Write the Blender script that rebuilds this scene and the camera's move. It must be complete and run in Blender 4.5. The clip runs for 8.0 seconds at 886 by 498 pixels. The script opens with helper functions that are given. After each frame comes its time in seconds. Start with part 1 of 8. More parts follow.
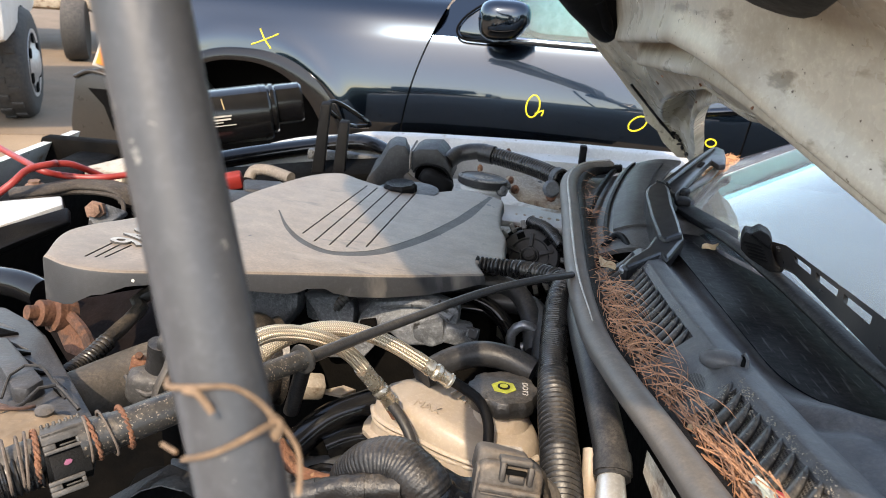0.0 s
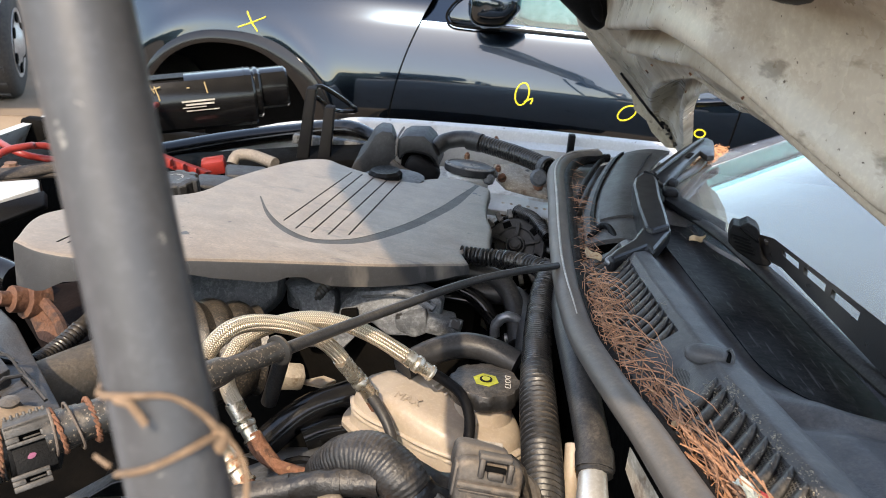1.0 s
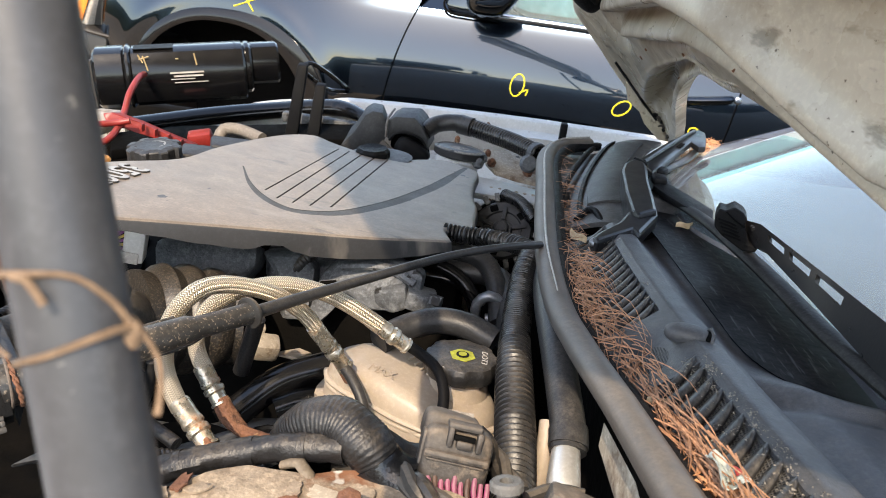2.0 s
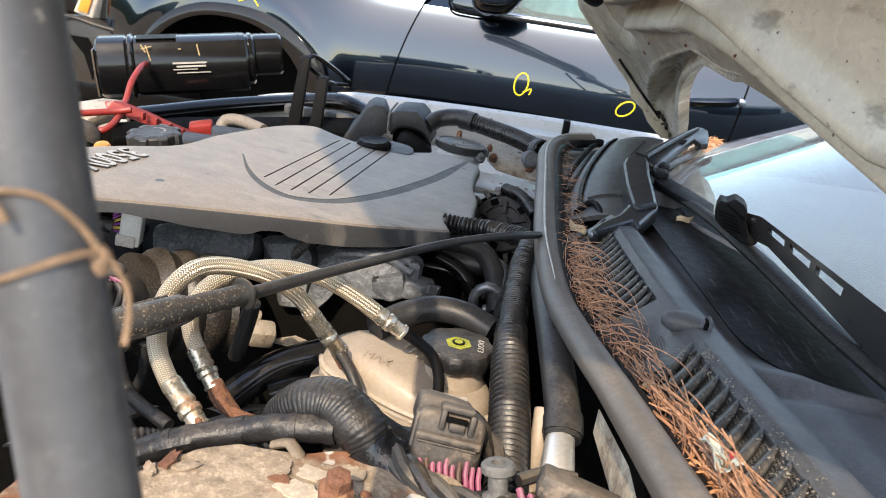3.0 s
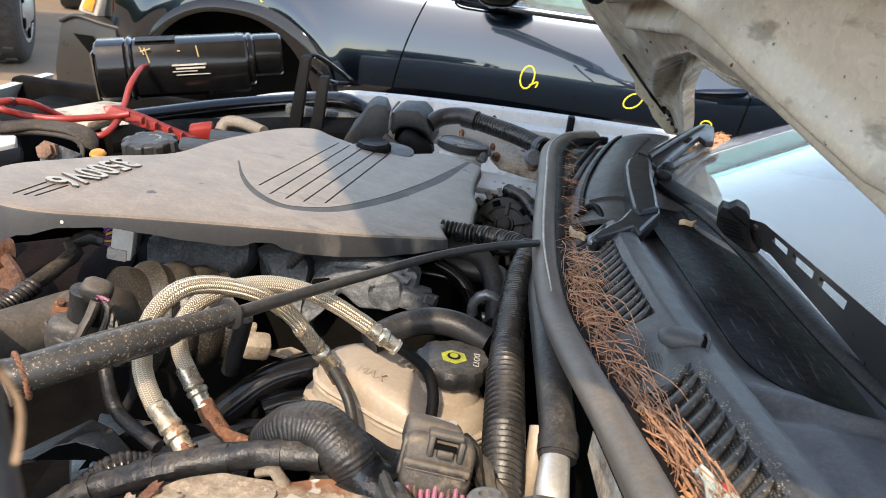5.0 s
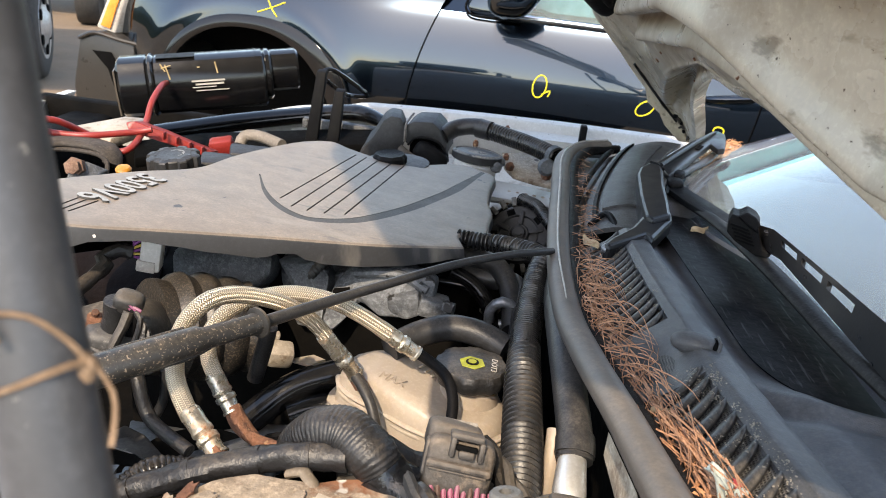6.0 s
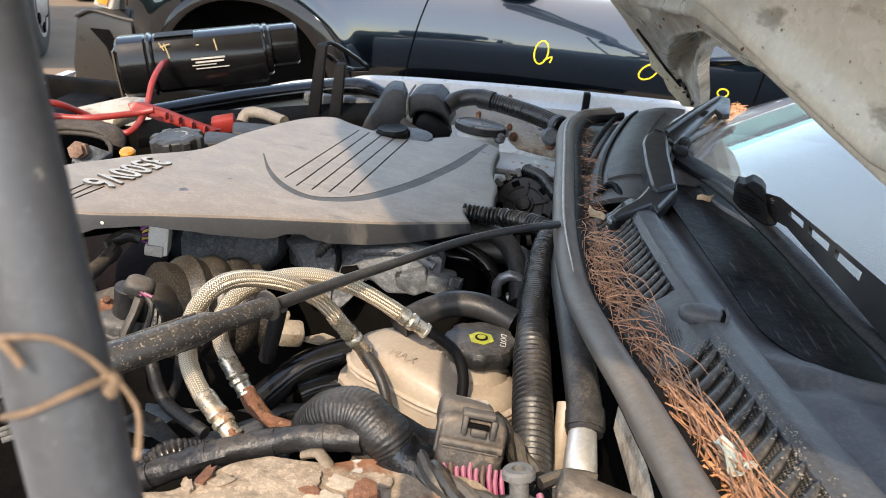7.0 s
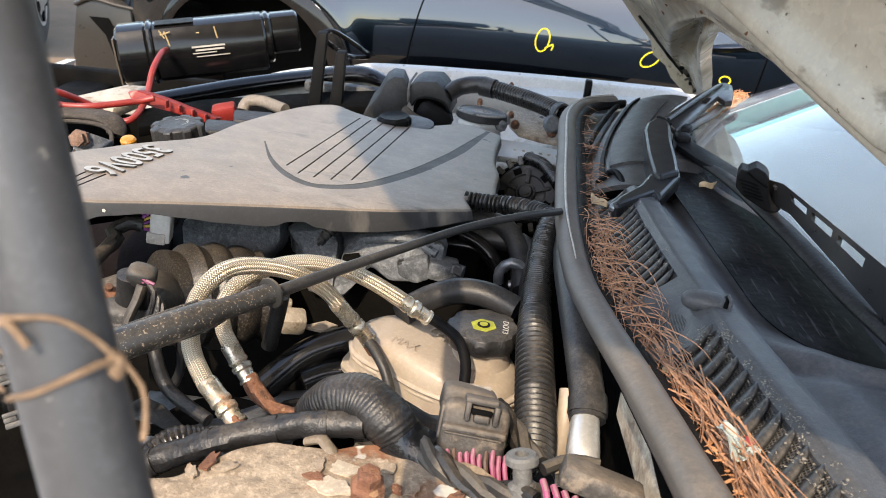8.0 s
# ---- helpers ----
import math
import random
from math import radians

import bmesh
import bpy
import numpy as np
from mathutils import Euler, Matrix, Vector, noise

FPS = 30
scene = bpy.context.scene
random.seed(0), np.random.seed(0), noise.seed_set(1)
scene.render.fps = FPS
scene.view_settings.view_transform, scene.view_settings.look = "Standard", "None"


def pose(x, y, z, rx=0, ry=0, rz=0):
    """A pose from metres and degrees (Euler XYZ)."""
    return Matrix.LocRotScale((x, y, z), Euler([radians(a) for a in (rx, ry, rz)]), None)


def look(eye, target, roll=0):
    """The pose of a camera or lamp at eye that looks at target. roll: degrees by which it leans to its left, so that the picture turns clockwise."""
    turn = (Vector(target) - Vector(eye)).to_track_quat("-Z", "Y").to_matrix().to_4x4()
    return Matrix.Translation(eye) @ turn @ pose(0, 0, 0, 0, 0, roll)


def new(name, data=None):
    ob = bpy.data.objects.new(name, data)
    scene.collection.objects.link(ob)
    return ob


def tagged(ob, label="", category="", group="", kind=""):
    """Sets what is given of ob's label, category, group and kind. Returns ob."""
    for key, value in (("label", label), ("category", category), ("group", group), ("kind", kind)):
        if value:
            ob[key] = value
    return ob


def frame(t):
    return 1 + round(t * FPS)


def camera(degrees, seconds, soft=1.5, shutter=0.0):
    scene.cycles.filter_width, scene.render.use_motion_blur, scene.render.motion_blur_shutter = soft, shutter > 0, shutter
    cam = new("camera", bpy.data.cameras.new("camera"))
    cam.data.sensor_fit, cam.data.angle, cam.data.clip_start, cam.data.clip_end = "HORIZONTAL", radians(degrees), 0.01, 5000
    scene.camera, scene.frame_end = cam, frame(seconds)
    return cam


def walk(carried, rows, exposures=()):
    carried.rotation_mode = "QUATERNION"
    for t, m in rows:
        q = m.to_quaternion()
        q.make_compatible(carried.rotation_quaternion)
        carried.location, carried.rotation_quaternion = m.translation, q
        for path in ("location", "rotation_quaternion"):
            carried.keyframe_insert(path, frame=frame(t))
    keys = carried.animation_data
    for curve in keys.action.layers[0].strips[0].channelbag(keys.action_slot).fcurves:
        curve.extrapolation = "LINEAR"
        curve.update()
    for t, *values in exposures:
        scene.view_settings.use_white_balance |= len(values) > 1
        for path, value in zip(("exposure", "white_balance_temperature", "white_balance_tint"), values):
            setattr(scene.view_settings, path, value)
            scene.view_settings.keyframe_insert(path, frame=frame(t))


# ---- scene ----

cam = camera(59.6, 8.0, soft=0.85)
cam.data.dof.use_dof, cam.data.dof.focus_distance, cam.data.dof.aperture_fstop = True, 0.68, 20.0
PATH = [
    (0, (0.025, 0.011, 1.37), (-0.101, 1.88, 0.668), 4.1),
    (0.5, (0.026, 0.014, 1.368), (-0.094, 1.877, 0.649), 4.4),
    (1, (0.029, 0.026, 1.367), (-0.064, 1.885, 0.637), 5.1),
    (1.5, (0.029, 0.031, 1.351), (-0.04, 1.888, 0.611), 6.4),
    (1.7, (0.033, 0.033, 1.349), (-0.033, 1.889, 0.607), 7.0),
    (2.8, (0.046, 0.029, 1.332), (-0.032, 1.889, 0.6), 8.3),
    (3, (0.046, 0.032, 1.332), (-0.03, 1.89, 0.595), 8.4),
    (3.5, (0.057, 0.041, 1.339), (-0.022, 1.898, 0.6), 7.8),
    (4, (0.048, 0.04, 1.352), (-0.048, 1.894, 0.607), 6.9),
    (4.5, (0.054, 0.05, 1.344), (-0.047, 1.896, 0.582), 7.2),
    (4.7, (0.056, 0.053, 1.345), (-0.042, 1.897, 0.577), 7.4),
    (5.8, (0.058, 0.038, 1.349), (-0.073, 1.889, 0.601), 7.0),
    (6, (0.055, 0.033, 1.354), (-0.085, 1.883, 0.606), 6.4),
    (6.5, (0.054, 0.035, 1.36), (-0.092, 1.869, 0.576), 5.2),
    (7, (0.053, 0.034, 1.362), (-0.09, 1.851, 0.537), 4.8),
    (7.5, (0.053, 0.035, 1.356), (-0.092, 1.845, 0.517), 4.8),
    (8, (0.052, 0.034, 1.36), (-0.09, 1.838, 0.51), 4.7),
]
walk(cam, [(t, look(eye, target, roll)) for t, eye, target, roll in PATH], [(0, 1.80, 8200, 12)])

# ---- world, sun, exposure ----
SUN = Vector((-0.22, -1.0, 1.0)).normalized()
sun_data = bpy.data.lights.new("sun", "SUN")
sun_data.energy, sun_data.angle, sun_data.color = 1.6, radians(0.55), (1.0, 0.94, 0.86)
sun = new("sun", sun_data)
sun.matrix_world = look(SUN * 40, (0, 0, 0))
world = bpy.data.worlds.new("sky")
scene.world = world
world.use_nodes = True
wt = world.node_tree
sky = wt.nodes.new("ShaderNodeTexSky")
sky.sky_type, sky.sun_disc = "NISHITA", False
sky.sun_elevation = math.asin(SUN.z)
sky.sun_rotation = math.atan2(SUN.x, SUN.y)
sky.dust_density, sky.air_density, sky.ozone_density = 0.7, 1.0, 1.5
wt.nodes["Background"].inputs[1].default_value = 0.192
wt.links.new(sky.outputs[0], wt.nodes["Background"].inputs[0])

# ---- materials ----


def mat(name, a, b=None, rough=0.5, metal=0.0, scale=40.0, bump=0.3, fine=400.0, stain=None, stain_scale=9.0,
        stain_at=0.55, stain_soft=0.1, dust=None, dust_at=0.5, dust_even=0.0, dust_rough=0.9, coat=0.0, spec=0.5, trans=0.0, sss=0.0, pieces=0.0, speck=0.3, chips=None):
    """A node material: two base tones by noise, stains with soft edges, dust on faces that look up, fine relief."""
    m = bpy.data.materials.new(name)
    m.use_nodes = True
    nt = m.node_tree
    bs = nt.nodes["Principled BSDF"]
    co = nt.nodes.new("ShaderNodeTexCoord")

    def noi(s, detail=5.0, rg=0.55):
        n = nt.nodes.new("ShaderNodeTexNoise")
        n.inputs["Scale"].default_value, n.inputs["Detail"].default_value, n.inputs["Roughness"].default_value = s, detail, rg
        nt.links.new(co.outputs["Object"], n.inputs["Vector"])
        return n.outputs["Fac"]

    def ramp(v, lo, hi):
        r = nt.nodes.new("ShaderNodeMapRange")
        r.inputs["From Min"].default_value, r.inputs["From Max"].default_value = lo, hi
        nt.links.new(v, r.inputs["Value"])
        return r.outputs["Result"]

    def mul(v, w):
        n = nt.nodes.new("ShaderNodeMath")
        n.operation = "MULTIPLY"
        nt.links.new(v, n.inputs[0])
        if isinstance(w, (int, float)):
            n.inputs[1].default_value = w
        else:
            nt.links.new(w, n.inputs[1])
        return n.outputs[0]

    def mix(f, c, d):
        n = nt.nodes.new("ShaderNodeMix")
        n.data_type = "RGBA"
        nt.links.new(f, n.inputs["Factor"])
        for sock, val in (("A", c), ("B", d)):
            if isinstance(val, tuple):
                [i for i in n.inputs if i.name == sock and i.type == "RGBA"][0].default_value = (*val, 1)
            else:
                nt.links.new(val, [i for i in n.inputs if i.name == sock and i.type == "RGBA"][0])
        return [o for o in n.outputs if o.type == "RGBA"][0]

    b = b or tuple(c * 0.72 for c in a)
    col = mix(ramp(noi(scale), 0.35, 0.68), a, b)
    if speck:
        col = mix(mul(ramp(noi(260.0, 3.0, 0.7), 0.48, 0.72), speck), col, tuple(min(1.0, c * 2.1 + 0.012) for c in a))
        col = mix(mul(ramp(noi(95.0, 6.0, 0.7), 0.5, 0.68), speck), col, tuple(c * 0.42 for c in a))
    rgh = None
    if pieces:
        oi = nt.nodes.new("ShaderNodeObjectInfo")
        col = mix(mul(oi.outputs["Random"], pieces), col, tuple(c * 0.5 for c in a))
    if stain:
        f = ramp(noi(stain_scale, 8.0, 0.65), stain_at, stain_at + stain_soft)
        col = mix(f, col, stain)
        rgh = f
    if dust:
        ge = nt.nodes.new("ShaderNodeNewGeometry")
        sx = nt.nodes.new("ShaderNodeSeparateXYZ")
        nt.links.new(ge.outputs["Normal"], sx.inputs[0])
        up = ramp(sx.outputs["Z"], 0.25, 0.98)
        patchy = mul(ramp(noi(24.0, 10.0, 0.85), 0.40, 0.62), ramp(noi(330.0, 4.0, 0.75), 0.3, 0.6))
        if dust_even:
            lift = nt.nodes.new("ShaderNodeMapRange")
            lift.inputs["To Min"].default_value = dust_even
            nt.links.new(patchy, lift.inputs["Value"])
            patchy = lift.outputs[0]
        f = mul(mul(up, patchy), dust_at * 2.4)
        col = mix(f, col, dust)
        rgh = f
    if chips:
        ink, size, at = chips
        col = mix(ramp(noi(size, 3.0, 0.6), at, at + 0.02), col, ink)
    nt.links.new(col, bs.inputs["Base Color"])
    bs.inputs["Metallic"].default_value = metal
    bs.inputs["Specular IOR Level"].default_value = spec
    bs.inputs["Coat Weight"].default_value = coat
    bs.inputs["Coat Roughness"].default_value = 0.03
    bs.inputs["Transmission Weight"].default_value = trans
    if sss:
        bs.inputs["Subsurface Weight"].default_value = sss
        bs.inputs["Subsurface Radius"].default_value = (0.012, 0.008, 0.004)
        bs.inputs["Subsurface Scale"].default_value = 1.0
    rr = ramp(noi(scale * 2.3), 0.2, 0.8)
    r2 = nt.nodes.new("ShaderNodeMapRange")
    r2.inputs["To Min"].default_value, r2.inputs["To Max"].default_value = max(0.02, rough * 0.8), min(1.0, rough * 1.2)
    nt.links.new(rr, r2.inputs["Value"])
    if rgh is not None:
        r3 = nt.nodes.new("ShaderNodeMix")
        nt.links.new(rgh, r3.inputs[0])
        nt.links.new(r2.outputs[0], r3.inputs[2])
        r3.inputs[3].default_value = dust_rough if dust else 0.9
        nt.links.new(r3.outputs[0], bs.inputs["Roughness"])
        if metal > 0:
            mm = nt.nodes.new("ShaderNodeMapRange")
            mm.inputs["To Min"].default_value, mm.inputs["To Max"].default_value = metal, 0.0
            nt.links.new(rgh, mm.inputs["Value"])
            nt.links.new(mm.outputs[0], bs.inputs["Metallic"])
    else:
        nt.links.new(r2.outputs[0], bs.inputs["Roughness"])
    if bump:
        bp = nt.nodes.new("ShaderNodeBump")
        bp.inputs["Strength"].default_value, bp.inputs["Distance"].default_value = bump, 0.002
        nt.links.new(noi(fine, 4.0), bp.inputs["Height"])
        b2 = nt.nodes.new("ShaderNodeBump")
        b2.inputs["Strength"].default_value, b2.inputs["Distance"].default_value = bump * 0.8, 0.006
        nt.links.new(noi(fine * 0.16, 5.0, 0.65), b2.inputs["Height"])
        if bump >= 0.4:
            nt.links.new(b2.outputs[0], bp.inputs["Normal"])
        nt.links.new(bp.outputs[0], bs.inputs["Normal"])
    return m


def streaks(m, stretch, at, ink, amount, soft=0.08):
    """Adds long marks to a material: noise drawn out along one way."""
    nt = m.node_tree
    bs = nt.nodes["Principled BSDF"]
    co, mp, n = (nt.nodes.new(k) for k in ("ShaderNodeTexCoord", "ShaderNodeMapping", "ShaderNodeTexNoise"))
    mp.inputs["Scale"].default_value = stretch
    n.inputs["Scale"].default_value, n.inputs["Detail"].default_value, n.inputs["Roughness"].default_value = 1.0, 5.0, 0.6
    nt.links.new(co.outputs["Object"], mp.inputs["Vector"])
    nt.links.new(mp.outputs[0], n.inputs["Vector"])
    r = nt.nodes.new("ShaderNodeMapRange")
    r.inputs["From Min"].default_value, r.inputs["From Max"].default_value, r.inputs["To Max"].default_value = at, at + soft, amount
    nt.links.new(n.outputs["Fac"], r.inputs["Value"])
    mx = nt.nodes.new("ShaderNodeMix")
    mx.data_type = "RGBA"
    nt.links.new(r.outputs[0], mx.inputs[0])
    nt.links.new(bs.inputs["Base Color"].links[0].from_socket, mx.inputs[6])
    mx.inputs[7].default_value = (*ink, 1)
    nt.links.new(mx.outputs[2], bs.inputs["Base Color"])
    return m


DUST = (0.30, 0.25, 0.20)
M_cover = mat("grey_plastic", (0.038, 0.038, 0.040), (0.030, 0.030, 0.031), 0.45, scale=14, bump=0.14, fine=900, dust=(0.345, 0.277, 0.218), dust_at=0.40, dust_even=0.55, dust_rough=0.5, stain=(0.082, 0.079, 0.078), stain_scale=11, stain_at=0.62, speck=0.14, chips=((0.055, 0.053, 0.055), 30.0, 0.70))
streaks(M_cover, (16, 40, 8), 0.62, (0.09, 0.085, 0.083), 0.55)
streaks(M_cover, (7, 22, 5), 0.60, (0.36, 0.315, 0.265), 0.4, 0.15)
M_black = mat("black_plastic", (0.006, 0.006, 0.007), (0.009, 0.009, 0.009), 0.5, scale=30, dust=DUST, dust_at=0.008, fine=700, spec=0.07, speck=0.06)
M_gloss = mat("glossy_black_plastic", (0.005, 0.005, 0.006), (0.008, 0.008, 0.008), 0.16, bump=0.03, dust=(0.2, 0.17, 0.14), dust_at=0.02, speck=0.0, spec=0.4)
M_cowl = mat("weathered_black_plastic", (0.064, 0.065, 0.069), (0.048, 0.049, 0.052), 0.42, scale=22, dust=(0.30, 0.26, 0.21), dust_at=0.08, fine=900, bump=0.2, speck=0.25, spec=0.30)
M_rubber = mat("dark_rubber", (0.026, 0.026, 0.027), (0.018, 0.018, 0.019), 0.36, scale=25, dust=(0.34, 0.29, 0.24), dust_at=0.10, fine=600, speck=0.2, bump=0.15, spec=0.3)
M_seal = mat("bulb_seal_rubber", (0.080, 0.071, 0.064), (0.062, 0.055, 0.050), 0.45, scale=9, dust=(0.42, 0.335, 0.26), dust_at=0.17, dust_even=0.25, fine=600, bump=0.06, speck=0.06)
M_loom = mat("corrugated_black", (0.007, 0.007, 0.008), (0.012, 0.012, 0.012), 0.28, dust=(0.34, 0.27, 0.20), dust_at=0.11, speck=0.3, spec=0.42, bump=0.1)
M_tape = mat("taped_loom_black", (0.009, 0.009, 0.010), (0.020, 0.019, 0.019), 0.36, dust=(0.34, 0.27, 0.20), dust_at=0.11, bump=0.32, fine=420, spec=0.4, speck=0.5)
M_dustblack = mat("dusty_black", (0.014, 0.0135, 0.013), (0.024, 0.022, 0.020), 0.5, scale=40, dust=(0.20, 0.163, 0.125), dust_at=0.36, dust_even=0.35, bump=0.22, fine=300, stain=(0.075, 0.060, 0.045), stain_scale=30, stain_at=0.58, speck=0.3)
# Near-black, so walls and cases carry the bay's deep shade in their colour.
M_dark = mat("shade_black_metal", (0.003, 0.003, 0.003), (0.007, 0.006, 0.005), 0.8, scale=20, bump=0.4, fine=120, spec=0.05, speck=0.0)
M_alu = mat("oxidised_aluminium", (0.118, 0.124, 0.13), (0.06, 0.064, 0.069), 0.62, metal=0.2, scale=30, stain=(0.25, 0.265, 0.272), stain_scale=26, stain_at=0.59, bump=0.7, fine=160, speck=0.5, chips=((0.02, 0.019, 0.018), 40.0, 0.64))
M_white = mat("dirty_white_paint", (0.60, 0.595, 0.575), (0.52, 0.505, 0.475), 0.35, scale=8, stain=(0.36, 0.28, 0.20), stain_scale=14, stain_at=0.62, bump=0.05, speck=0.2, chips=((0.14, 0.075, 0.04), 46.0, 0.70))
M_hood = mat("dusty_beige_paint", (0.420, 0.366, 0.292), (0.350, 0.298, 0.230), 0.27, scale=6, stain=(0.175, 0.130, 0.086), stain_scale=6, stain_at=0.47, stain_soft=0.30, bump=0.10, fine=60, speck=0.14, chips=((0.055, 0.034, 0.022), 190.0, 0.69))
streaks(M_hood, (45, 9, 45), 0.60, (0.10, 0.075, 0.05), 0.7)
streaks(M_hood, (5, 4, 5), 0.56, (0.13, 0.095, 0.06), 0.75, 0.2)
M_tank = mat("aged_tan_plastic", (0.40, 0.33, 0.262), (0.33, 0.265, 0.205), 0.42, scale=18, stain=(0.30, 0.22, 0.145), stain_scale=16, stain_at=0.64, sss=0.15, bump=0.08, speck=0.12)
M_rust = mat("rusted_steel", (0.135, 0.056, 0.032), (0.22, 0.098, 0.052), 0.9, scale=60, bump=0.9, fine=220, stain=(0.07, 0.035, 0.025), stain_scale=60, stain_at=0.56, speck=0.5, chips=((0.28, 0.155, 0.085), 110.0, 0.62))
M_chrome = mat("zinc_steel", (0.60, 0.55, 0.46), (0.44, 0.37, 0.27), 0.28, metal=0.85, scale=60, stain=(0.25, 0.105, 0.04), stain_scale=42, stain_at=0.565, bump=0.25, fine=200)
M_pipe = mat("bare_aluminium", (0.74, 0.71, 0.66), (0.56, 0.53, 0.49), 0.36, metal=0.6, scale=30, bump=0.05)
M_red = mat("red_vinyl", (0.29, 0.026, 0.021), (0.21, 0.022, 0.018), 0.42, bump=0.05, dust=DUST, dust_at=0.06, speck=0.15)
M_needle = mat("dry_pine_needles", (0.42, 0.205, 0.108), (0.22, 0.108, 0.060), 0.7, scale=300, bump=0)
M_pad = mat("orange_seed_husks", (0.52, 0.25, 0.125), (0.38, 0.17, 0.08), 0.8, scale=200, bump=0.3)
M_paint = bpy.data.materials.new("black_car_paint")
M_paint.use_nodes = True
for sock, val in (("Base Color", (0.019, 0.025, 0.034, 1)), ("Metallic", 1.0), ("Roughness", 0.19), ("Coat Weight", 1.0), ("Coat Roughness", 0.02), ("Coat IOR", 1.6), ("Coat Tint", (0.74, 0.90, 1.0, 1))):
    M_paint.node_tree.nodes["Principled BSDF"].inputs[sock].default_value = val
M_trim = mat("satin_chrome_trim", (0.72, 0.73, 0.75), (0.66, 0.67, 0.7), 0.18, metal=1.0, bump=0, speck=0.0)
M_crayon = mat("yellow_crayon", (0.80, 0.66, 0.03), (0.70, 0.55, 0.03), 0.8, scale=200)
M_tyre = mat("tyre_rubber", (0.03, 0.029, 0.028), (0.05, 0.045, 0.04), 0.8, dust=DUST, dust_at=0.2)
M_rod = mat("foam_sleeve_grey", (0.062, 0.064, 0.070), (0.046, 0.048, 0.053), 0.44, scale=9, bump=0.02, speck=0.22, stain=(0.085, 0.083, 0.08), stain_scale=16, stain_at=0.60, chips=((0.20, 0.195, 0.185), 210.0, 0.69))
streaks(M_rod, (150, 150, 7), 0.60, (0.13, 0.128, 0.125), 0.4, 0.12)
M_twine = mat("jute_twine", (0.235, 0.155, 0.098), (0.165, 0.105, 0.065), 0.9, scale=300, bump=0.3)
M_pink = mat("magenta_wire", (0.27, 0.045, 0.135), (0.17, 0.04, 0.09), 0.5, bump=0, dust=DUST, dust_at=0.3)
M_letter = mat("raised_grey_letters", (0.37, 0.355, 0.33), (0.30, 0.285, 0.265), 0.45, bump=0.0)
M_plate = mat("flaking_painted_steel", (0.30, 0.235, 0.17), (0.20, 0.145, 0.10), 0.85, scale=25, stain=(0.20, 0.085, 0.042), stain_scale=17, stain_at=0.50, bump=0.6, fine=160, speck=0.5, chips=((0.50, 0.46, 0.40), 26.0, 0.655))
M_steel = mat("stained_sheet_steel", (0.25, 0.262, 0.28), (0.13, 0.137, 0.15), 0.32, metal=0.55, scale=16, stain=(0.028, 0.026, 0.025), stain_scale=19, stain_at=0.56, bump=0.25, fine=120, dust=(0.3, 0.25, 0.2), dust_at=0.08)
M_muddy = mat("mud_stained_white", (0.44, 0.37, 0.285), (0.30, 0.235, 0.17), 0.6, scale=14, stain=(0.17, 0.11, 0.07), stain_scale=15, stain_at=0.52, bump=0.3, fine=90, speck=0.4, chips=((0.05, 0.035, 0.025), 40.0, 0.66))
M_cap = mat("scuffed_black_cap", (0.011, 0.011, 0.012), (0.022, 0.022, 0.022), 0.35, scale=40, dust=(0.34, 0.29, 0.24), dust_at=0.16, speck=0.5, bump=0.3)
M_mudduct = mat("mud_dusted_duct", (0.013, 0.012, 0.0115), (0.024, 0.021, 0.018), 0.38, scale=30, dust=(0.26, 0.22, 0.18), dust_at=0.09, bump=0.25, fine=300, stain=(0.055, 0.046, 0.038), stain_scale=26, stain_at=0.60, speck=0.5, chips=((0.085, 0.067, 0.05), 520.0, 0.56))
M_satin = mat("satin_black_paint", (0.012, 0.012, 0.013), (0.016, 0.016, 0.017), 0.30, scale=20, bump=0.05, spec=0.5, speck=0.1, dust=(0.3, 0.25, 0.2), dust_at=0.03)
M_dustloom = mat("dusty_conduit", (0.009, 0.009, 0.010), (0.016, 0.016, 0.016), 0.34, dust=(0.36, 0.29, 0.22), dust_at=0.13, spec=0.42, speck=0.25, bump=0.15)
# Matt black trim; also slabs that paint shade into openings and recesses.
M_black_shade = mat("matt_black_and_shade", (0.004, 0.004, 0.004), None, 0.9, spec=0.05, speck=0.0)
M_yellow = mat("yellow_print", (0.33, 0.34, 0.04), None, 0.6, bump=0)
M_print = mat("white_print", (0.48, 0.45, 0.41), None, 0.6, bump=0)
M_orange = mat("orange_lens", (0.85, 0.28, 0.05), (0.75, 0.22, 0.04), 0.2, bump=0)
M_ground = mat("sandy_dirt", (0.29, 0.205, 0.13), (0.22, 0.155, 0.10), 0.95, scale=1.5, stain=(0.17, 0.125, 0.085), stain_scale=0.7, stain_at=0.5, bump=0.6, fine=30)


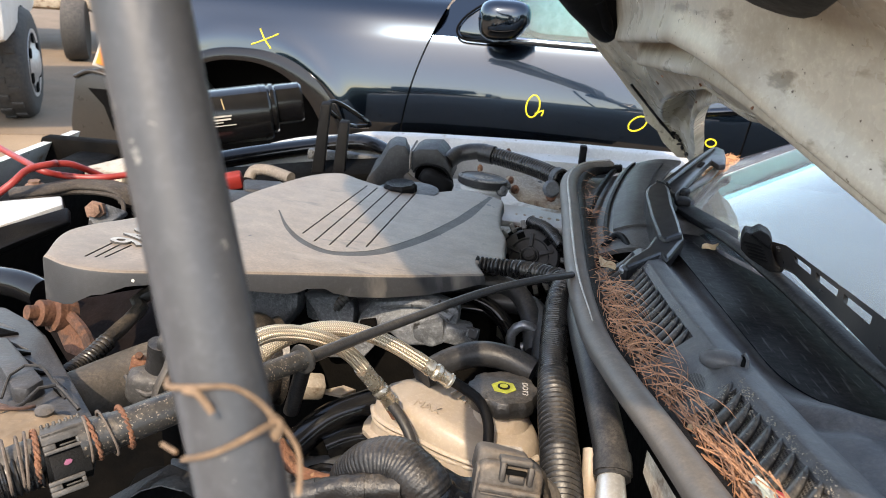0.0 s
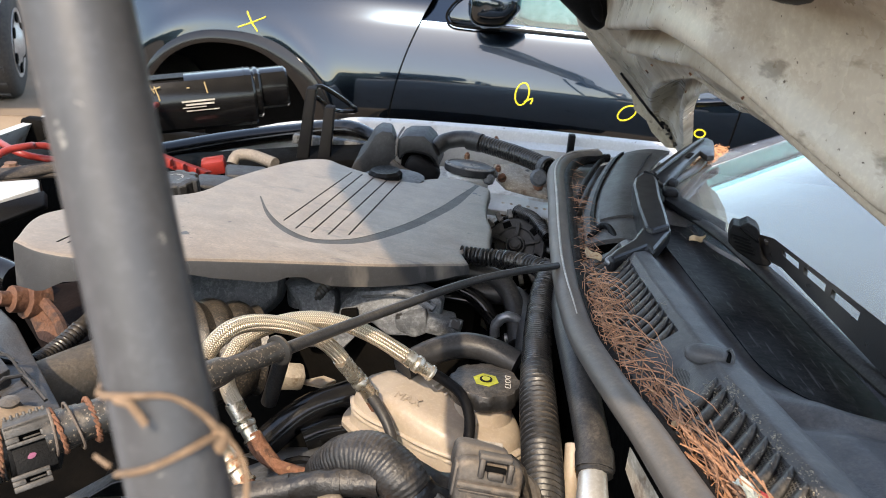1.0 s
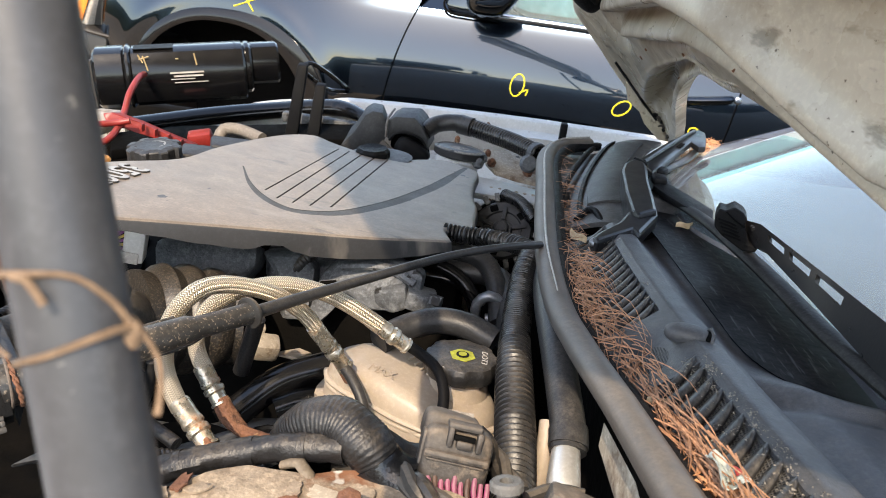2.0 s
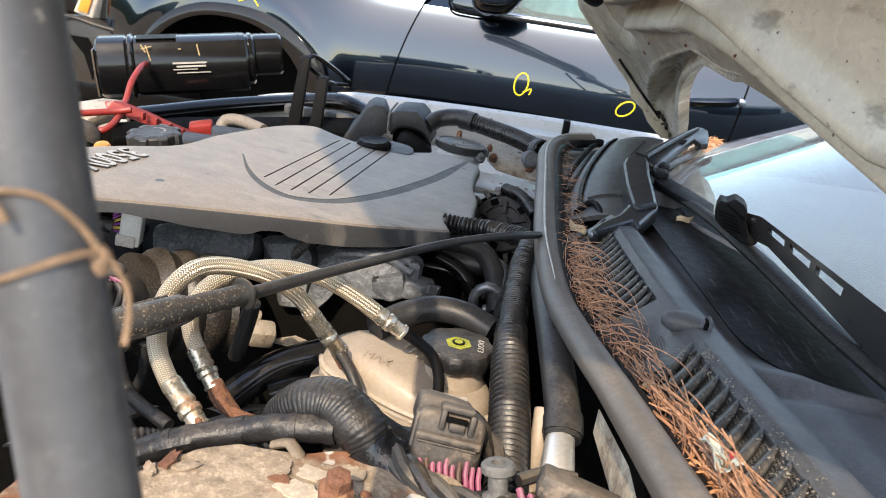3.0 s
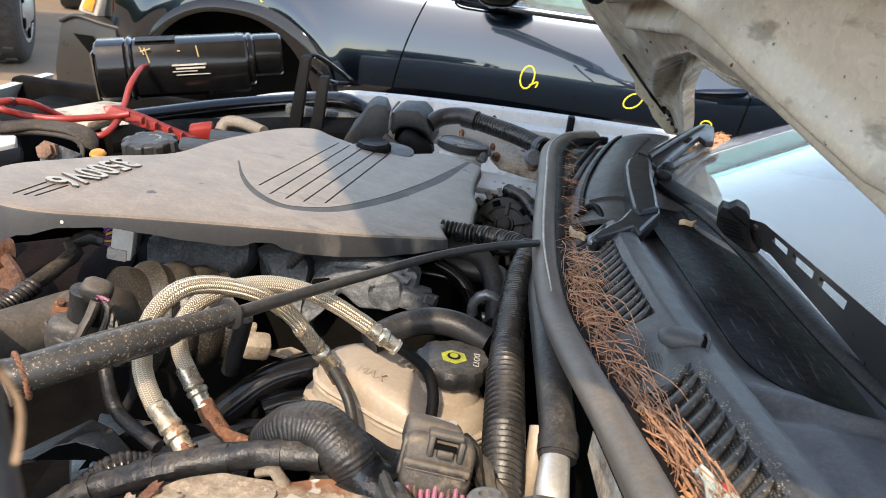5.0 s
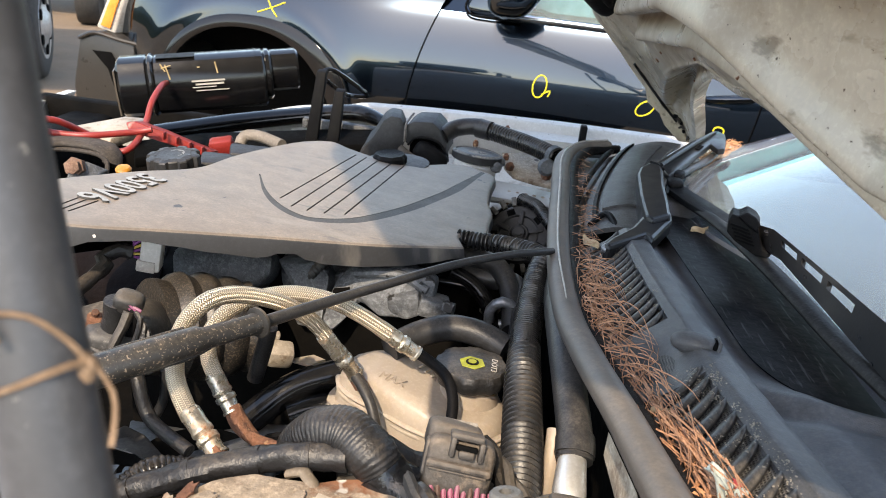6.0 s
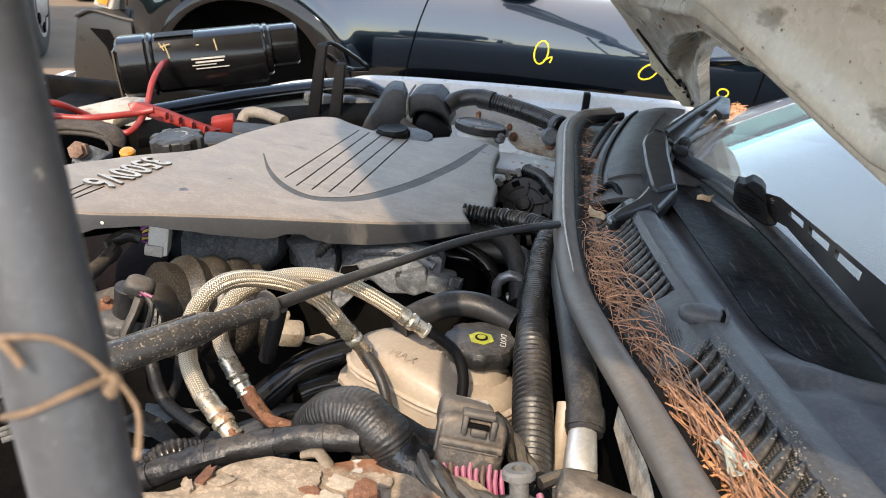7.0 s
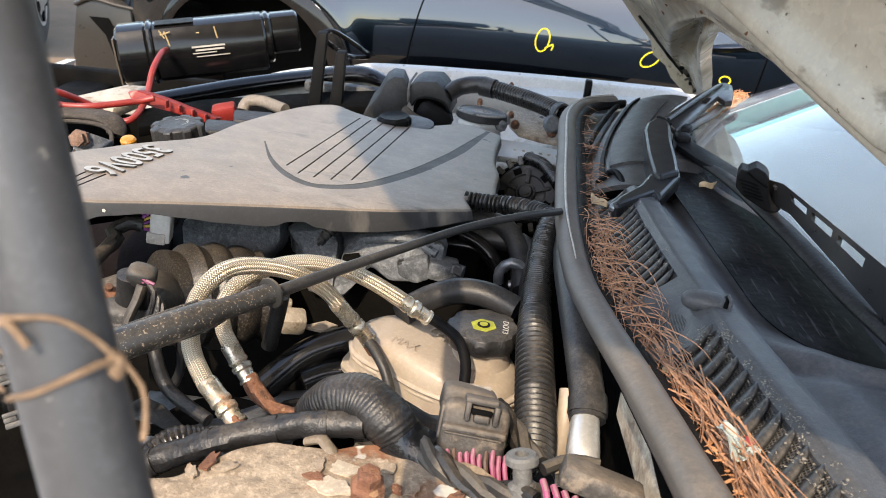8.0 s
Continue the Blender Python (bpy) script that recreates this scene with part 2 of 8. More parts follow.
def braid_material():
    m = bpy.data.materials.new("braided_steel")
    m.use_nodes = True
    nt = m.node_tree
    bs = nt.nodes["Principled BSDF"]
    uv = nt.nodes.new("ShaderNodeUVMap")
    sep = nt.nodes.new("ShaderNodeSeparateXYZ")
    nt.links.new(uv.outputs[0], sep.inputs[0])

    def calc(op, a, b=None):
        n = nt.nodes.new("ShaderNodeMath")
        n.operation = op
        for i, v in enumerate((a, b)):
            if v is None:
                continue
            if isinstance(v, (int, float)):
                n.inputs[i].default_value = v
            else:
                nt.links.new(v, n.inputs[i])
        return n.outputs[0]

    u, v = sep.outputs[0], sep.outputs[1]
    # plaits: columns round the hose, slanting one way and the other in turn
    col = calc("MULTIPLY", u, 1.0 / 0.0020)
    side = calc("PINGPONG", col, 1.0)
    rows = calc("MULTIPLY", calc("ADD", v, calc("MULTIPLY", side, 0.0013)), 2 * math.pi / 0.00160)
    strands = calc("ADD", calc("MULTIPLY", calc("SINE", rows), 0.5), 0.5)
    crown = calc("SQRT", calc("SINE", calc("MULTIPLY", calc("FRACT", col), math.pi)))
    f = calc("MULTIPLY", calc("POWER", strands, 0.6), calc("ADD", calc("MULTIPLY", crown, 0.75), 0.25))
    h = f
    n = nt.nodes.new("ShaderNodeMix")
    n.data_type = "RGBA"
    nt.links.new(f, n.inputs[0])
    n.inputs[6].default_value, n.inputs[7].default_value = (0.360, 0.285, 0.205, 1), (0.80, 0.665, 0.50, 1)
    nt.links.new(n.outputs[2], bs.inputs["Base Color"])
    bs.inputs["Metallic"].default_value, bs.inputs["Roughness"].default_value = 0.8, 0.36
    bp = nt.nodes.new("ShaderNodeBump")
    bp.inputs["Strength"].default_value, bp.inputs["Distance"].default_value = 0.7, 0.0010
    nt.links.new(f, bp.inputs["Height"])
    nt.links.new(bp.outputs[0], bs.inputs["Normal"])
    return m


M_braid = braid_material()


def glass_material(name, tint, rough=0.0):
    m = bpy.data.materials.new(name)
    m.use_nodes = True
    bs = m.node_tree.nodes["Principled BSDF"]
    bs.inputs["Base Color"].default_value = (*tint, 1)
    bs.inputs["Transmission Weight"].default_value = 1.0
    bs.inputs["Roughness"].default_value = rough
    bs.inputs["IOR"].default_value = 1.5
    return m


def dusty_glass(name, tint, film, share):
    """Clear glass under a thin even film of dust."""
    m = glass_material(name, tint)
    nt = m.node_tree
    bs, out = nt.nodes["Principled BSDF"], nt.nodes["Material Output"]
    df = nt.nodes.new("ShaderNodeBsdfDiffuse")
    df.inputs["Color"].default_value = (*film, 1)
    co = nt.nodes.new("ShaderNodeTexCoord")
    n = nt.nodes.new("ShaderNodeTexNoise")
    n.inputs["Scale"].default_value, n.inputs["Detail"].default_value = 9.0, 6.0
    nt.links.new(co.outputs["Object"], n.inputs["Vector"])
    r = nt.nodes.new("ShaderNodeMapRange")
    r.inputs["To Min"].default_value, r.inputs["To Max"].default_value = share * 0.75, share * 1.25
    nt.links.new(n.outputs["Fac"], r.inputs["Value"])
    mx = nt.nodes.new("ShaderNodeMixShader")
    nt.links.new(r.outputs[0], mx.inputs[0])
    nt.links.new(bs.outputs[0], mx.inputs[1])
    nt.links.new(df.outputs[0], mx.inputs[2])
    nt.links.new(mx.outputs[0], out.inputs["Surface"])
    return m


M_wind = dusty_glass("dusty_windshield", (0.62, 0.8, 0.78), (0.53, 0.51, 0.60), 0.06)
M_wind.node_tree.nodes["Principled BSDF"].inputs["IOR"].default_value = 1.33
M_glass = glass_material("tinted_glass", (0.46, 0.80, 0.82))

# ---- tools ----


def thing(name, base, label, category, group="", kind=""):
    ob = new(name)
    ob.empty_display_size = 0.05
    ob.location = base
    return tagged(ob, label, category, group, kind)


def part(name, bm, material, parent, label="", sharp=38, smooth=True):
    """Links a bmesh, made in world coordinates, as one mesh under a thing or a part."""
    root = parent
    while root.parent:
        root = root.parent
    bmesh.ops.translate(bm, verts=bm.verts, vec=-root.location)
    me = bpy.data.meshes.new(name)
    bm.to_mesh(me)
    bm.free()
    if smooth:
        for p in me.polygons:
            p.use_smooth = True
        me.set_sharp_from_angle(angle=radians(sharp))
    me.materials.append(material)
    ob = new(name, me)
    ob.parent = parent
    return tagged(ob, label)


def setting(name, bm, material, label, category, sharp=38):
    me = bpy.data.meshes.new(name)
    bm.to_mesh(me)
    bm.free()
    for p in me.polygons:
        p.use_smooth = True
    me.set_sharp_from_angle(angle=radians(sharp))
    me.materials.append(material)
    return tagged(new(name, me), label, category, "", "structure")


def curve_points(pts, step):
    """Catmull-Rom through the points, at about even steps; each with its share 0..n-1 along the controls."""
    p = [Vector(q) for q in pts]
    if len(p) == 2:
        n = max(1, int((p[1] - p[0]).length / step))
        return [(p[0].lerp(p[1], i / n), i / n) for i in range(n + 1)]
    ext = [p[0] * 2 - p[1], *p, p[-1] * 2 - p[-2]]
    out = []
    for i in range(1, len(ext) - 2):
        a, b, c, d = ext[i - 1:i + 3]
        n = max(1, int((c - b).length / step))
        for j in range(n):
            t = j / n
            v = 0.5 * ((2 * b) + (c - a) * t + (2 * a - 5 * b + 4 * c - d) * t * t + (3 * b - a - 3 * c + d) * t ** 3)
            out.append((v, i - 1 + t))
    out.append((p[-1], len(p) - 1))
    return out


def tube(pts, r, seg=12, step=0.006, ring=None, bm=None, flat=1.0, rough=0.0, caps=True):
    """A sweep along a smooth line. r: radius, or one per point. ring: (pitch, depth) for corrugation. rough: uneven wrap."""
    bm = bm or bmesh.new()
    uvl = bm.loops.layers.uv.verify()
    if ring:
        step = min(step, ring[0] / 4)
    line = curve_points(pts, step)
    cs = [c for c, _ in line]
    tan = [(cs[min(i + 1, len(cs) - 1)] - cs[max(i - 1, 0)]).normalized() for i in range(len(cs))]
    nrm = tan[0].orthogonal().normalized() if abs(tan[0].z) > 0.9 else tan[0].cross(Vector((0, 0, 1))).normalized()
    s, rings, rnd = 0.0, [], random.Random(len(cs))
    for i, (c, share) in enumerate(line):
        if i:
            s += (c - cs[i - 1]).length
            nrm = (nrm - tan[i] * nrm.dot(tan[i])).normalized()
        bi = tan[i].cross(nrm)
        if isinstance(r, (list, tuple)):
            k = min(int(share), len(r) - 2)
            rad = r[k] + (r[k + 1] - r[k]) * (share - k)
        else:
            rad = r
        if ring:
            rad -= ring[1] * (0.5 - 0.5 * math.cos(2 * math.pi * s / ring[0])) ** 2
        row = []
        for j in range(seg):
            a = 2 * math.pi * j / seg
            rj = rad + (rough * noise.noise(c * 60 + Vector((math.cos(a), math.sin(a), 0)) * 1.2) if rough else 0)
            row.append(bm.verts.new(c + nrm * (math.cos(a) * rj) + bi * (math.sin(a) * rj * flat)))
        rings.append((row, s, rad))
    for (ra, sa, qa), (rb, sb, qb) in zip(rings, rings[1:]):
        for j in range(seg):
            f = bm.faces.new((ra[j], ra[(j + 1) % seg], rb[(j + 1) % seg], rb[j]))
            base = 2 * math.pi * qa / seg
            for lp, uvv in zip(f.loops, ((j * base, sa), ((j + 1) * base, sa), ((j + 1) * base, sb), (j * base, sb))):
                lp[uvl].uv = uvv
    if caps:
        bm.faces.new(list(reversed(rings[0][0])))
        bm.faces.new(rings[-1][0])
    return bm


def lathe(o, d, prof, seg=24, bm=None, lobes=0, lobe=0.0):
    """A turned body from o along d; prof: rows of (radius, height); lobes: grip ribs round it."""
    bm = bm or bmesh.new()
    o, d = Vector(o), Vector(d).normalized()
    u = d.orthogonal().normalized()
    v = d.cross(u)
    rows = []
    for r, h in prof:
        row = []
        for j in range(seg):
            a = 2 * math.pi * j / seg
            rr = r * (1 + lobe * (1 if math.cos(a * lobes) > 0 else -1)) if lobes and r > 0.6 * max(p[0] for p in prof) else r
            row.append(bm.verts.new(o + d * h + (u * math.cos(a) + v * math.sin(a)) * max(rr, 1e-5)))
        rows.append(row)
    for ra, rb in zip(rows, rows[1:]):
        for j in range(seg):
            bm.faces.new((ra[j], ra[(j + 1) % seg], rb[(j + 1) % seg], rb[j]))
    bm.faces.new(list(reversed(rows[0])))
    bm.faces.new(rows[-1])
    return bm


def rbox(c, size, bev=0.003, rot=(0, 0, 0), bm=None, taper=0.0, segs=2):
    """A box with rounded edges, turned by rot degrees; taper narrows its top."""
    own = bmesh.new()
    bmesh.ops.create_cube(own, size=1.0)
    for v in own.verts:
        k = 1 - taper * (v.co.z + 0.5)
        v.co = Vector((v.co.x * size[0] * k, v.co.y * size[1] * k, v.co.z * size[2]))
    if bev:
        bmesh.ops.bevel(own, geom=own.edges[:], offset=bev, segments=segs, affect="EDGES", profile=0.5)
    bmesh.ops.transform(own, matrix=pose(*c, *rot), verts=own.verts)
    if bm is None:
        return own
    return join(bm, own)


def join(bm, other):
    me = bpy.data.meshes.new("join")
    other.to_mesh(me)
    other.free()
    bm.from_mesh(me)
    bpy.data.meshes.remove(me)
    return bm


def slab(outline, push, bev=0.0, bm=None):
    """A plate: the outline (3D points) pushed along a vector."""
    own = bmesh.new()
    f = own.faces.new([own.verts.new(p) for p in outline])
    ret = bmesh.ops.extrude_face_region(own, geom=[f])
    bmesh.ops.translate(own, verts=[g for g in ret["geom"] if isinstance(g, bmesh.types.BMVert)], vec=push)
    bmesh.ops.recalc_face_normals(own, faces=own.faces)
    if bev:
        bmesh.ops.bevel(own, geom=[e for e in own.edges], offset=bev, segments=2, affect="EDGES", profile=0.5)
    return own if bm is None else join(bm, own)


def words(text, size, depth, bold=0.0):
    """Letters of the built-in font as a bmesh, lying in the xy plane, reading along x."""
    cu = bpy.data.curves.new("words", "FONT")
    cu.body, cu.size, cu.extrude, cu.align_x, cu.offset = text, size, depth, "LEFT", bold
    cu.resolution_u = 4
    ob = bpy.data.objects.new("words", cu)
    scene.collection.objects.link(ob)
    me = bpy.data.meshes.new_from_object(ob.evaluated_get(bpy.context.evaluated_depsgraph_get()))
    bm = bmesh.new()
    bm.from_mesh(me)
    bpy.data.objects.remove(ob)
    bpy.data.curves.remove(cu)
    bpy.data.meshes.remove(me)
    return bm


def blob(c, r, power=2.6, rot=(0, 0, 0), seg=28):
    """A rounded moulding: a ball of half sizes r, squarer as the power grows."""
    e = 2.0 / power

    def fold(v):
        return math.copysign(abs(v) ** e, v)

    bm = grid(seg, seg // 2, lambda u, v: Vector((fold(math.cos(2 * math.pi * u)) * fold(math.sin(math.pi * v)) * r[0], fold(math.sin(2 * math.pi * u)) * fold(math.sin(math.pi * v)) * r[1], -fold(math.cos(math.pi * v)) * r[2])))
    bmesh.ops.remove_doubles(bm, verts=bm.verts, dist=1e-5)
    bmesh.ops.recalc_face_normals(bm, faces=bm.faces)
    bmesh.ops.transform(bm, matrix=pose(*c, *rot), verts=bm.verts)
    return bm


def grid(nu, nv, place, bm=None):
    """A sheet of nu x nv cells; place(u, v) gives each point for u, v in 0..1, or None for a gap."""
    bm = bm or bmesh.new()
    vs = {}
    for i in range(nu + 1):
        for j in range(nv + 1):
            p = place(i / nu, j / nv)
            if p is not None:
                vs[i, j] = bm.verts.new(p)
    for i in range(nu):
        for j in range(nv):
            q = [vs.get(k) for k in ((i, j), (i + 1, j), (i + 1, j + 1), (i, j + 1))]
            if all(q):
                bm.faces.new(q)
    return bm


def thicken(bm, vec):
    """Gives an open sheet a thickness along vec."""
    geo = bm.faces[:]
    ret = bmesh.ops.extrude_face_region(bm, geom=geo)
    bmesh.ops.translate(bm, verts=[g for g in ret["geom"] if isinstance(g, bmesh.types.BMVert)], vec=vec)
    bmesh.ops.recalc_face_normals(bm, faces=bm.faces)
    return bm


def bell(x, c, w):
    return math.exp(-((x - c) / w) ** 2)


def step_up(x, a, b):
    t = min(1.0, max(0.0, (x - a) / (b - a)))
    return t * t * (3 - 2 * t)

# ---- ground and distance ----
setting("ground", grid(40, 40, lambda u, v: Vector(((u - 0.5) * 400, (v - 0.5) * 400, 0.0))), M_ground, "dry sandy dirt of a car yard", "ground")


# Beyond this line the ground is a darker brown sheet.
part_line = [Vector((-23.3, -2.27, 0.004)), Vector((22.0, 14.6, 0.004))]
setting("road", thicken(grid(60, 40, lambda u, v: part_line[0].lerp(part_line[1], u) + Vector((-0.35, 0.937, 0)) * (26 * v + 0.06 * noise.noise(Vector((u * 90, 0, 0))))), Vector((0, 0, -0.003))), mat("darker_brown_ground", (0.205, 0.145, 0.095), (0.15, 0.106, 0.070), 0.95, scale=2.2, stain=(0.19, 0.145, 0.10), stain_scale=1.1, stain_at=0.55, bump=0.6, fine=40), "darker brown stretch of the yard ground", "road")


# Ring of trees out of view, added to darken the car's reflections.
def berm(u, v):
    a = 2 * math.pi * u
    h = (5.5 + 3.5 * noise.noise(Vector((math.cos(a) * 4, math.sin(a) * 4, 0)))) * v
    return Vector((math.cos(a) * 45, math.sin(a) * 45, h - 0.2))


M_far = mat("reflection_trees", (0.05, 0.065, 0.03), (0.09, 0.10, 0.05), 0.9, scale=0.6, bump=0.0)
setting("backdrop", grid(160, 6, berm), M_far, "unseen tree line added for the car's reflections", "backdrop")

# ---- the minivan: body round the engine bay ----
van = thing("minivan", (0.0, 0.8, 0.0), "dirty white minivan with its hood propped open", "minivan")


def cover_z(x, y):
    return 1.0610 - 0.09 * (x + 0.112) - 0.085 * (y - 0.811)


FAR_X = [(-0.80, 0.930), (-0.50, 0.966), (-0.378, 0.986), (-0.303, 0.996), (-0.275, 1.005), (-0.154, 1.011), (0.0, 1.015), (0.146, 1.017), (0.40, 1.016), (0.80, 1.012)]


def far_z(x):
    for (xa, za), (xb, zb) in zip(FAR_X, FAR_X[1:]):
        if x <= xb:
            return za + (zb - za) * (x - xa) / (xb - xa)
    return FAR_X[-1][1]


def far_fender(u, v):
    x = -0.80 + 1.55 * u
    z = far_z(x) - 0.03 * step_up(-x, 0.40, 0.65)
    prof = ((1.618, -0.10), (1.612, -0.06), (1.606, -0.028), (1.625, -0.024), (1.645, -0.022), (1.652, -0.004), (1.665, 0.0), (1.69, -0.004), (1.72, -0.02), (1.74, -0.06), (1.745, -0.4))
    k = min(int(v * 10), 9)
    f = v * 10 - k
    y = prof[k][0] + (prof[k + 1][0] - prof[k][0]) * f
    return Vector((x, y + 0.02 * max(0, -x - 0.3), z + prof[k][1] + (prof[k + 1][1] - prof[k][1]) * f))


part("far_fender", grid(60, 40, far_fender), M_white, van, "dusty white painted fender with a bolted inner lip", sharp=60)


def near_fender(u, v):
    x = -1.0 + 1.75 * u
    prof = ((0.30, 0.5), (0.30, 0.96), (0.285, 1.0), (0.26, 1.005), (0.24, 1.012), (0.10, 1.02), (0.0, 1.0), (-0.06, 0.9), (-0.08, 0.3))
    k = min(int(v * 8), 7)
    f = v * 8 - k
    return Vector((x, prof[k][0] + (prof[k + 1][0] - prof[k][0]) * f, prof[k][1] + (prof[k + 1][1] - prof[k][1]) * f))


part("near_fender", grid(30, 32, near_fender), M_white, van, sharp=60)
# Bay walls and floor, coloured black to stand for its shade.
part("inner_wall", rbox((-0.35, 1.64, 0.74), (1.3, 0.04, 0.40), 0.01), M_dark, van, "inner wing wall, near-black for deep shade")
part("bay_floor", rbox((-0.35, 0.95, 0.55), (1.3, 1.4, 0.04), 0.01), M_dark, van, "undertray, near-black for deep shade")
part("firewall", rbox((0.20, 0.83, 0.80), (0.05, 1.10, 0.46), 0.01), M_dark, van, "firewall panel, near-black for deep shade")
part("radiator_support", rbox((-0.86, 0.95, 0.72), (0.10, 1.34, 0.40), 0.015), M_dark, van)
part("inner_wing", slab([(-0.28, 1.598, 0.92), (0.20, 1.598, 0.96), (0.16, 1.42, 0.93), (0.12, 1.18, 0.90), (0.06, 1.10, 0.84), (-0.02, 1.2, 0.85), (-0.1, 1.4, 0.9)], (0, 0, -0.03), 0.006), mat("mud_streaked_white", (0.74, 0.69, 0.61), (0.62, 0.56, 0.47), 0.5, scale=10, stain=(0.25, 0.175, 0.11), stain_scale=13, stain_at=0.55, stain_soft=0.12, bump=0.2, fine=90, speck=0.3, chips=((0.07, 0.045, 0.03), 44.0, 0.70)), van, "mud-stained white inner wing panel")


# hood, open at about 45 degrees, seen from beneath
def hood_fold(y):
    """The line along which the ribs run."""
    return 0.235 + (min(0.060, 0.09 * (0.67 - y) + 0.55 * (0.67 - y) ** 2) if y < 0.67 else 0.02 * (y - 0.67))


def hood_rear(y):
    d = y - 0.67
    return hood_fold(y) if d < 0 else 0.235 + 0.08 * d + 0.16 * d * d - 0.016 * step_up(d, 0.02, 0.14)


def hood_level(y):
    return 1.50 - 0.07 * (y - 0.6) - 0.07 * max(0.0, y - 1.15) ** 2


ARCH_RING = [(0.60, 0.003), (0.74, 0.013), (0.78, 0.018), (0.85, 0.0215), (0.986, 0.034), (1.166, 0.0555), (1.338, 0.084), (1.458, 0.101), (1.56, 0.110)]


def arch_ring(y):
    """How wide the rolled flange round the rear cut-out is."""
    for (ya, a), (yb, b) in zip(ARCH_RING, ARCH_RING[1:]):
        if y <= yb:
            return a + (b - a) * max(0.0, (y - ya) / (yb - ya))
    return ARCH_RING[-1][1]


def hood_relief(w, q, y):
    """How far the pressed inner panel stands out towards the bay; w from the rear edge, q from the fold line, along the slope."""
    q = q / (1 - 0.22 * step_up(0.58 - y, 0.0, 0.12))
    end = step_up(1.10 - y, 0.0, 0.07)
    h = (-0.0040 * bell(q, 0.043, 0.0035) + 0.0160 * bell(q, 0.0635, 0.0105) - 0.0110 * bell(q, 0.0815, 0.0050) + 0.0190 * bell(q, 0.104, 0.0125)) * end
    h -= 0.034 * step_up(q, 0.108, 0.185)
    # box towards the hinge: a cup with a wall and an outer lip
    h += 0.012 * bell(y, 1.125, 0.026) * step_up(q, 0.03, 0.08)
    h -= 0.026 * bell(y, 1.25, 0.070) * step_up(q, 0.01, 0.08)
    h += 0.008 * bell(y, 1.43, 0.035) * step_up(q, 0.0, 0.06)
    # rolled flange round the cut-out
    wo = arch_ring(y)
    if y > 0.66:
        r = w / max(wo, 0.004)
        deep = min(0.046, 0.60 * wo) * step_up(y, 0.66, 0.80) * (1 - 0.8 * step_up(y, 1.36, 1.50))
        h += -deep * (1 - step_up(r, 0.84, 1.0)) + 0.85 * deep * (1 - step_up(r, 0.10, 0.70)) + 0.0016 * bell(r, 1.10, 0.06)
    h += 0.012 * noise.noise(Vector((q * 6, y * 5, 0.3))) * step_up(q, 0.16, 0.30)
    # ribs that run forward over the panel
    h += 0.016 * bell(y - 0.5 * q, 0.235, 0.040) * step_up(q, 0.12, 0.18)
    h += 0.012 * bell(y, 0.95, 0.05) * step_up(q, 0.16, 0.24)
    return h


NEAR_EDGE = [(0.0, 0.082), (0.20, 0.070), (0.309, 0.042), (0.391, 0.018), (0.458, 0.010), (0.60, -0.010), (0.72, -0.016), (0.786, 0.002), (0.808, 0.016), (0.891, 0.073), (0.984, 0.124), (1.03, 0.140), (1.08, 0.165)]


def near_edge(w):
    """The near side of the hood: straight at first, its front corner swept back."""
    for (wa, a), (wb, b) in zip(NEAR_EDGE, NEAR_EDGE[1:]):
        if w <= wb:
            return a + (b - a) * (w - wa) / (wb - wa)
    return NEAR_EDGE[-1][1]


def hood_point(u, v):
    w = (v ** 1.9) * (1.065 - 0.03 * (2 * u - 1) ** 8)
    y0 = near_edge(w)
    y = y0 + (1.590 - y0) * u
    x = hood_rear(y) - w * 0.7071
    z = hood_level(y) - x
    k = hood_relief(w, (hood_fold(y) - x) * 1.414, y)
    return Vector((x - 0.7071 * k, y, z - 0.7071 * k))


hood_bm = thicken(grid(300, 300, hood_point), Vector((0.014, 0, 0.014)))
hood = part("hood", hood_bm, M_hood, van, "dusty beige-white underside of an open hood with pressed ribs", sharp=70)

# cowl: weather strip, grille, gutter, glass
SEAL = [(0.215, 1.340, 1.053), (0.165, 1.300, 1.052), (0.136, 1.200, 1.054), (0.125, 1.010, 1.062), (0.116, 0.770, 1.070), (0.119, 0.625, 1.076), (0.130, 0.535, 1.084), (0.145, 0.440, 1.096), (0.154, 0.365, 1.107), (0.158, 0.325, 1.114), (0.163, 0.285, 1.119), (0.166, 0.245, 1.127)]
part("weather_strip", tube(SEAL, [0.012, 0.013, 0.014, 0.0125, 0.012, 0.012, 0.012, 0.012, 0.0125, 0.013, 0.013, 0.013], seg=16, flat=0.8), M_seal, van, "grey rubber bulb seal along the cowl edge")
part("seal_bead", tube([Vector(p) + Vector((-0.002, 0.0, 0.0108)) for p in SEAL[:6]], [0.0016, 0.0017, 0.0017, 0.0016, 0.0013, 0.0006], seg=8), mat("pale_seal_edge", (0.42, 0.39, 0.35), None, 0.5), van)
lip = [Vector(p) + Vector((0.015, 0.0, -0.003)) for p in SEAL]
part("seal_carrier", tube(lip, [0.009, 0.010, 0.010, 0.009, 0.008, 0.007, 0.006, 0.006, 0.006, 0.006, 0.006, 0.006], seg=10, flat=0.8), M_black, van)


def cowl_ridge(y):
    d = max(0.0, 0.80 - y)
    return Vector((0.183 + 0.02 * d + 0.155 * d * d, y, 1.088 + 0.075 * (0.80 - y)))


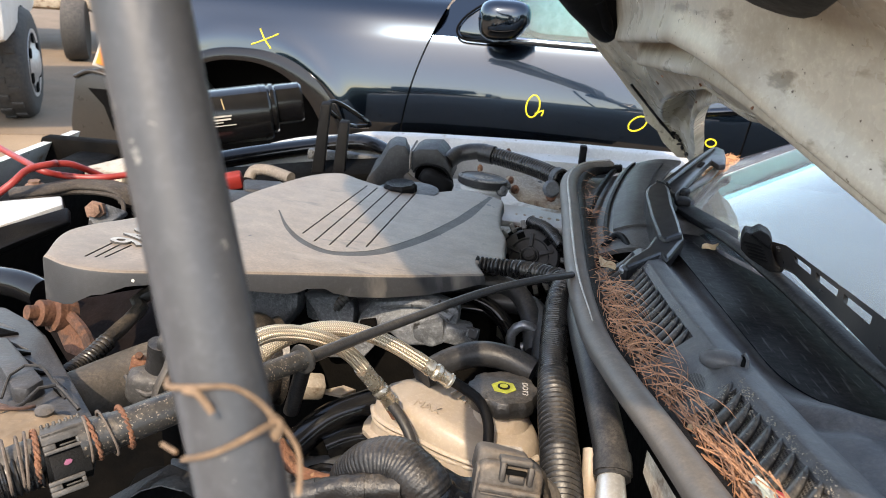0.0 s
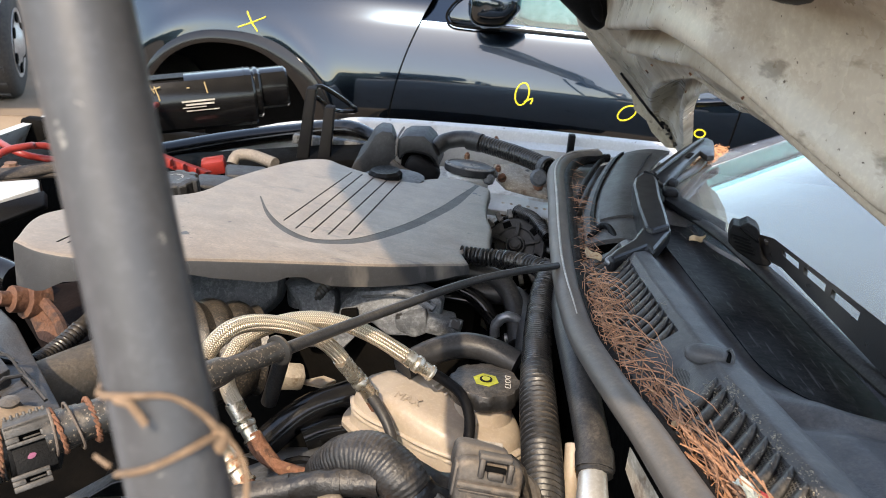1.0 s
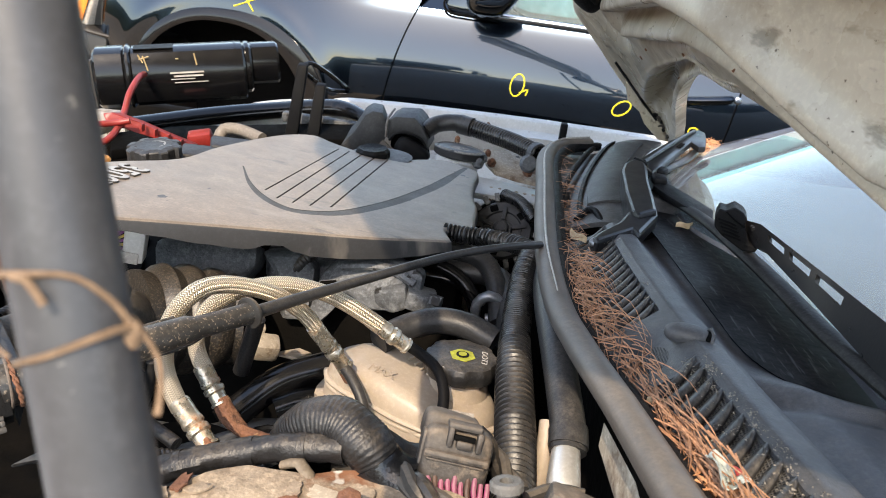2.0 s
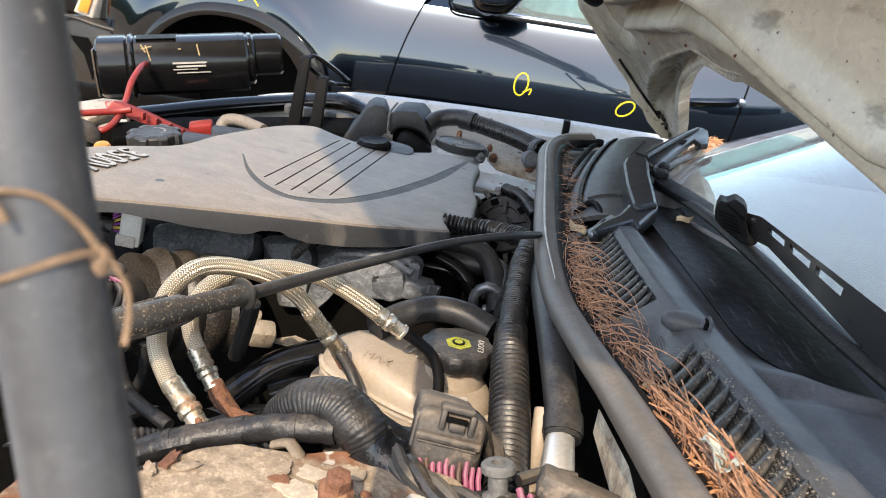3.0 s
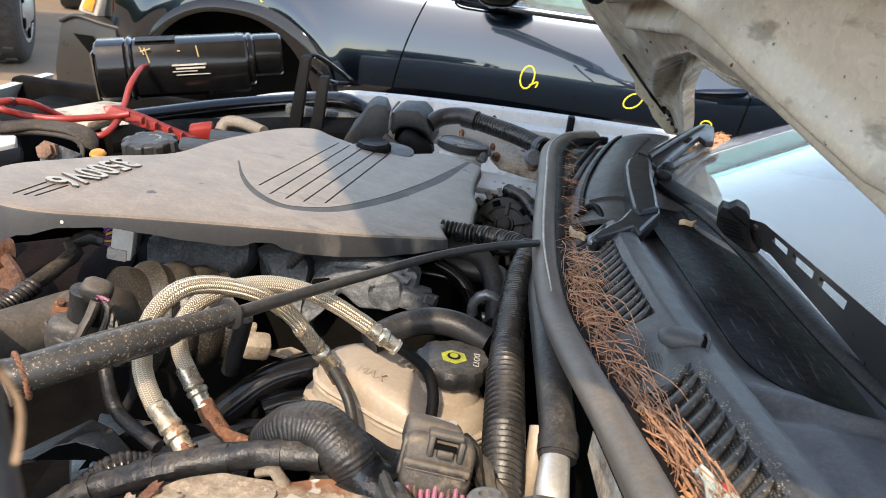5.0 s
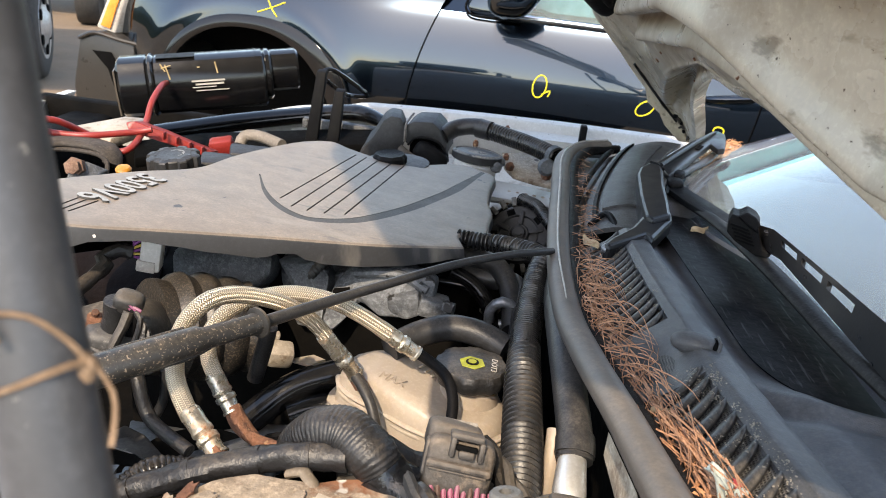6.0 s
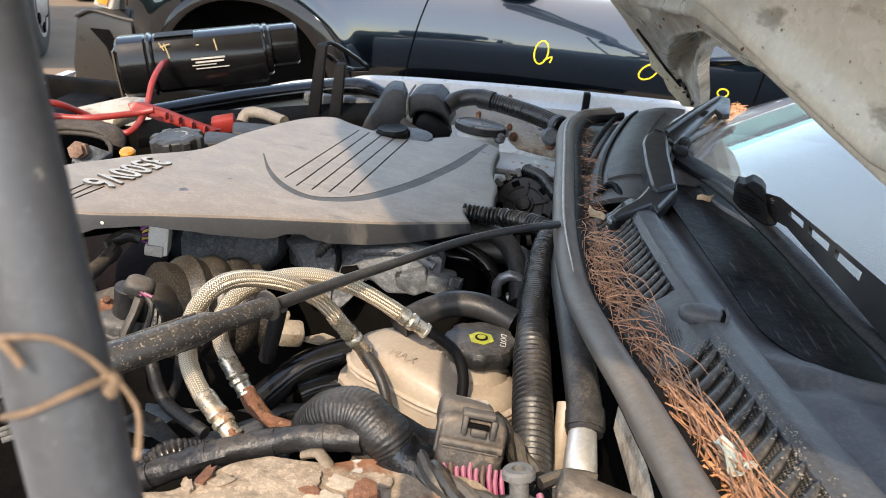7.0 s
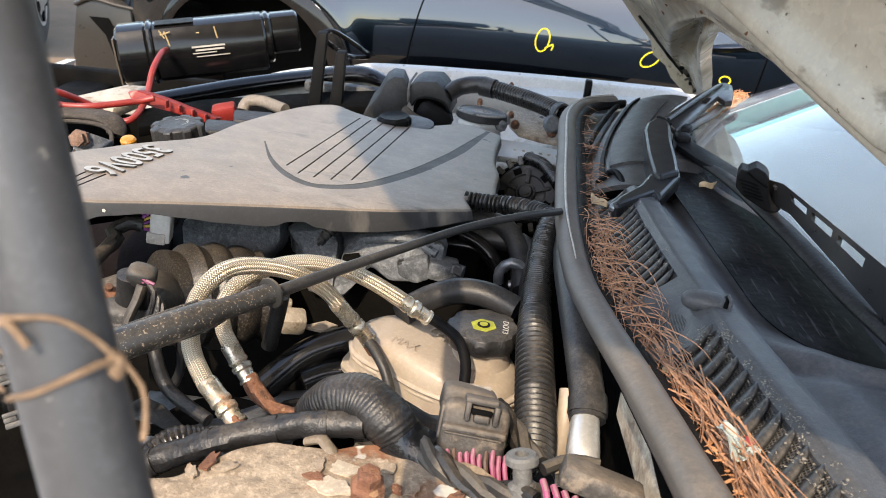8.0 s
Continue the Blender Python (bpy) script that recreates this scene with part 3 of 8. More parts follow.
def seal_at(y):
    """A point of the weather strip by its place across the van."""
    pts = SEAL[2:]
    for a, b in zip(pts, pts[1:]):
        if y >= b[1]:
            return Vector(a).lerp(Vector(b), min(1.0, max(0.0, (a[1] - y) / (a[1] - b[1]))))
    return Vector(pts[-1])


def gutter(u, v):
    y = 0.22 + 1.10 * u
    a = seal_at(y) + Vector((0.010, 0, -0.012))
    a.y = y
    b = cowl_ridge(y) + Vector((-0.046, 0, -0.036))
    if y > 0.86:
        b = b.lerp(Vector((0.157 + 0.083 * (y - 0.88) + 0.42 * max(0.0, y - 1.0) ** 2, y, 1.047)), step_up(y, 0.86, 0.92))
    p = a.lerp(b, v)
    p.z -= 0.010 * math.sin(math.pi * v)
    return p


part("gutter_panel", thicken(grid(50, 10, gutter), Vector((0, 0, -0.004))), M_cowl, van, "weathered black plastic cowl gutter")


def ridge(u, v):
    y = 0.20 + 0.625 * u
    prof = ((-0.004, -0.014), (-0.0035, -0.003), (0.0, -0.0005), (0.003, 0.0015), (0.0215, 0.0005), (0.0235, -0.0015), (0.026, -0.010), (0.035, -0.012))
    k = min(int(v * 7), 6)
    f = v * 7 - k
    q = cowl_ridge(y)
    return q + Vector((prof[k][0] + (prof[k + 1][0] - prof[k][0]) * f, 0, prof[k][1] + (prof[k + 1][1] - prof[k][1]) * f + 0.0006 * noise.noise(Vector((y * 60, v * 9, 1)))))


part("cowl_ridge", thicken(grid(60, 28, ridge), Vector((0, 0, -0.004))), M_cowl, van, "weathered grey-black plastic ridge of the cowl panel", sharp=50)


def recess_in(x, y):
    """How far a place lies inside the rim of the wiper recess; the rim sweeps round at its near end."""
    a, b, k = x - 0.2145 - 0.055 * (0.80 - y), y - 0.468, 0.086
    return min(a, b) - max(0.0, k - abs(a - b)) ** 2 / (4 * k)


def tray_z(x, y):
    return 1.092 + 0.045 * (0.83 - y) - 0.04 * (x - 0.25)


def tray(u, v):
    y = 0.20 + 0.78 * u
    a = cowl_ridge(y) + Vector((0.034, 0, -0.013))
    x = a.x + (0.36 - a.x) * v
    z = a.z + (tray_z(x, y) - a.z) * step_up(v, 0.0, 0.25)
    d = recess_in(x, y)
    return Vector((x, y, z - 0.013 * step_up(d, 0.0, 0.022) * step_up(0.95 - y, 0.0, 0.03) + 0.0016 * bell(d, -0.003, 0.004) - 0.003 * bell(d, -0.016, 0.006)))


part("cowl_tray", thicken(grid(312, 120, tray), Vector((0, 0, -0.004))), M_cowl, van, "dark plastic tray in front of the glass", sharp=60)
M_scratch = mat("scuffed_gloss_black", (0.004, 0.004, 0.0045), (0.009, 0.009, 0.010), 0.42, scale=55, bump=0.2, spec=0.025, fine=110, speck=0.4, dust=(0.2, 0.18, 0.16), dust_at=0.03)
streaks(M_scratch, (330, 30, 60), 0.58, (0.075, 0.075, 0.078), 0.55)
streaks(M_scratch, (14, 60, 40), 0.58, (0.035, 0.035, 0.037), 0.35, 0.2)


def tray_floor(u, v):
    x = 0.229 + 0.116 * v
    lo, hi = 0.468, 0.930
    for _ in range(24):
        m = (lo + hi) / 2
        lo, hi = (lo, m) if recess_in(x, m) > 0.019 else (m, hi)
    y = hi + (0.930 - hi) * u
    return Vector((x, y, tray_z(x, y) - 0.0116))


part("tray_floor", thicken(grid(60, 40, tray_floor), Vector((0, 0, -0.001))), M_scratch, van, "scuffed glossy black floor of the wiper recess")


def glass_at(x, y):
    return 1.092 + 0.42 * (x - 0.30) - 0.035 * (y - 0.8) - 0.25 * max(0.0, y - 0.9) ** 2


def wind(u, v):
    y = 0.05 + 1.47 * u
    x = 0.312 - 0.22 * max(0.0, y - 0.72) * step_up(1.3 - y, 0.0, 0.5) + 1.12 * v
    return Vector((x, y, glass_at(x, y)))


pane = part("windshield", thicken(grid(90, 60, wind), Vector((0, 0, -0.005))), M_wind, van, "tinted curved windshield reflecting the sky")
pane.visible_shadow = False
part("dashboard", rbox((0.80, 0.80, 0.93), (0.90, 1.4, 0.16), 0.04), mat("dashboard_vinyl", (0.035, 0.040, 0.042), None, 0.7, scale=3, bump=0, speck=0.0), van, "dark dashboard top under the glass")
# Panel added to keep bright ground from showing through the glass.
part("far_door_panel", slab([(0.37, 1.545, 0.6), (0.37, 1.545, 0.97), (1.06, 1.545, 1.26), (1.06, 1.545, 0.6)], (0, 0.02, 0)), M_dark, van, "dark panel added to block the view through the glass")

# the plain rest of the van behind and below the bay


def van_side(y0, lean):
    """One side of the cabin, with its window opening left in the sheet."""
    def at(u, v):
        x = 0.72 + 3.7 * u
        z = 0.32 + 1.43 * v
        if 0.12 < u < 0.90 and 0.52 < v < 0.88 and not 0.33 < u < 0.37 and not 0.62 < u < 0.66:
            return None
        top = 0.98 + 0.77 * step_up(x, 0.72, 1.75)
        return Vector((x, y0 + lean * max(0.0, z - 1.0), min(z, top)))
    return thicken(grid(50, 25, at), Vector((0, 0.02 if lean > 0 else -0.02, 0)))


part("near_side", van_side(-0.08, 0.10), M_white, van, "white painted van side", sharp=60)
part("far_side", van_side(1.745, -0.10), M_white, van, "white painted van side", sharp=60)
part("roof", thicken(grid(24, 16, lambda u, v: Vector((1.41 + 2.99 * u, 0.0 + 1.66 * v, 1.585 + 0.165 * step_up(u, -0.12, 0.16) + 0.05 * math.sin(math.pi * v) * step_up(u, -0.05, 0.2) - 0.05 * max(0.0, 2 * u - 1) ** 4))), Vector((0, 0, -0.03))), M_white, van, "white painted van roof", sharp=60)
part("cabin_floor", rbox((2.62, 0.83, 0.36), (3.50, 1.74, 0.04), 0.01), M_dark, van)
part("tailgate", rbox((4.40, 0.83, 1.02), (0.05, 1.78, 1.42), 0.02), M_white, van)
part("nose_panel", thicken(grid(16, 10, lambda u, v: Vector((-0.99 - 0.10 * math.sin(math.pi * v), -0.06 + 1.80 * u, 0.30 + 0.63 * v))), Vector((0.02, 0, 0))), M_white, van, "white painted nose panel", sharp=60)
for wx, wy in ((-0.30, 0.02), (-0.30, 1.64), (3.25, 0.02), (3.25, 1.64)):
    tyre = part("tyre", lathe((wx, wy - 0.09, 0.33), (0, 1, 0), ((0.20, 0.0), (0.31, 0.01), (0.33, 0.04), (0.33, 0.14), (0.31, 0.17), (0.20, 0.18)), 32), M_tyre, van)
    part("hub", lathe((wx, wy - 0.08, 0.33), (0, 1, 0), ((0.19, 0.0), (0.20, 0.02), (0.20, 0.14), (0.19, 0.16)), 24), M_alu, tyre)

# grille slats, two groups with a solid block between them
SLAT = []
for i in range(13):
    t = i / 12
    SLAT.append((-0.047 + 0.045 * t, 0.020 * t ** 1.5 - 0.014, -0.028 + 0.026 * t ** 1.6, 0.0040 * (1.0 - 0.45 * abs(2 * t - 1) ** 8)))


def slat_mesh():
    bm = bmesh.new()
    rows = []
    for x, y, z, h in SLAT:
        rows.append([bm.verts.new((x, y + dy * h, z + dz)) for dy, dz in ((-1.08, -0.004), (-1, -0.0022), (-0.78, -0.0006), (-0.4, 0.0005), (0, 0.0009), (0.4, 0.0005), (0.78, -0.0006), (1, -0.0022), (1.08, -0.004))])
    for a, b in zip(rows, rows[1:]):
        for j in range(8):
            bm.faces.new((a[j], b[j], b[j + 1], a[j + 1]))
    bm.faces.new(rows[0][::-1])
    bm.faces.new(rows[-1])
    bmesh.ops.recalc_face_normals(bm, faces=bm.faces)
    me = bpy.data.meshes.new("slat")
    bm.to_mesh(me)
    bm.free()
    for p in me.polygons:
        p.use_smooth = True
    me.materials.append(mat("glossy_grille_plastic", (0.022, 0.022, 0.023), (0.015, 0.015, 0.016), 0.34, scale=40, spec=0.45, bump=0.1, dust=(0.34, 0.29, 0.23), dust_at=0.12, speck=0.2))
    return me


def mesh_material():
    """Fine square holes in a black plastic sheet."""
    m = mat("black_mesh", (0.080, 0.078, 0.075), (0.055, 0.054, 0.053), 0.5, scale=60, dust=DUST, dust_at=0.10, bump=0)
    nt = m.node_tree
    bs = nt.nodes["Principled BSDF"]
    co = nt.nodes.new("ShaderNodeTexCoord")
    sx = nt.nodes.new("ShaderNodeSeparateXYZ")
    nt.links.new(co.outputs["Object"], sx.inputs[0])
    waves = []
    for axis in ("X", "Y"):
        a = nt.nodes.new("ShaderNodeMath")
        a.operation = "MULTIPLY"
        a.inputs[1].default_value = 2 * math.pi / 0.0016
        nt.links.new(sx.outputs[axis], a.inputs[0])
        b = nt.nodes.new("ShaderNodeMath")
        b.operation = "SINE"
        nt.links.new(a.outputs[0], b.inputs[0])
        waves.append(b.outputs[0])
    top = nt.nodes.new("ShaderNodeMath")
    top.operation = "MAXIMUM"
    nt.links.new(waves[0], top.inputs[0])
    nt.links.new(waves[1], top.inputs[1])
    r = nt.nodes.new("ShaderNodeMapRange")
    r.inputs["From Min"].default_value, r.inputs["From Max"].default_value = 0.1, 0.6
    nt.links.new(top.outputs[0], r.inputs["Value"])
    mx = nt.nodes.new("ShaderNodeMix")
    mx.data_type = "RGBA"
    nt.links.new(r.outputs[0], mx.inputs[0])
    mx.inputs[6].default_value = (0.003, 0.003, 0.003, 1)
    nt.links.new(bs.inputs["Base Color"].links[0].from_socket, mx.inputs[7])
    nt.links.new(mx.outputs[2], bs.inputs["Base Color"])
    bp = nt.nodes.new("ShaderNodeBump")
    bp.inputs["Distance"].default_value = 0.001
    nt.links.new(r.outputs[0], bp.inputs["Height"])
    nt.links.new(bp.outputs[0], bs.inputs["Normal"])
    return m


M_mesh = mesh_material()
grille = part("grille_bed", thicken(grid(50, 6, lambda u, v: cowl_ridge(0.22 + 0.60 * u) + Vector((-0.051 + 0.0485 * v, 0, -0.0306 + 0.026 * v ** 1.6)), ), Vector((0, 0, -0.003))), M_mesh, van, "fine black mesh bed under the grille slats")
slat_me = slat_mesh()
ys = [0.584 + 0.0138 * i for i in range(17)] + [0.488 - 0.0150 * i for i in range(18)]
for y in ys:
    ob = new("slat", slat_me)
    ob.parent = grille
    c = cowl_ridge(y) - van.location
    ob.matrix_basis = Matrix.Translation(c + Vector((-0.004, 0, 0.0))) @ Matrix.Diagonal((1, 1.45 if y > 0.53 else 1.55, 1, 1))


def block(u, v):
    """The solid web, with a bowl scooped out below the washer jet."""
    y = 0.492 + 0.090 * u - 0.022 * (1 - v)
    q = cowl_ridge(y)
    bowl = 0.011 * bell(u, 0.42, 0.22) * bell(v, 0.60, 0.24)
    return q + Vector((-0.056 + 0.053 * v, 0, -0.027 + 0.025 * v ** 1.4 - bowl))


part("grille_block", thicken(grid(30, 20, block), Vector((0, 0, -0.008))), M_cowl, van, "solid moulded web between the grille halves")


nozzle = part("washer_nozzle", blob((0.200, 0.532, 1.1085), (0.016, 0.0095, 0.0070), 2.4, (0, -4, -14)), M_cowl, van, "moulded plastic washer jet hood", sharp=60)
part("nozzle_mouth", blob((0.2140, 0.528, 1.1090), (0.0022, 0.0070, 0.0044), 3.0, (0, -4, -14)), M_black_shade, nozzle)
part("nozzle_brow", tube([(0.2145, 0.520, 1.1085), (0.216, 0.524, 1.1140), (0.216, 0.532, 1.1150), (0.2145, 0.538, 1.1090)], 0.0014, seg=8), M_cowl, nozzle)


def loft(left, right, lift, us=(0.0, 1.0), vs=(0.0, 1.0), thick=-0.006):
    lc, rc = [p for p, _ in curve_points(left, 0.012)], [p for p, _ in curve_points(right, 0.012)]

    def at(line, u):
        k = min(int(u * (len(line) - 1)), len(line) - 2)
        return line[k].lerp(line[k + 1], u * (len(line) - 1) - k)

    def place(a, b):
        u, v = us[0] + (us[1] - us[0]) * a, vs[0] + (vs[1] - vs[0]) * b
        return at(lc, u).lerp(at(rc, u), v) + Vector((0, 0, lift * math.sin(math.pi * v)))

    return thicken(grid(30, 10, place), Vector((0, 0, thick)))


CAP_L = [(0.151, 0.880, 1.056), (0.161, 1.000, 1.051), (0.185, 1.130, 1.054), (0.223, 1.280, 1.055), (0.254, 1.380, 1.048)]
CAP_R = [(0.221, 0.870, 1.070), (0.234, 1.000, 1.075), (0.251, 1.100, 1.077), (0.301, 1.280, 1.068), (0.342, 1.380, 1.064)]
part("cowl_end_cap", loft(CAP_L, CAP_R, 0.007), mat("dull_black_cap", (0.072, 0.070, 0.069), (0.052, 0.051, 0.050), 0.45, scale=18, spec=0.3, dust=(0.3, 0.26, 0.21), dust_at=0.07, speck=0.4), van, "domed dusty black plastic end cap of the cowl")
part("cap_panel", loft(CAP_L, CAP_R, 0.007, (0.14, 0.86), (0.26, 0.80), 0.0035), mat("matt_black_panel", (0.052, 0.051, 0.051), (0.038, 0.037, 0.037), 0.45, scale=30, spec=0.25, dust=DUST, dust_at=0.03, speck=0.3), van, "raised black panel on the end cap")
part("cap_rib", loft(CAP_L, CAP_R, 0.007, (0.05, 0.95), (0.10, 0.16), 0.005), M_black, van)
part("cap_arch", tube([(0.158, 0.900, 1.059), (0.172, 0.920, 1.067), (0.180, 0.910, 1.070), (0.186, 0.880, 1.065)], 0.004, seg=8), M_black, van)
part("inner_seal", tube([Vector(p) + Vector((-0.016, 0, -0.004)) for p in CAP_L[1:]], 0.0045, seg=10), M_black, van)
M_armgloss = mat("sunned_gloss_black", (0.010, 0.010, 0.011), (0.014, 0.014, 0.015), 0.34, scale=30, bump=0.04, spec=0.4, speck=0.1, dust=(0.3, 0.25, 0.2), dust_at=0.012)
ARM_FAR = [(0.378, 1.336), (0.319, 1.228), (0.276, 1.139), (0.246, 1.078), (0.257, 1.060), (0.262, 1.035), (0.282, 1.074), (0.319, 1.159), (0.356, 1.240), (0.361, 1.212), (0.374, 1.222), (0.386, 1.270), (0.396, 1.322), (0.390, 1.338)]
far_wiper = part("far_wiper", slab([(x, y, 1.100 + 0.02 * (y - 1.2)) for x, y in ARM_FAR], (0.001, 0.0, -0.010), 0.003), M_armgloss, van, "satin black far wiper arm with hooked end")
part("arm_rib", tube([(0.256, 1.068, 1.100), (0.296, 1.150, 1.103), (0.340, 1.240, 1.105), (0.378, 1.318, 1.104)], [0.003, 0.0035, 0.0035, 0.002], seg=8), M_armgloss, far_wiper)
part("arm_slot", slab([(0.322, 1.188, 1.1006), (0.334, 1.214, 1.1011), (0.340, 1.212, 1.1011), (0.328, 1.184, 1.1006)], (0, 0, 0.0012)), M_black_shade, far_wiper)
part("blade", tube([(0.272, 1.055, 1.084), (0.300, 1.118, 1.083), (0.340, 1.190, 1.082), (0.380, 1.280, 1.082)], [0.006, 0.007, 0.007, 0.005], seg=10, flat=0.7), M_rubber, far_wiper, "dark rubber blade")
part("blade_clip", blob((0.279, 1.066, 1.090), (0.009, 0.014, 0.006), 3.5, (0, 0, -25)), M_black, far_wiper)
cover_pts = [(0.214, 0.992), (0.221, 1.023), (0.238, 1.051), (0.250, 1.051), (0.249, 1.011), (0.242, 0.949), (0.238, 0.889), (0.234, 0.844), (0.212, 0.826), (0.206, 0.839), (0.208, 0.909)]
part("pivot_cover", slab([(x, y, 1.104 + 0.12 * (x - 0.228) + 0.02 * (y - 0.93)) for x, y in cover_pts], (0.004, 0.0, -0.034), 0.004), M_armgloss, far_wiper, "glossy black wiper pivot cover", smooth=False)
part("cover_joint", tube([(0.238, 1.046, 1.107), (0.245, 1.036, 1.107), (0.251, 1.024, 1.105)], 0.0025, seg=8), M_black, far_wiper)
part("pivot_foot", slab([(x, y, 1.094 + 0.06 * (x - 0.20)) for x, y in ((0.210, 0.864), (0.241, 0.876), (0.238, 0.848), (0.207, 0.778), (0.202, 0.792), (0.162, 0.749), (0.157, 0.758), (0.166, 0.777), (0.190, 0.813))], (0, 0, -0.018), 0.004), M_armgloss, far_wiper, "weathered glossy foot of the pivot", smooth=False)
part("foot_tip", blob((0.166, 0.764, 1.085), (0.007, 0.013, 0.005), 2.6, (0, 0, -40)), M_steel, far_wiper, "pale tip of the foot")

M_wipe = mat("dusty_wiper_rubber", (0.024, 0.023, 0.022), (0.014, 0.013, 0.013), 0.55, scale=12, spec=0.08, stain=(0.10, 0.085, 0.07), stain_scale=9, stain_at=0.57, speck=0.4, bump=0.2)
# near wiper: arm with slots, claw, blade
wiper = part("near_wiper", tube([(0.262, 0.990, 1.084), (0.287, 0.860, 1.096), (0.301, 0.740, 1.102), (0.307, 0.650, 1.106), (0.312, 0.570, 1.108), (0.317, 0.490, 1.114), (0.322, 0.400, 1.122)], [0.007, 0.0085, 0.0095, 0.0095, 0.0095, 0.0095, 0.009], seg=12, flat=0.6), M_wipe, van, "dusty black wiper blade lying on the glass")
part("blade_spoiler", slab([(x, y, 1.0975 + 0.06 * (x - 0.27)) for x, y in ((0.252, 0.966), (0.257, 0.992), (0.269, 1.0), (0.294, 0.924), (0.306, 0.885), (0.292, 0.833), (0.283, 0.868), (0.265, 0.919))], (0, 0.002, -0.008), 0.0022), M_black, wiper, "flat black spoiler of the blade")
part("spoiler_tip", blob((0.261, 0.985, 1.100), (0.010, 0.012, 0.006), 3.0), M_black, wiper)
arm_t = [(0.285, 0.790, 1.125), (0.299, 0.720, 1.140), (0.311, 0.600, 1.144), (0.315, 0.490, 1.151), (0.317, 0.410, 1.155)]
arm_b = [(0.300, 0.780, 1.107), (0.301, 0.700, 1.122), (0.306, 0.590, 1.122), (0.313, 0.490, 1.119), (0.313, 0.410, 1.119)]


def arm_face(u, v):
    k = min(int(u * 4), 3)
    f = u * 4 - k
    a = Vector(arm_t[k]).lerp(Vector(arm_t[k + 1]), f)
    b = Vector(arm_b[k]).lerp(Vector(arm_b[k + 1]), f)
    return a.lerp(b, v)


def arm_sheet():
    bm = bmesh.new()
    nu, nv = 96, 12
    vs = {(i, j): bm.verts.new(arm_face(i / nu, j / nv)) for i in range(nu + 1) for j in range(nv + 1)}
    for i in range(nu):
        for j in range(nv):
            slot = j in (2, 3, 4) and (27 <= i < 34 or 36 <= i < 44 or 46 <= i < 56)
            if not slot:
                bm.faces.new((vs[i, j], vs[i + 1, j], vs[i + 1, j + 1], vs[i, j + 1]))
    return thicken(bm, Vector((0.004, 0, -0.003)))


part("arm", arm_sheet(), M_satin, wiper, "satin black wiper arm with three long slots", sharp=30)
CLAW = [(0.260, 1.140), (0.262, 1.147), (0.268, 1.1455), (0.275, 1.150), (0.284, 1.146), (0.289, 1.140), (0.288, 1.134), (0.297, 1.117), (0.306, 1.114), (0.304, 1.109), (0.292, 1.109), (0.270, 1.121), (0.261, 1.129)]
claw = part("claw", slab([(x, 0.728, z) for x, z in CLAW], (0.006, 0.024, 0.0), 0.0014), M_black, wiper, "ribbed black blade clip", smooth=False)
for k in range(5):
    a = Vector((0.2620, 0.7262, 1.1380)).lerp(Vector((0.2700, 0.7262, 1.1240)), k / 4)
    part("claw_rib", tube([a, a + Vector((0.009, -0.0004, -0.0018)), a + Vector((0.0175, 0, -0.0042))], 0.0008, seg=6), M_black_shade, claw)
part("claw_seam", tube([(0.268, 0.7265, 1.1455), (0.276, 0.7262, 1.140), (0.288, 0.7262, 1.133)], 0.0010, seg=6), M_black_shade, claw)
for y, k in ((0.742, 1.0), (0.716, 0.8)):
    part("arm_rivet", lathe(arm_face(0.03 + (0.79 - y) / 0.44, 0.22), (-0.3, -0.2, 1), ((0.0034 * k, -0.002), (0.0034 * k, 0.0012), (0.002 * k, 0.0016), (0.0014 * k, 0.0006)), 12), M_satin, wiper)

# ---- the engine cover ----
from mathutils.geometry import delaunay_2d_cdt

cover = thing("engine_cover", (-0.16, 0.9, 1.0), "dusty grey plastic engine cover with ribbed circle", "engine cover")
OUT = [(-0.372, 0.619), (-0.340, 0.606), (-0.301, 0.612), (-0.243, 0.646), (-0.169, 0.686), (-0.106, 0.718), (-0.055, 0.746), (-0.012, 0.776), (0.014, 0.793), (0.020, 0.799), (0.017, 0.812), (0.011, 0.834), (0.014, 0.842), (0.036, 0.858), (0.042, 0.866), (0.042, 0.920), (0.043, 0.966), (0.035, 1.030), (0.034, 1.114), (0.037, 1.190), (0.032, 1.210), (0.014, 1.224), (-0.027, 1.239), (-0.088, 1.163), (-0.140, 1.151), (-0.188, 1.172), (-0.227, 1.195), (-0.265, 1.135), (-0.298, 0.983), (-0.309, 0.877), (-0.346, 0.811), (-0.366, 0.770), (-0.393, 0.697)]
SKIRT = [(-0.40, 0.044), (-0.374, 0.0436), (-0.349, 0.040), (-0.316, 0.0239), (-0.289, 0.0138), (-0.26, 0.0115), (-0.236, 0.0149), (-0.203, 0.0192), (-0.169, 0.0216), (-0.160, 0.0202), (-0.150, 0.0159), (-0.137, 0.0153), (-0.125, 0.0211), (-0.108, 0.0243), (-0.083, 0.0245), (-0.042, 0.0223), (-0.016, 0.0188), (0.016, 0.0125), (0.06, 0.012)]


def skirt_drop(x):
    for (xa, a), (xb, b) in zip(SKIRT, SKIRT[1:]):
        if x <= xb:
            t = min(1.0, max(0.0, (x - xa) / (xb - xa)))
            return a + (b - a) * t * t * (3 - 2 * t)
    return SKIRT[-1][1]


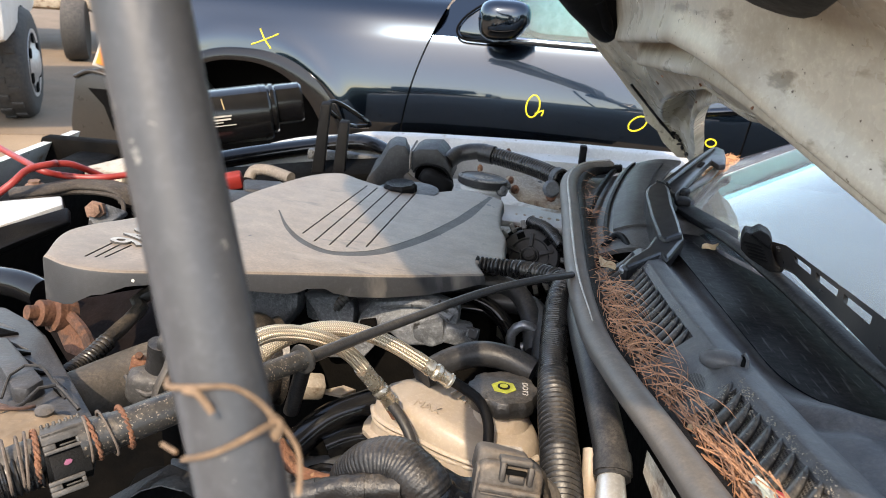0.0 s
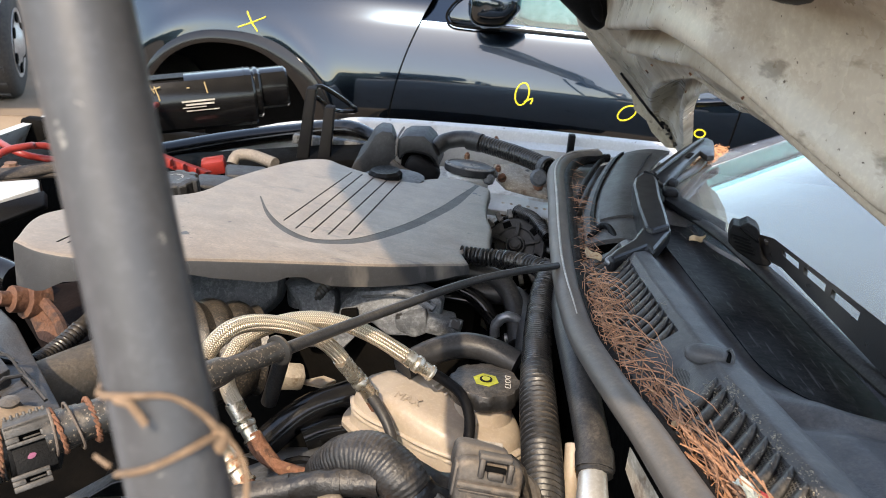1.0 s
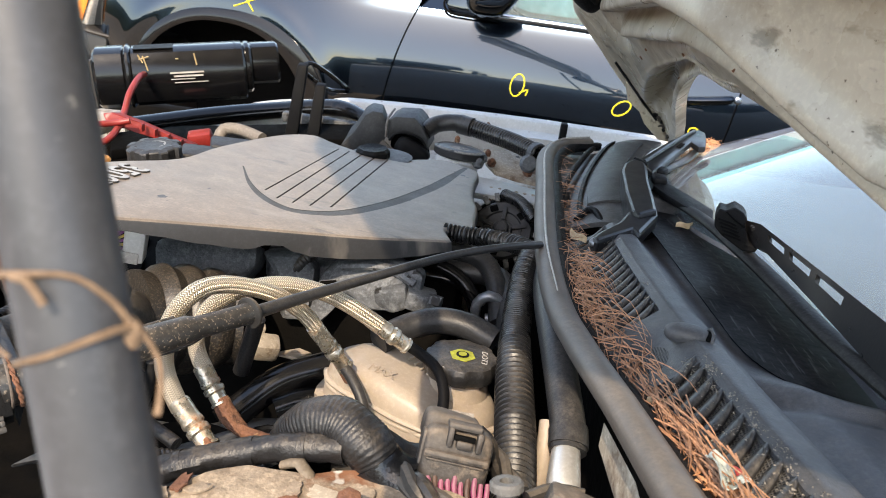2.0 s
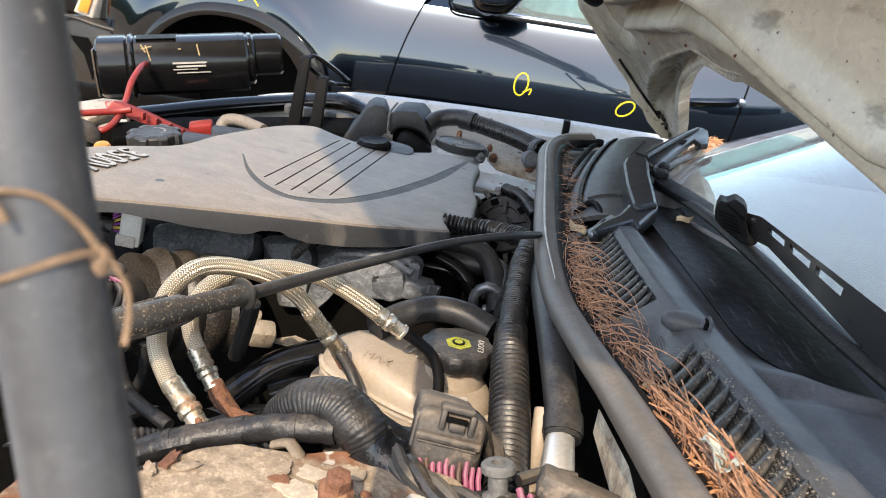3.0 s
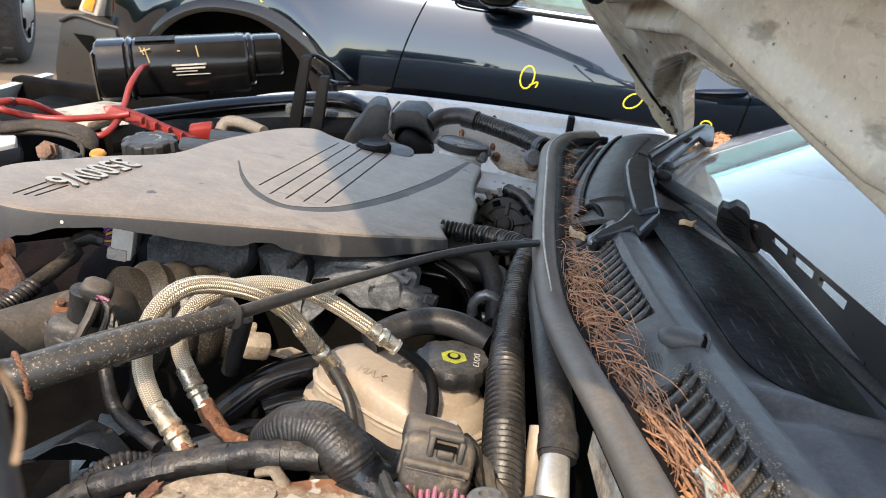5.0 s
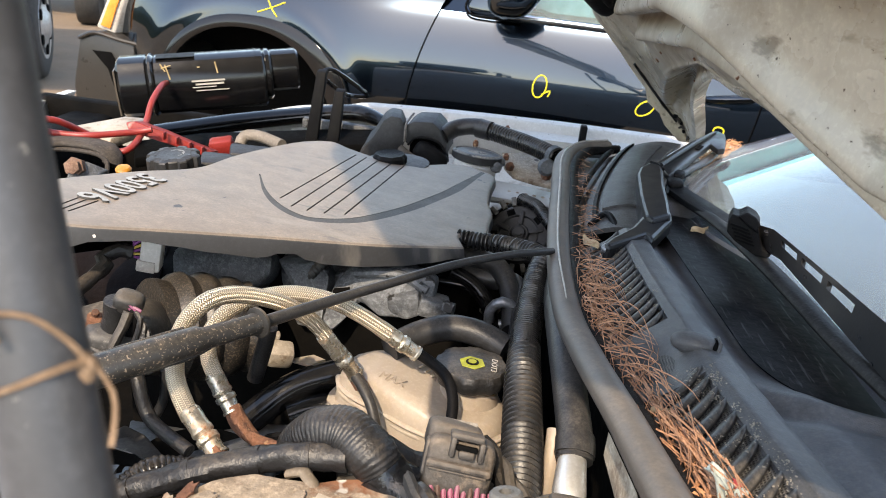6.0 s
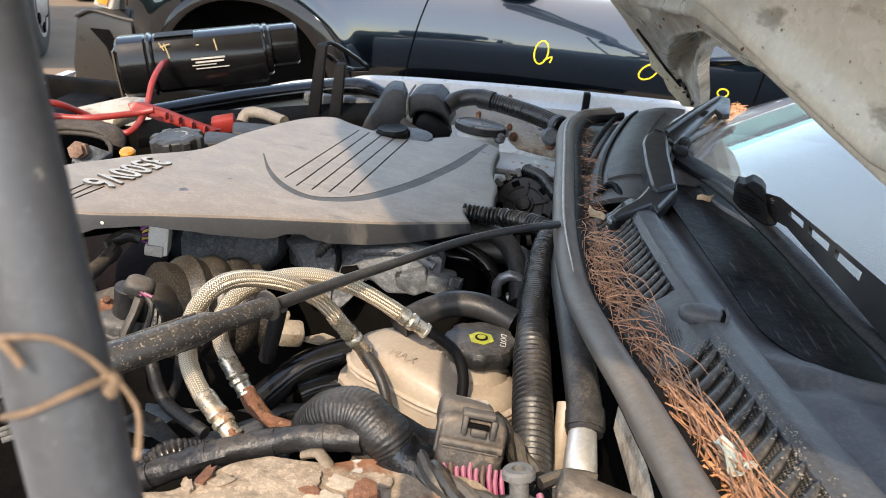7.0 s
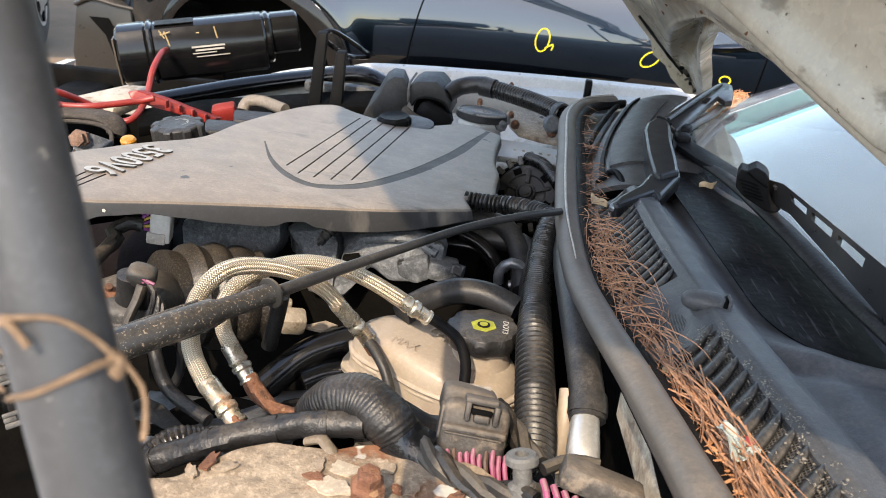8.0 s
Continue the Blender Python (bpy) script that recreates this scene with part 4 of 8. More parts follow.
GROOVES = [((-0.191, 0.825, 1.067), (-0.173, 1.134, 1.039)), ((-0.172, 0.804, 1.067), (-0.157, 1.133, 1.038)), ((-0.154, 0.801, 1.066), (-0.138, 1.135, 1.036)), ((-0.136, 0.805, 1.064), (-0.118, 1.137, 1.034)), ((-0.116, 0.818, 1.061), (-0.099, 1.143, 1.032)),
           ((-0.340, 0.632, 1.097), (-0.339, 0.681, 1.092)), ((-0.332, 0.635, 1.096), (-0.331, 0.682, 1.092)), ((-0.325, 0.639, 1.095), (-0.322, 0.684, 1.091))]
ARC = [(-0.242, 0.905, 1.065), (-0.213, 0.839, 1.068), (-0.183, 0.795, 1.069), (-0.152, 0.774, 1.068), (-0.126, 0.782, 1.065), (-0.101, 0.806, 1.060), (-0.079, 0.848, 1.055), (-0.056, 0.906, 1.048), (-0.037, 0.969, 1.041), (-0.018, 1.040, 1.033), (-0.002, 1.121, 1.025), (0.015, 1.212, 1.015)]


def band_half(t):
    """Half the width of the recessed ring band, narrowing to its ends."""
    return 0.0010 + 0.0066 * step_up(t, 0.0, 0.35) - 0.004 * step_up(t, 0.75, 1.0)


def cover_shell():
    """The top with its grooves sunk into it, rolled edges and a skirt."""
    bm = bmesh.new()
    out = [p for p, _ in curve_points([(x, y, 0) for x, y in OUT + OUT[:1]], 0.008)][:-1]
    mid = Vector((sum(p.x for p in out) / len(out), sum(p.y for p in out) / len(out), 0))
    inner = []
    for i, p in enumerate(out):
        d = (out[(i + 1) % len(out)] - out[i - 1]).normalized()
        side = Vector((d.y, -d.x, 0))
        if side.dot(p - mid) < 0:
            side = -side
        inner.append((p, side.normalized()))
    rings = []
    for off, dz in ((-0.006, 0.0), (-0.0028, -0.0007), (-0.0008, -0.0024), (0.0, -0.005), (0.0012, None), (-0.0012, None)):
        ring = []
        for p, side in inner:
            q = p + side * off
            z = cover_z(q.x, q.y)
            drop = dz if dz is not None else -skirt_drop(q.x)
            ring.append(bm.verts.new((q.x, q.y, z + drop)))
        rings.append(ring)
    m = len(out)
    for a, b in zip(rings, rings[1:]):
        for i in range(m):
            bm.faces.new((a[i], a[(i + 1) % m], b[(i + 1) % m], b[i]))
    sinks = []
    for a, b in GROOVES:
        a, b = Vector(a), Vector(b)
        d = (b - a).normalized()
        s = Vector((d.y, -d.x, 0)) * 0.0010
        sinks.append(([a + s, b + s, b - s, a - s], 0.003))
    arc = [p for p, _ in curve_points(ARC, 0.006)]
    left, right = [], []
    for i, p in enumerate(arc):
        d = (arc[min(i + 1, len(arc) - 1)] - arc[max(i - 1, 0)]).normalized()
        s = Vector((d.y, -d.x, 0)).normalized() * band_half(i / (len(arc) - 1))
        left.append(p + s)
        right.append(p - s)
    sinks.append((left + right[::-1], 0.0008))
    pts = [Vector((v.co.x, v.co.y)) for v in rings[0]]
    edges = [(i, (i + 1) % m) for i in range(m)]
    for lp, deep in sinks:
        k = len(pts)
        pts += [Vector((p.x, p.y)) for p in lp]
        edges += [(k + i, k + (i + 1) % len(lp)) for i in range(len(lp))]
        low = [bm.verts.new((p.x, p.y, cover_z(p.x, p.y) - deep)) for p in lp]
        top = [bm.verts.new((p.x, p.y, cover_z(p.x, p.y))) for p in lp]
        for i in range(len(lp)):
            j = (i + 1) % len(lp)
            bm.faces.new((top[i], top[j], low[j], low[i]))
    vs, _, tris, _, _, _ = delaunay_2d_cdt(pts, edges, [], 1, 1e-6)

    def within(q, lp):
        hit = False
        for a, b in zip(lp, lp[1:] + lp[:1]):
            if (a[1] > q[1]) != (b[1] > q[1]) and q[0] < (b[0] - a[0]) * (q[1] - a[1]) / (b[1] - a[1]) + a[0]:
                hit = not hit
        return hit

    outer = [(v.x, v.y) for v in pts[:m]]
    sunk = [([(p.x, p.y) for p in lp], deep) for lp, deep in sinks]
    for t in tris:
        c = (sum(vs[i].x for i in t) / len(t), sum(vs[i].y for i in t) / len(t))
        if not within(c, outer):
            continue
        deep = max([dp for lp, dp in sunk if within(c, lp)] or [0.0])
        bm.faces.new([bm.verts.new((vs[i].x, vs[i].y, cover_z(vs[i].x, vs[i].y) - deep)) for i in t])
    bmesh.ops.remove_doubles(bm, verts=bm.verts, dist=0.00005)
    bmesh.ops.recalc_face_normals(bm, faces=bm.faces)
    return bm


shell = part("shell", cover_shell(), M_cover, cover, sharp=28)
arc = [p for p, _ in curve_points(ARC, 0.01)]


def arc_band(u, v):
    k = min(int(u * (len(arc) - 1)), len(arc) - 2)
    p = arc[k].lerp(arc[k + 1], u * (len(arc) - 1) - k)
    d = (arc[k + 1] - arc[k]).normalized()
    p = p + Vector((d.y, -d.x, 0)).normalized() * ((v - 0.5) * 2.03 * band_half(u))
    return Vector((p.x, p.y, cover_z(p.x, p.y) - 0.0004))


# Band coloured darker than the cover to paint the recess's shade.
part("arc_band", thicken(grid(120, 2, arc_band), Vector((0, 0, -0.0003))), mat("shade_band_plastic", (0.050, 0.045, 0.041), (0.038, 0.035, 0.032), 0.6, scale=14, bump=0.2, fine=900, dust=(0.26, 0.22, 0.185), dust_at=0.08), cover, "recessed ring band, coloured darker for its shade")
txt = words("3500V6", 0.034, 0.0012, 0.0006)
txt.normal_update()
for f in txt.faces:
    f.material_index = 0 if f.normal.z > 0.5 else 1
ta, tb, tc = Vector((-0.335, 0.797, 1.082)), Vector((-0.343, 0.679, 1.093)), Vector((-0.312, 0.678, 1.090))
w = max(v.co.x for v in txt.verts)
h = max(v.co.y for v in txt.verts)
for v in txt.verts:
    v.co = ta + (tb - ta) * (v.co.x / w) + (tc - tb) * (v.co.y / h) + Vector((0, 0, v.co.z + 0.0012))
letters = part("lettering", txt, M_letter, cover, "raised pale grey letters 3500V6", smooth=False)
# Darker grey on the letter sides paints in their shade.
letters.data.materials.append(mat("letter_side_shade", (0.06, 0.057, 0.054), None, 0.6, bump=0))
part("dropping", lathe((-0.286, 0.612, 1.087), (0, -1, 0.1), ((0.0014, 0), (0.0018, 0.0005), (0.0006, 0.0008)), 5), M_print, cover, "white bird dropping")

# ---- engine below the cover ----
engine = thing("engine", (-0.15, 0.95, 0.6), "grimy aluminium and iron engine block and manifold", "engine")
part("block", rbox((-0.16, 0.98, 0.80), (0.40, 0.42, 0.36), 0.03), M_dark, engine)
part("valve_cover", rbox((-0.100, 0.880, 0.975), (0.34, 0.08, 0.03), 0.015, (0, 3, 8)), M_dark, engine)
part("manifold", slab([(-0.308, 0.800, 0.996), (-0.304, 0.810, 1.000), (-0.192, 0.810, 1.008), (-0.191, 0.800, 0.987), (-0.206, 0.790, 0.969), (-0.228, 0.780, 0.959), (-0.256, 0.785, 0.968), (-0.299, 0.780, 0.951)], (0.0, 0.04, -0.02), 0.008), M_alu, engine, "oxidised grey alloy casting")
part("runner", slab([(-0.195, 0.820, 0.995), (-0.145, 0.830, 1.000), (-0.127, 0.810, 0.987), (-0.128, 0.790, 0.932), (-0.160, 0.790, 0.928), (-0.170, 0.800, 0.979)], (0.0, 0.04, -0.01), 0.008), M_alu, engine)
part("bracket", slab([(-0.120, 0.800, 0.984), (-0.105, 0.810, 1.003), (-0.043, 0.810, 1.014), (-0.005, 0.800, 1.006), (-0.007, 0.790, 0.975), (-0.027, 0.780, 0.965), (-0.064, 0.780, 0.961), (-0.087, 0.785, 0.976), (-0.100, 0.780, 0.956), (-0.114, 0.770, 0.937), (-0.127, 0.775, 0.946)], (0.0, 0.04, -0.01), 0.007), M_alu, engine, "cast alloy bracket")
part("web", slab([(-0.195, 0.835, 0.989), (-0.162, 0.835, 0.962), (-0.132, 0.835, 0.978), (-0.085, 0.835, 0.991), (-0.038, 0.835, 0.979), (-0.024, 0.835, 0.954), (-0.038, 0.835, 0.933), (-0.068, 0.835, 0.916), (-0.080, 0.835, 0.893), (-0.129, 0.835, 0.871), (-0.171, 0.835, 0.865), (-0.189, 0.835, 0.922)], (0.0, 0.05, 0.0), 0.010), M_alu, engine, "rough grey casting behind the bracket", sharp=60)
part("boss", slab([(-0.057, 0.783, 0.986), (-0.022, 0.783, 0.995), (-0.018, 0.783, 0.968), (-0.034, 0.783, 0.960), (-0.055, 0.783, 0.965)], (0.0, 0.03, 0.0), 0.005), M_alu, engine, "square boss on the casting")
part("casting_hole", slab([(-0.116, 0.7885, 0.985), (-0.099, 0.7885, 0.989), (-0.096, 0.7885, 0.978), (-0.117, 0.7885, 0.968)], (0.0, -0.006, 0.0), 0.0), M_dark, engine)
part("web_rib", tube([(-0.165, 0.826, 0.955), (-0.150, 0.822, 0.915), (-0.140, 0.822, 0.880)], [0.010, 0.008, 0.007], seg=10), M_alu, engine)
part("bracket_rib", tube([(-0.096, 0.800, 1.001), (-0.047, 0.800, 1.007), (-0.014, 0.790, 0.997)], 0.005, seg=8), M_alu, engine)
part("sensor", rbox((-0.007, 0.800, 0.976), (0.035, 0.03, 0.022), 0.004, (0, 12, 10)), M_alu, engine)
part("hex_bolt", lathe((0.005, 0.790, 0.979), (1, -0.2, -0.1), ((0.010, 0), (0.010, 0.012)), 6), M_alu, engine)
part("lifting_eye", tube([(0.058, 0.800, 0.956), (0.056, 0.800, 0.980), (0.068, 0.800, 0.992), (0.082, 0.800, 0.986), (0.082, 0.800, 0.970), (0.068, 0.800, 0.964)], 0.006, seg=10), M_steel, engine)

# the castings are scaled about the viewpoint to fit the camera's view and catch sun
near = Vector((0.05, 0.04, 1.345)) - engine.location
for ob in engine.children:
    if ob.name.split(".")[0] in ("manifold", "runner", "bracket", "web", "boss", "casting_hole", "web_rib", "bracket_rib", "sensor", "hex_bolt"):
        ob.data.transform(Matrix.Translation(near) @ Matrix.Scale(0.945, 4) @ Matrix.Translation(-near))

# ---- looms, hoses and pipes ----


def hose(name, pts, r, material, label, category="hose", group="", **kw):
    base = Vector(pts[0])
    t = thing(name, base, label, category, group)
    sleeve = part("sleeve", tube(pts, r, **kw), material, t)
    return t


M_sleeve = mat("scuffed_dark_tube", (0.024, 0.0235, 0.023), (0.016, 0.0155, 0.015), 0.40, scale=40, dust=(0.32, 0.265, 0.205), dust_at=0.10, bump=0.2, fine=260, speck=0.5, stain=(0.105, 0.086, 0.066), stain_scale=60, stain_at=0.57, chips=((0.22, 0.175, 0.13), 520.0, 0.61))
# braided hoses with crimped ends
def ferrule(t, a, b, r):
    a, b = Vector(a), Vector(b)
    L = (b - a).length
    fit = part("fitting", lathe(a, b - a, ((r * 1.16, -L * 0.02), (r * 1.25, L * 0.03), (r * 1.22, L * 0.38), (r * 1.32, L * 0.42), (r * 1.32, L * 0.48), (r * 1.02, L * 0.53), (r * 1.36, L * 0.58), (r * 1.36, L * 0.68), (r * 1.12, L * 0.72), (r * 1.1, L * 0.93), (r * 1.28, L * 0.95), (r * 1.28, L)), 18), M_chrome, t, "dull zinc crimp fitting with rust tinge")
    return fit


front_hose = hose("braided_hose", [(-0.073, 0.575, 1.046), (-0.083, 0.570, 1.060), (-0.101, 0.555, 1.079), (-0.122, 0.540, 1.090), (-0.137, 0.525, 1.095), (-0.147, 0.510, 1.094), (-0.157, 0.500, 1.081), (-0.159, 0.490, 1.066), (-0.156, 0.480, 1.050), (-0.147, 0.470, 1.040), (-0.137, 0.462, 1.031)], 0.0066, M_braid, "braided steel brake hose with zinc ends", group="braided hoses", seg=20)
ferrule(front_hose, (-0.074, 0.575, 1.046), (-0.049, 0.592, 1.003), 0.0057)
ferrule(front_hose, (-0.139, 0.464, 1.034), (-0.111, 0.447, 1.015), 0.0060)
part("pipe", tube([(-0.052, 0.592, 1.006), (-0.040, 0.580, 0.999), (-0.029, 0.568, 0.988), (-0.021, 0.556, 0.968)], [0.005, 0.0048, 0.0046, 0.0046]), M_rubber, front_hose, "dull black brake pipe")
part("rusted_nut", lathe((-0.053, 0.592, 1.007), Vector((-0.042, 0.594, 0.988)) - Vector((-0.053, 0.592, 1.007)), ((0.0062, 0), (0.0062, 0.018), (0.0045, 0.02)), 8), M_rust, front_hose)
part("rusted_end", tube([(-0.114, 0.449, 1.016), (-0.106, 0.442, 1.013), (-0.098, 0.435, 1.009)], 0.0068, rough=0.003, step=0.003, seg=18), M_rust, front_hose)

back_hose = hose("braided_hose", [(-0.024, 0.595, 1.045), (-0.050, 0.590, 1.062), (-0.074, 0.585, 1.073), (-0.099, 0.578, 1.078), (-0.121, 0.570, 1.076), (-0.142, 0.562, 1.068), (-0.155, 0.555, 1.056), (-0.161, 0.550, 1.040), (-0.157, 0.543, 1.026), (-0.148, 0.535, 1.017)], 0.0066, M_braid, "braided steel brake hose with a heavily rusted pipe", group="braided hoses", seg=20)
ferrule(back_hose, (-0.033, 0.595, 1.050), (0.000, 0.602, 1.026), 0.0057)
ferrule(back_hose, (-0.151, 0.537, 1.018), (-0.131, 0.525, 0.995), 0.0060)
part("pipe", tube([(-0.004, 0.602, 1.029), (0.013, 0.602, 1.020), (0.028, 0.588, 1.016), (0.036, 0.572, 1.006), (0.037, 0.556, 0.993), (0.037, 0.545, 0.971)], 0.0047), M_black, back_hose, "black coated brake pipe")
part("rusted_pipe", tube([(-0.132, 0.526, 0.998), (-0.124, 0.520, 0.990), (-0.112, 0.515, 0.982), (-0.095, 0.508, 0.981), (-0.073, 0.500, 0.986)], 0.0060, rough=0.0024, seg=18, step=0.003), M_rust, back_hose, "flaking rusted steel pipe")

# long rod with a thick sleeve
rod = thing("strut_rod", (-0.046, 0.600, 1.074), "thin dusty steel rod with a thicker sleeve", "rod")
part("rod", tube([(0.108, 0.745, 1.080), (0.067, 0.700, 1.088), (0.019, 0.660, 1.087), (-0.037, 0.595, 1.086), (-0.078, 0.548, 1.084), (-0.108, 0.508, 1.084)], [0.0036, 0.0036, 0.0037, 0.004, 0.0045, 0.005]), M_rubber, rod)
part("sleeve", tube([(-0.106, 0.512, 1.085), (-0.111, 0.507, 1.084), (-0.133, 0.478, 1.085), (-0.137, 0.474, 1.085), (-0.157, 0.450, 1.084), (-0.186, 0.425, 1.079), (-0.219, 0.400, 1.072)], [0.0085, 0.0077, 0.0077, 0.0097, 0.0104, 0.0112, 0.0122], seg=20), M_sleeve, rod, "scuffed dusty dark grey tube")
part("channel_lip", tube([(-0.212, 0.400, 1.0625), (-0.187, 0.424, 1.068), (-0.163, 0.448, 1.071), (-0.141, 0.472, 1.072), (-0.132, 0.485, 1.074)], [0.0020, 0.0020, 0.0020, 0.0018, 0.001], seg=8), M_sleeve, rod)
part("channel_lip", tube([(-0.198, 0.428, 1.082), (-0.171, 0.450, 1.088), (-0.146, 0.474, 1.093)], [0.0028, 0.0026, 0.001], seg=8), M_sleeve, rod)
part("flange", lathe((-0.106, 0.512, 1.085), Vector((-0.108, 0.508, 1.085)) - Vector((-0.106, 0.512, 1.085)), ((0.0085, 0), (0.0115, 0.001), (0.0115, 0.003), (0.0085, 0.004)), 16), M_dustblack, rod)

hose("corrugated_loom", [(0.106, 0.780, 1.059), (0.097, 0.740, 1.052), (0.092, 0.680, 1.040), (0.089, 0.620, 1.031)], [0.0125, 0.0125, 0.0135, 0.0135], M_loom, "fine-ribbed black wiring conduit", "wiring loom", ring=(0.0030, 0.0015), seg=20)
side_loom_line = [(0.090, 0.630, 1.031), (0.090, 0.580, 1.027), (0.092, 0.530, 1.018), (0.093, 0.485, 1.011), (0.092, 0.440, 1.006)]
hose("corrugated_loom", side_loom_line, [0.014, 0.0155, 0.016, 0.0155, 0.015], M_dustloom, "coarse-ribbed dusty black wiring conduit", "wiring loom", ring=(0.0058, 0.0026), seg=22)
hose("corrugated_loom", [(0.009, 0.850, 1.040), (0.030, 0.845, 1.041), (0.062, 0.830, 1.047), (0.094, 0.790, 1.058), (0.106, 0.765, 1.057)], 0.0105, M_loom, "ribbed black conduit split at its end", "wiring loom", ring=(0.0052, 0.0030), seg=16)
fat_hose_line = [(0.119, 0.790, 1.051), (0.116, 0.680, 1.055), (0.120, 0.600, 1.052), (0.125, 0.550, 1.041), (0.129, 0.510, 1.029), (0.129, 0.495, 1.021)]
fat_hose = hose("bonnet_hose", fat_hose_line, [0.012, 0.013, 0.0135, 0.0135, 0.0135, 0.0135], M_rubber, "smooth dark rubber hose over an alloy pipe")
hose("alloy_pipe", [(0.128, 0.498, 1.023), (0.126, 0.470, 1.015), (0.126, 0.450, 0.999)], [0.0100, 0.0118, 0.0118], M_pipe, "bare bright alloy pipe", "pipe")
hose("hose", [(-0.029, 0.640, 1.005), (-0.008, 0.660, 1.012), (0.019, 0.670, 1.019), (0.048, 0.670, 1.018), (0.075, 0.660, 1.012)], 0.0125, M_rubber, "soft black rubber hose behind the tank")
hose("hose", [(0.009, 0.860, 0.990), (0.049, 0.860, 0.991), (0.080, 0.850, 0.991), (0.091, 0.800, 0.982), (0.090, 0.740, 0.972)], 0.013, M_rubber, "dark rubber coolant hose")

# taped looms at the near side
long_loom_line = [(-0.181, 0.400, 0.987), (-0.162, 0.405, 1.004), (-0.135, 0.410, 1.018), (-0.106, 0.415, 1.030), (-0.073, 0.420, 1.039), (-0.045, 0.420, 1.047), (-0.018, 0.420, 1.051)]
long_loom = hose("taped_loom", long_loom_line, 0.0088, M_tape, "thick wiring loom wrapped in black tape", "wiring loom", seg=18, rough=0.0022, ring=(0.011, 0.0006), step=0.003)
loop_loom_line = [(-0.061, 0.445, 1.020), (-0.056, 0.445, 1.036), (-0.041, 0.440, 1.053), (-0.022, 0.435, 1.058), (-0.005, 0.425, 1.052), (0.008, 0.420, 1.039), (0.029, 0.415, 1.033), (0.054, 0.410, 1.026)]
loop_loom = hose("taped_loom", loop_loom_line, [0.010, 0.014, 0.016, 0.0165, 0.0165, 0.014, 0.013, 0.012], M_tape, "bulky looped loom in ribbed black tape", "wiring loom", seg=20, ring=(0.0026, 0.00045), rough=0.0012)
hose("corrugated_loom", [(-0.177, 0.430, 0.978), (-0.170, 0.440, 0.986), (-0.158, 0.450, 0.992), (-0.141, 0.460, 0.986)], 0.010, M_loom, "ribbed black conduit beside the engine cover", "wiring loom", ring=(0.0032, 0.0010), seg=16)



def wraps(t, pts, r, ends, material, name, label=""):
    """Bands laid round a hose between pairs of shares along it."""
    line = [p for p, _ in curve_points(pts, 0.004)]
    n = len(line) - 1
    for a, b in ends:
        part(name, tube(line[int(a * n):int(b * n) + 1], r, seg=18, rough=0.0006), material, t, label)


wraps(long_loom, long_loom_line, 0.0093, ((0.18, 0.24), (0.42, 0.46), (0.60, 0.70), (0.86, 0.9)), M_tape, "tape_band", "loose wrap of black tape")
wraps(loop_loom, loop_loom_line, 0.0172, ((0.62, 0.80),), mat("glossy_tape", (0.007, 0.007, 0.008), (0.014, 0.014, 0.015), 0.22, bump=0.5, fine=90, speck=0.3), "tape_sleeve", "glossy black tape sleeve")
wraps(fat_hose, fat_hose_line, 0.0146, ((0.955, 0.999),), M_rubber, "lip", "rolled hose lip")
# ---- brake fluid reservoir ----
tank = thing("brake_fluid_reservoir", (0.0, 0.60, 0.93), "aged tan plastic brake fluid reservoir with black cap", "fluid reservoir")


TANK = [(-0.074, 0.632), (-0.050, 0.602), (-0.012, 0.575), (0.030, 0.563), (0.074, 0.572), (0.088, 0.605), (0.072, 0.652), (0.020, 0.668), (-0.038, 0.662)]


def tank_body():
    bm = bmesh.new()
    rows = []
    line = [p for p, _ in curve_points([(x, y, 0) for x, y in TANK[-1:] + TANK + TANK[:2]], 0.006)]
    pts = [Vector((math.cos(2 * math.pi * k / 48), math.sin(2 * math.pi * k / 48), 0)) for k in range(48)]
    mid = Vector((0.008, 0.618, 0))
    far = []
    for d in pts:
        far.append(max((p - mid).dot(d) for p in line if (p - mid).normalized().dot(d) > 0.985))
    for z, g in ((0.905, 0.84), (0.912, 0.93), (0.950, 0.985), (0.9515, 1.055), (0.9565, 1.06), (0.958, 0.97), (0.968, 0.955), (0.984, 0.925), (0.992, 0.87), (0.9965, 0.78), (0.998, 0.6), (0.9985, 0.3)):
        row = []
        for d, r in zip(pts, far):
            q = mid + d * (r * g)
            row.append(bm.verts.new((q.x, q.y, z - (0.013 * step_up(q.x, -0.03, 0.065) if z > 0.965 else 0.0) - (0.008 * step_up(q.x, -0.04, 0.03) if 0.95 < z < 0.965 else 0.0))))
        rows.append(row)
    for a, b in zip(rows, rows[1:]):
        for j in range(48):
            bm.faces.new((a[j], a[(j + 1) % 48], b[(j + 1) % 48], b[j]))
    bm.faces.new(rows[-1])
    bm.faces.new(rows[0][::-1])
    bmesh.ops.recalc_face_normals(bm, faces=bm.faces)
    return bm


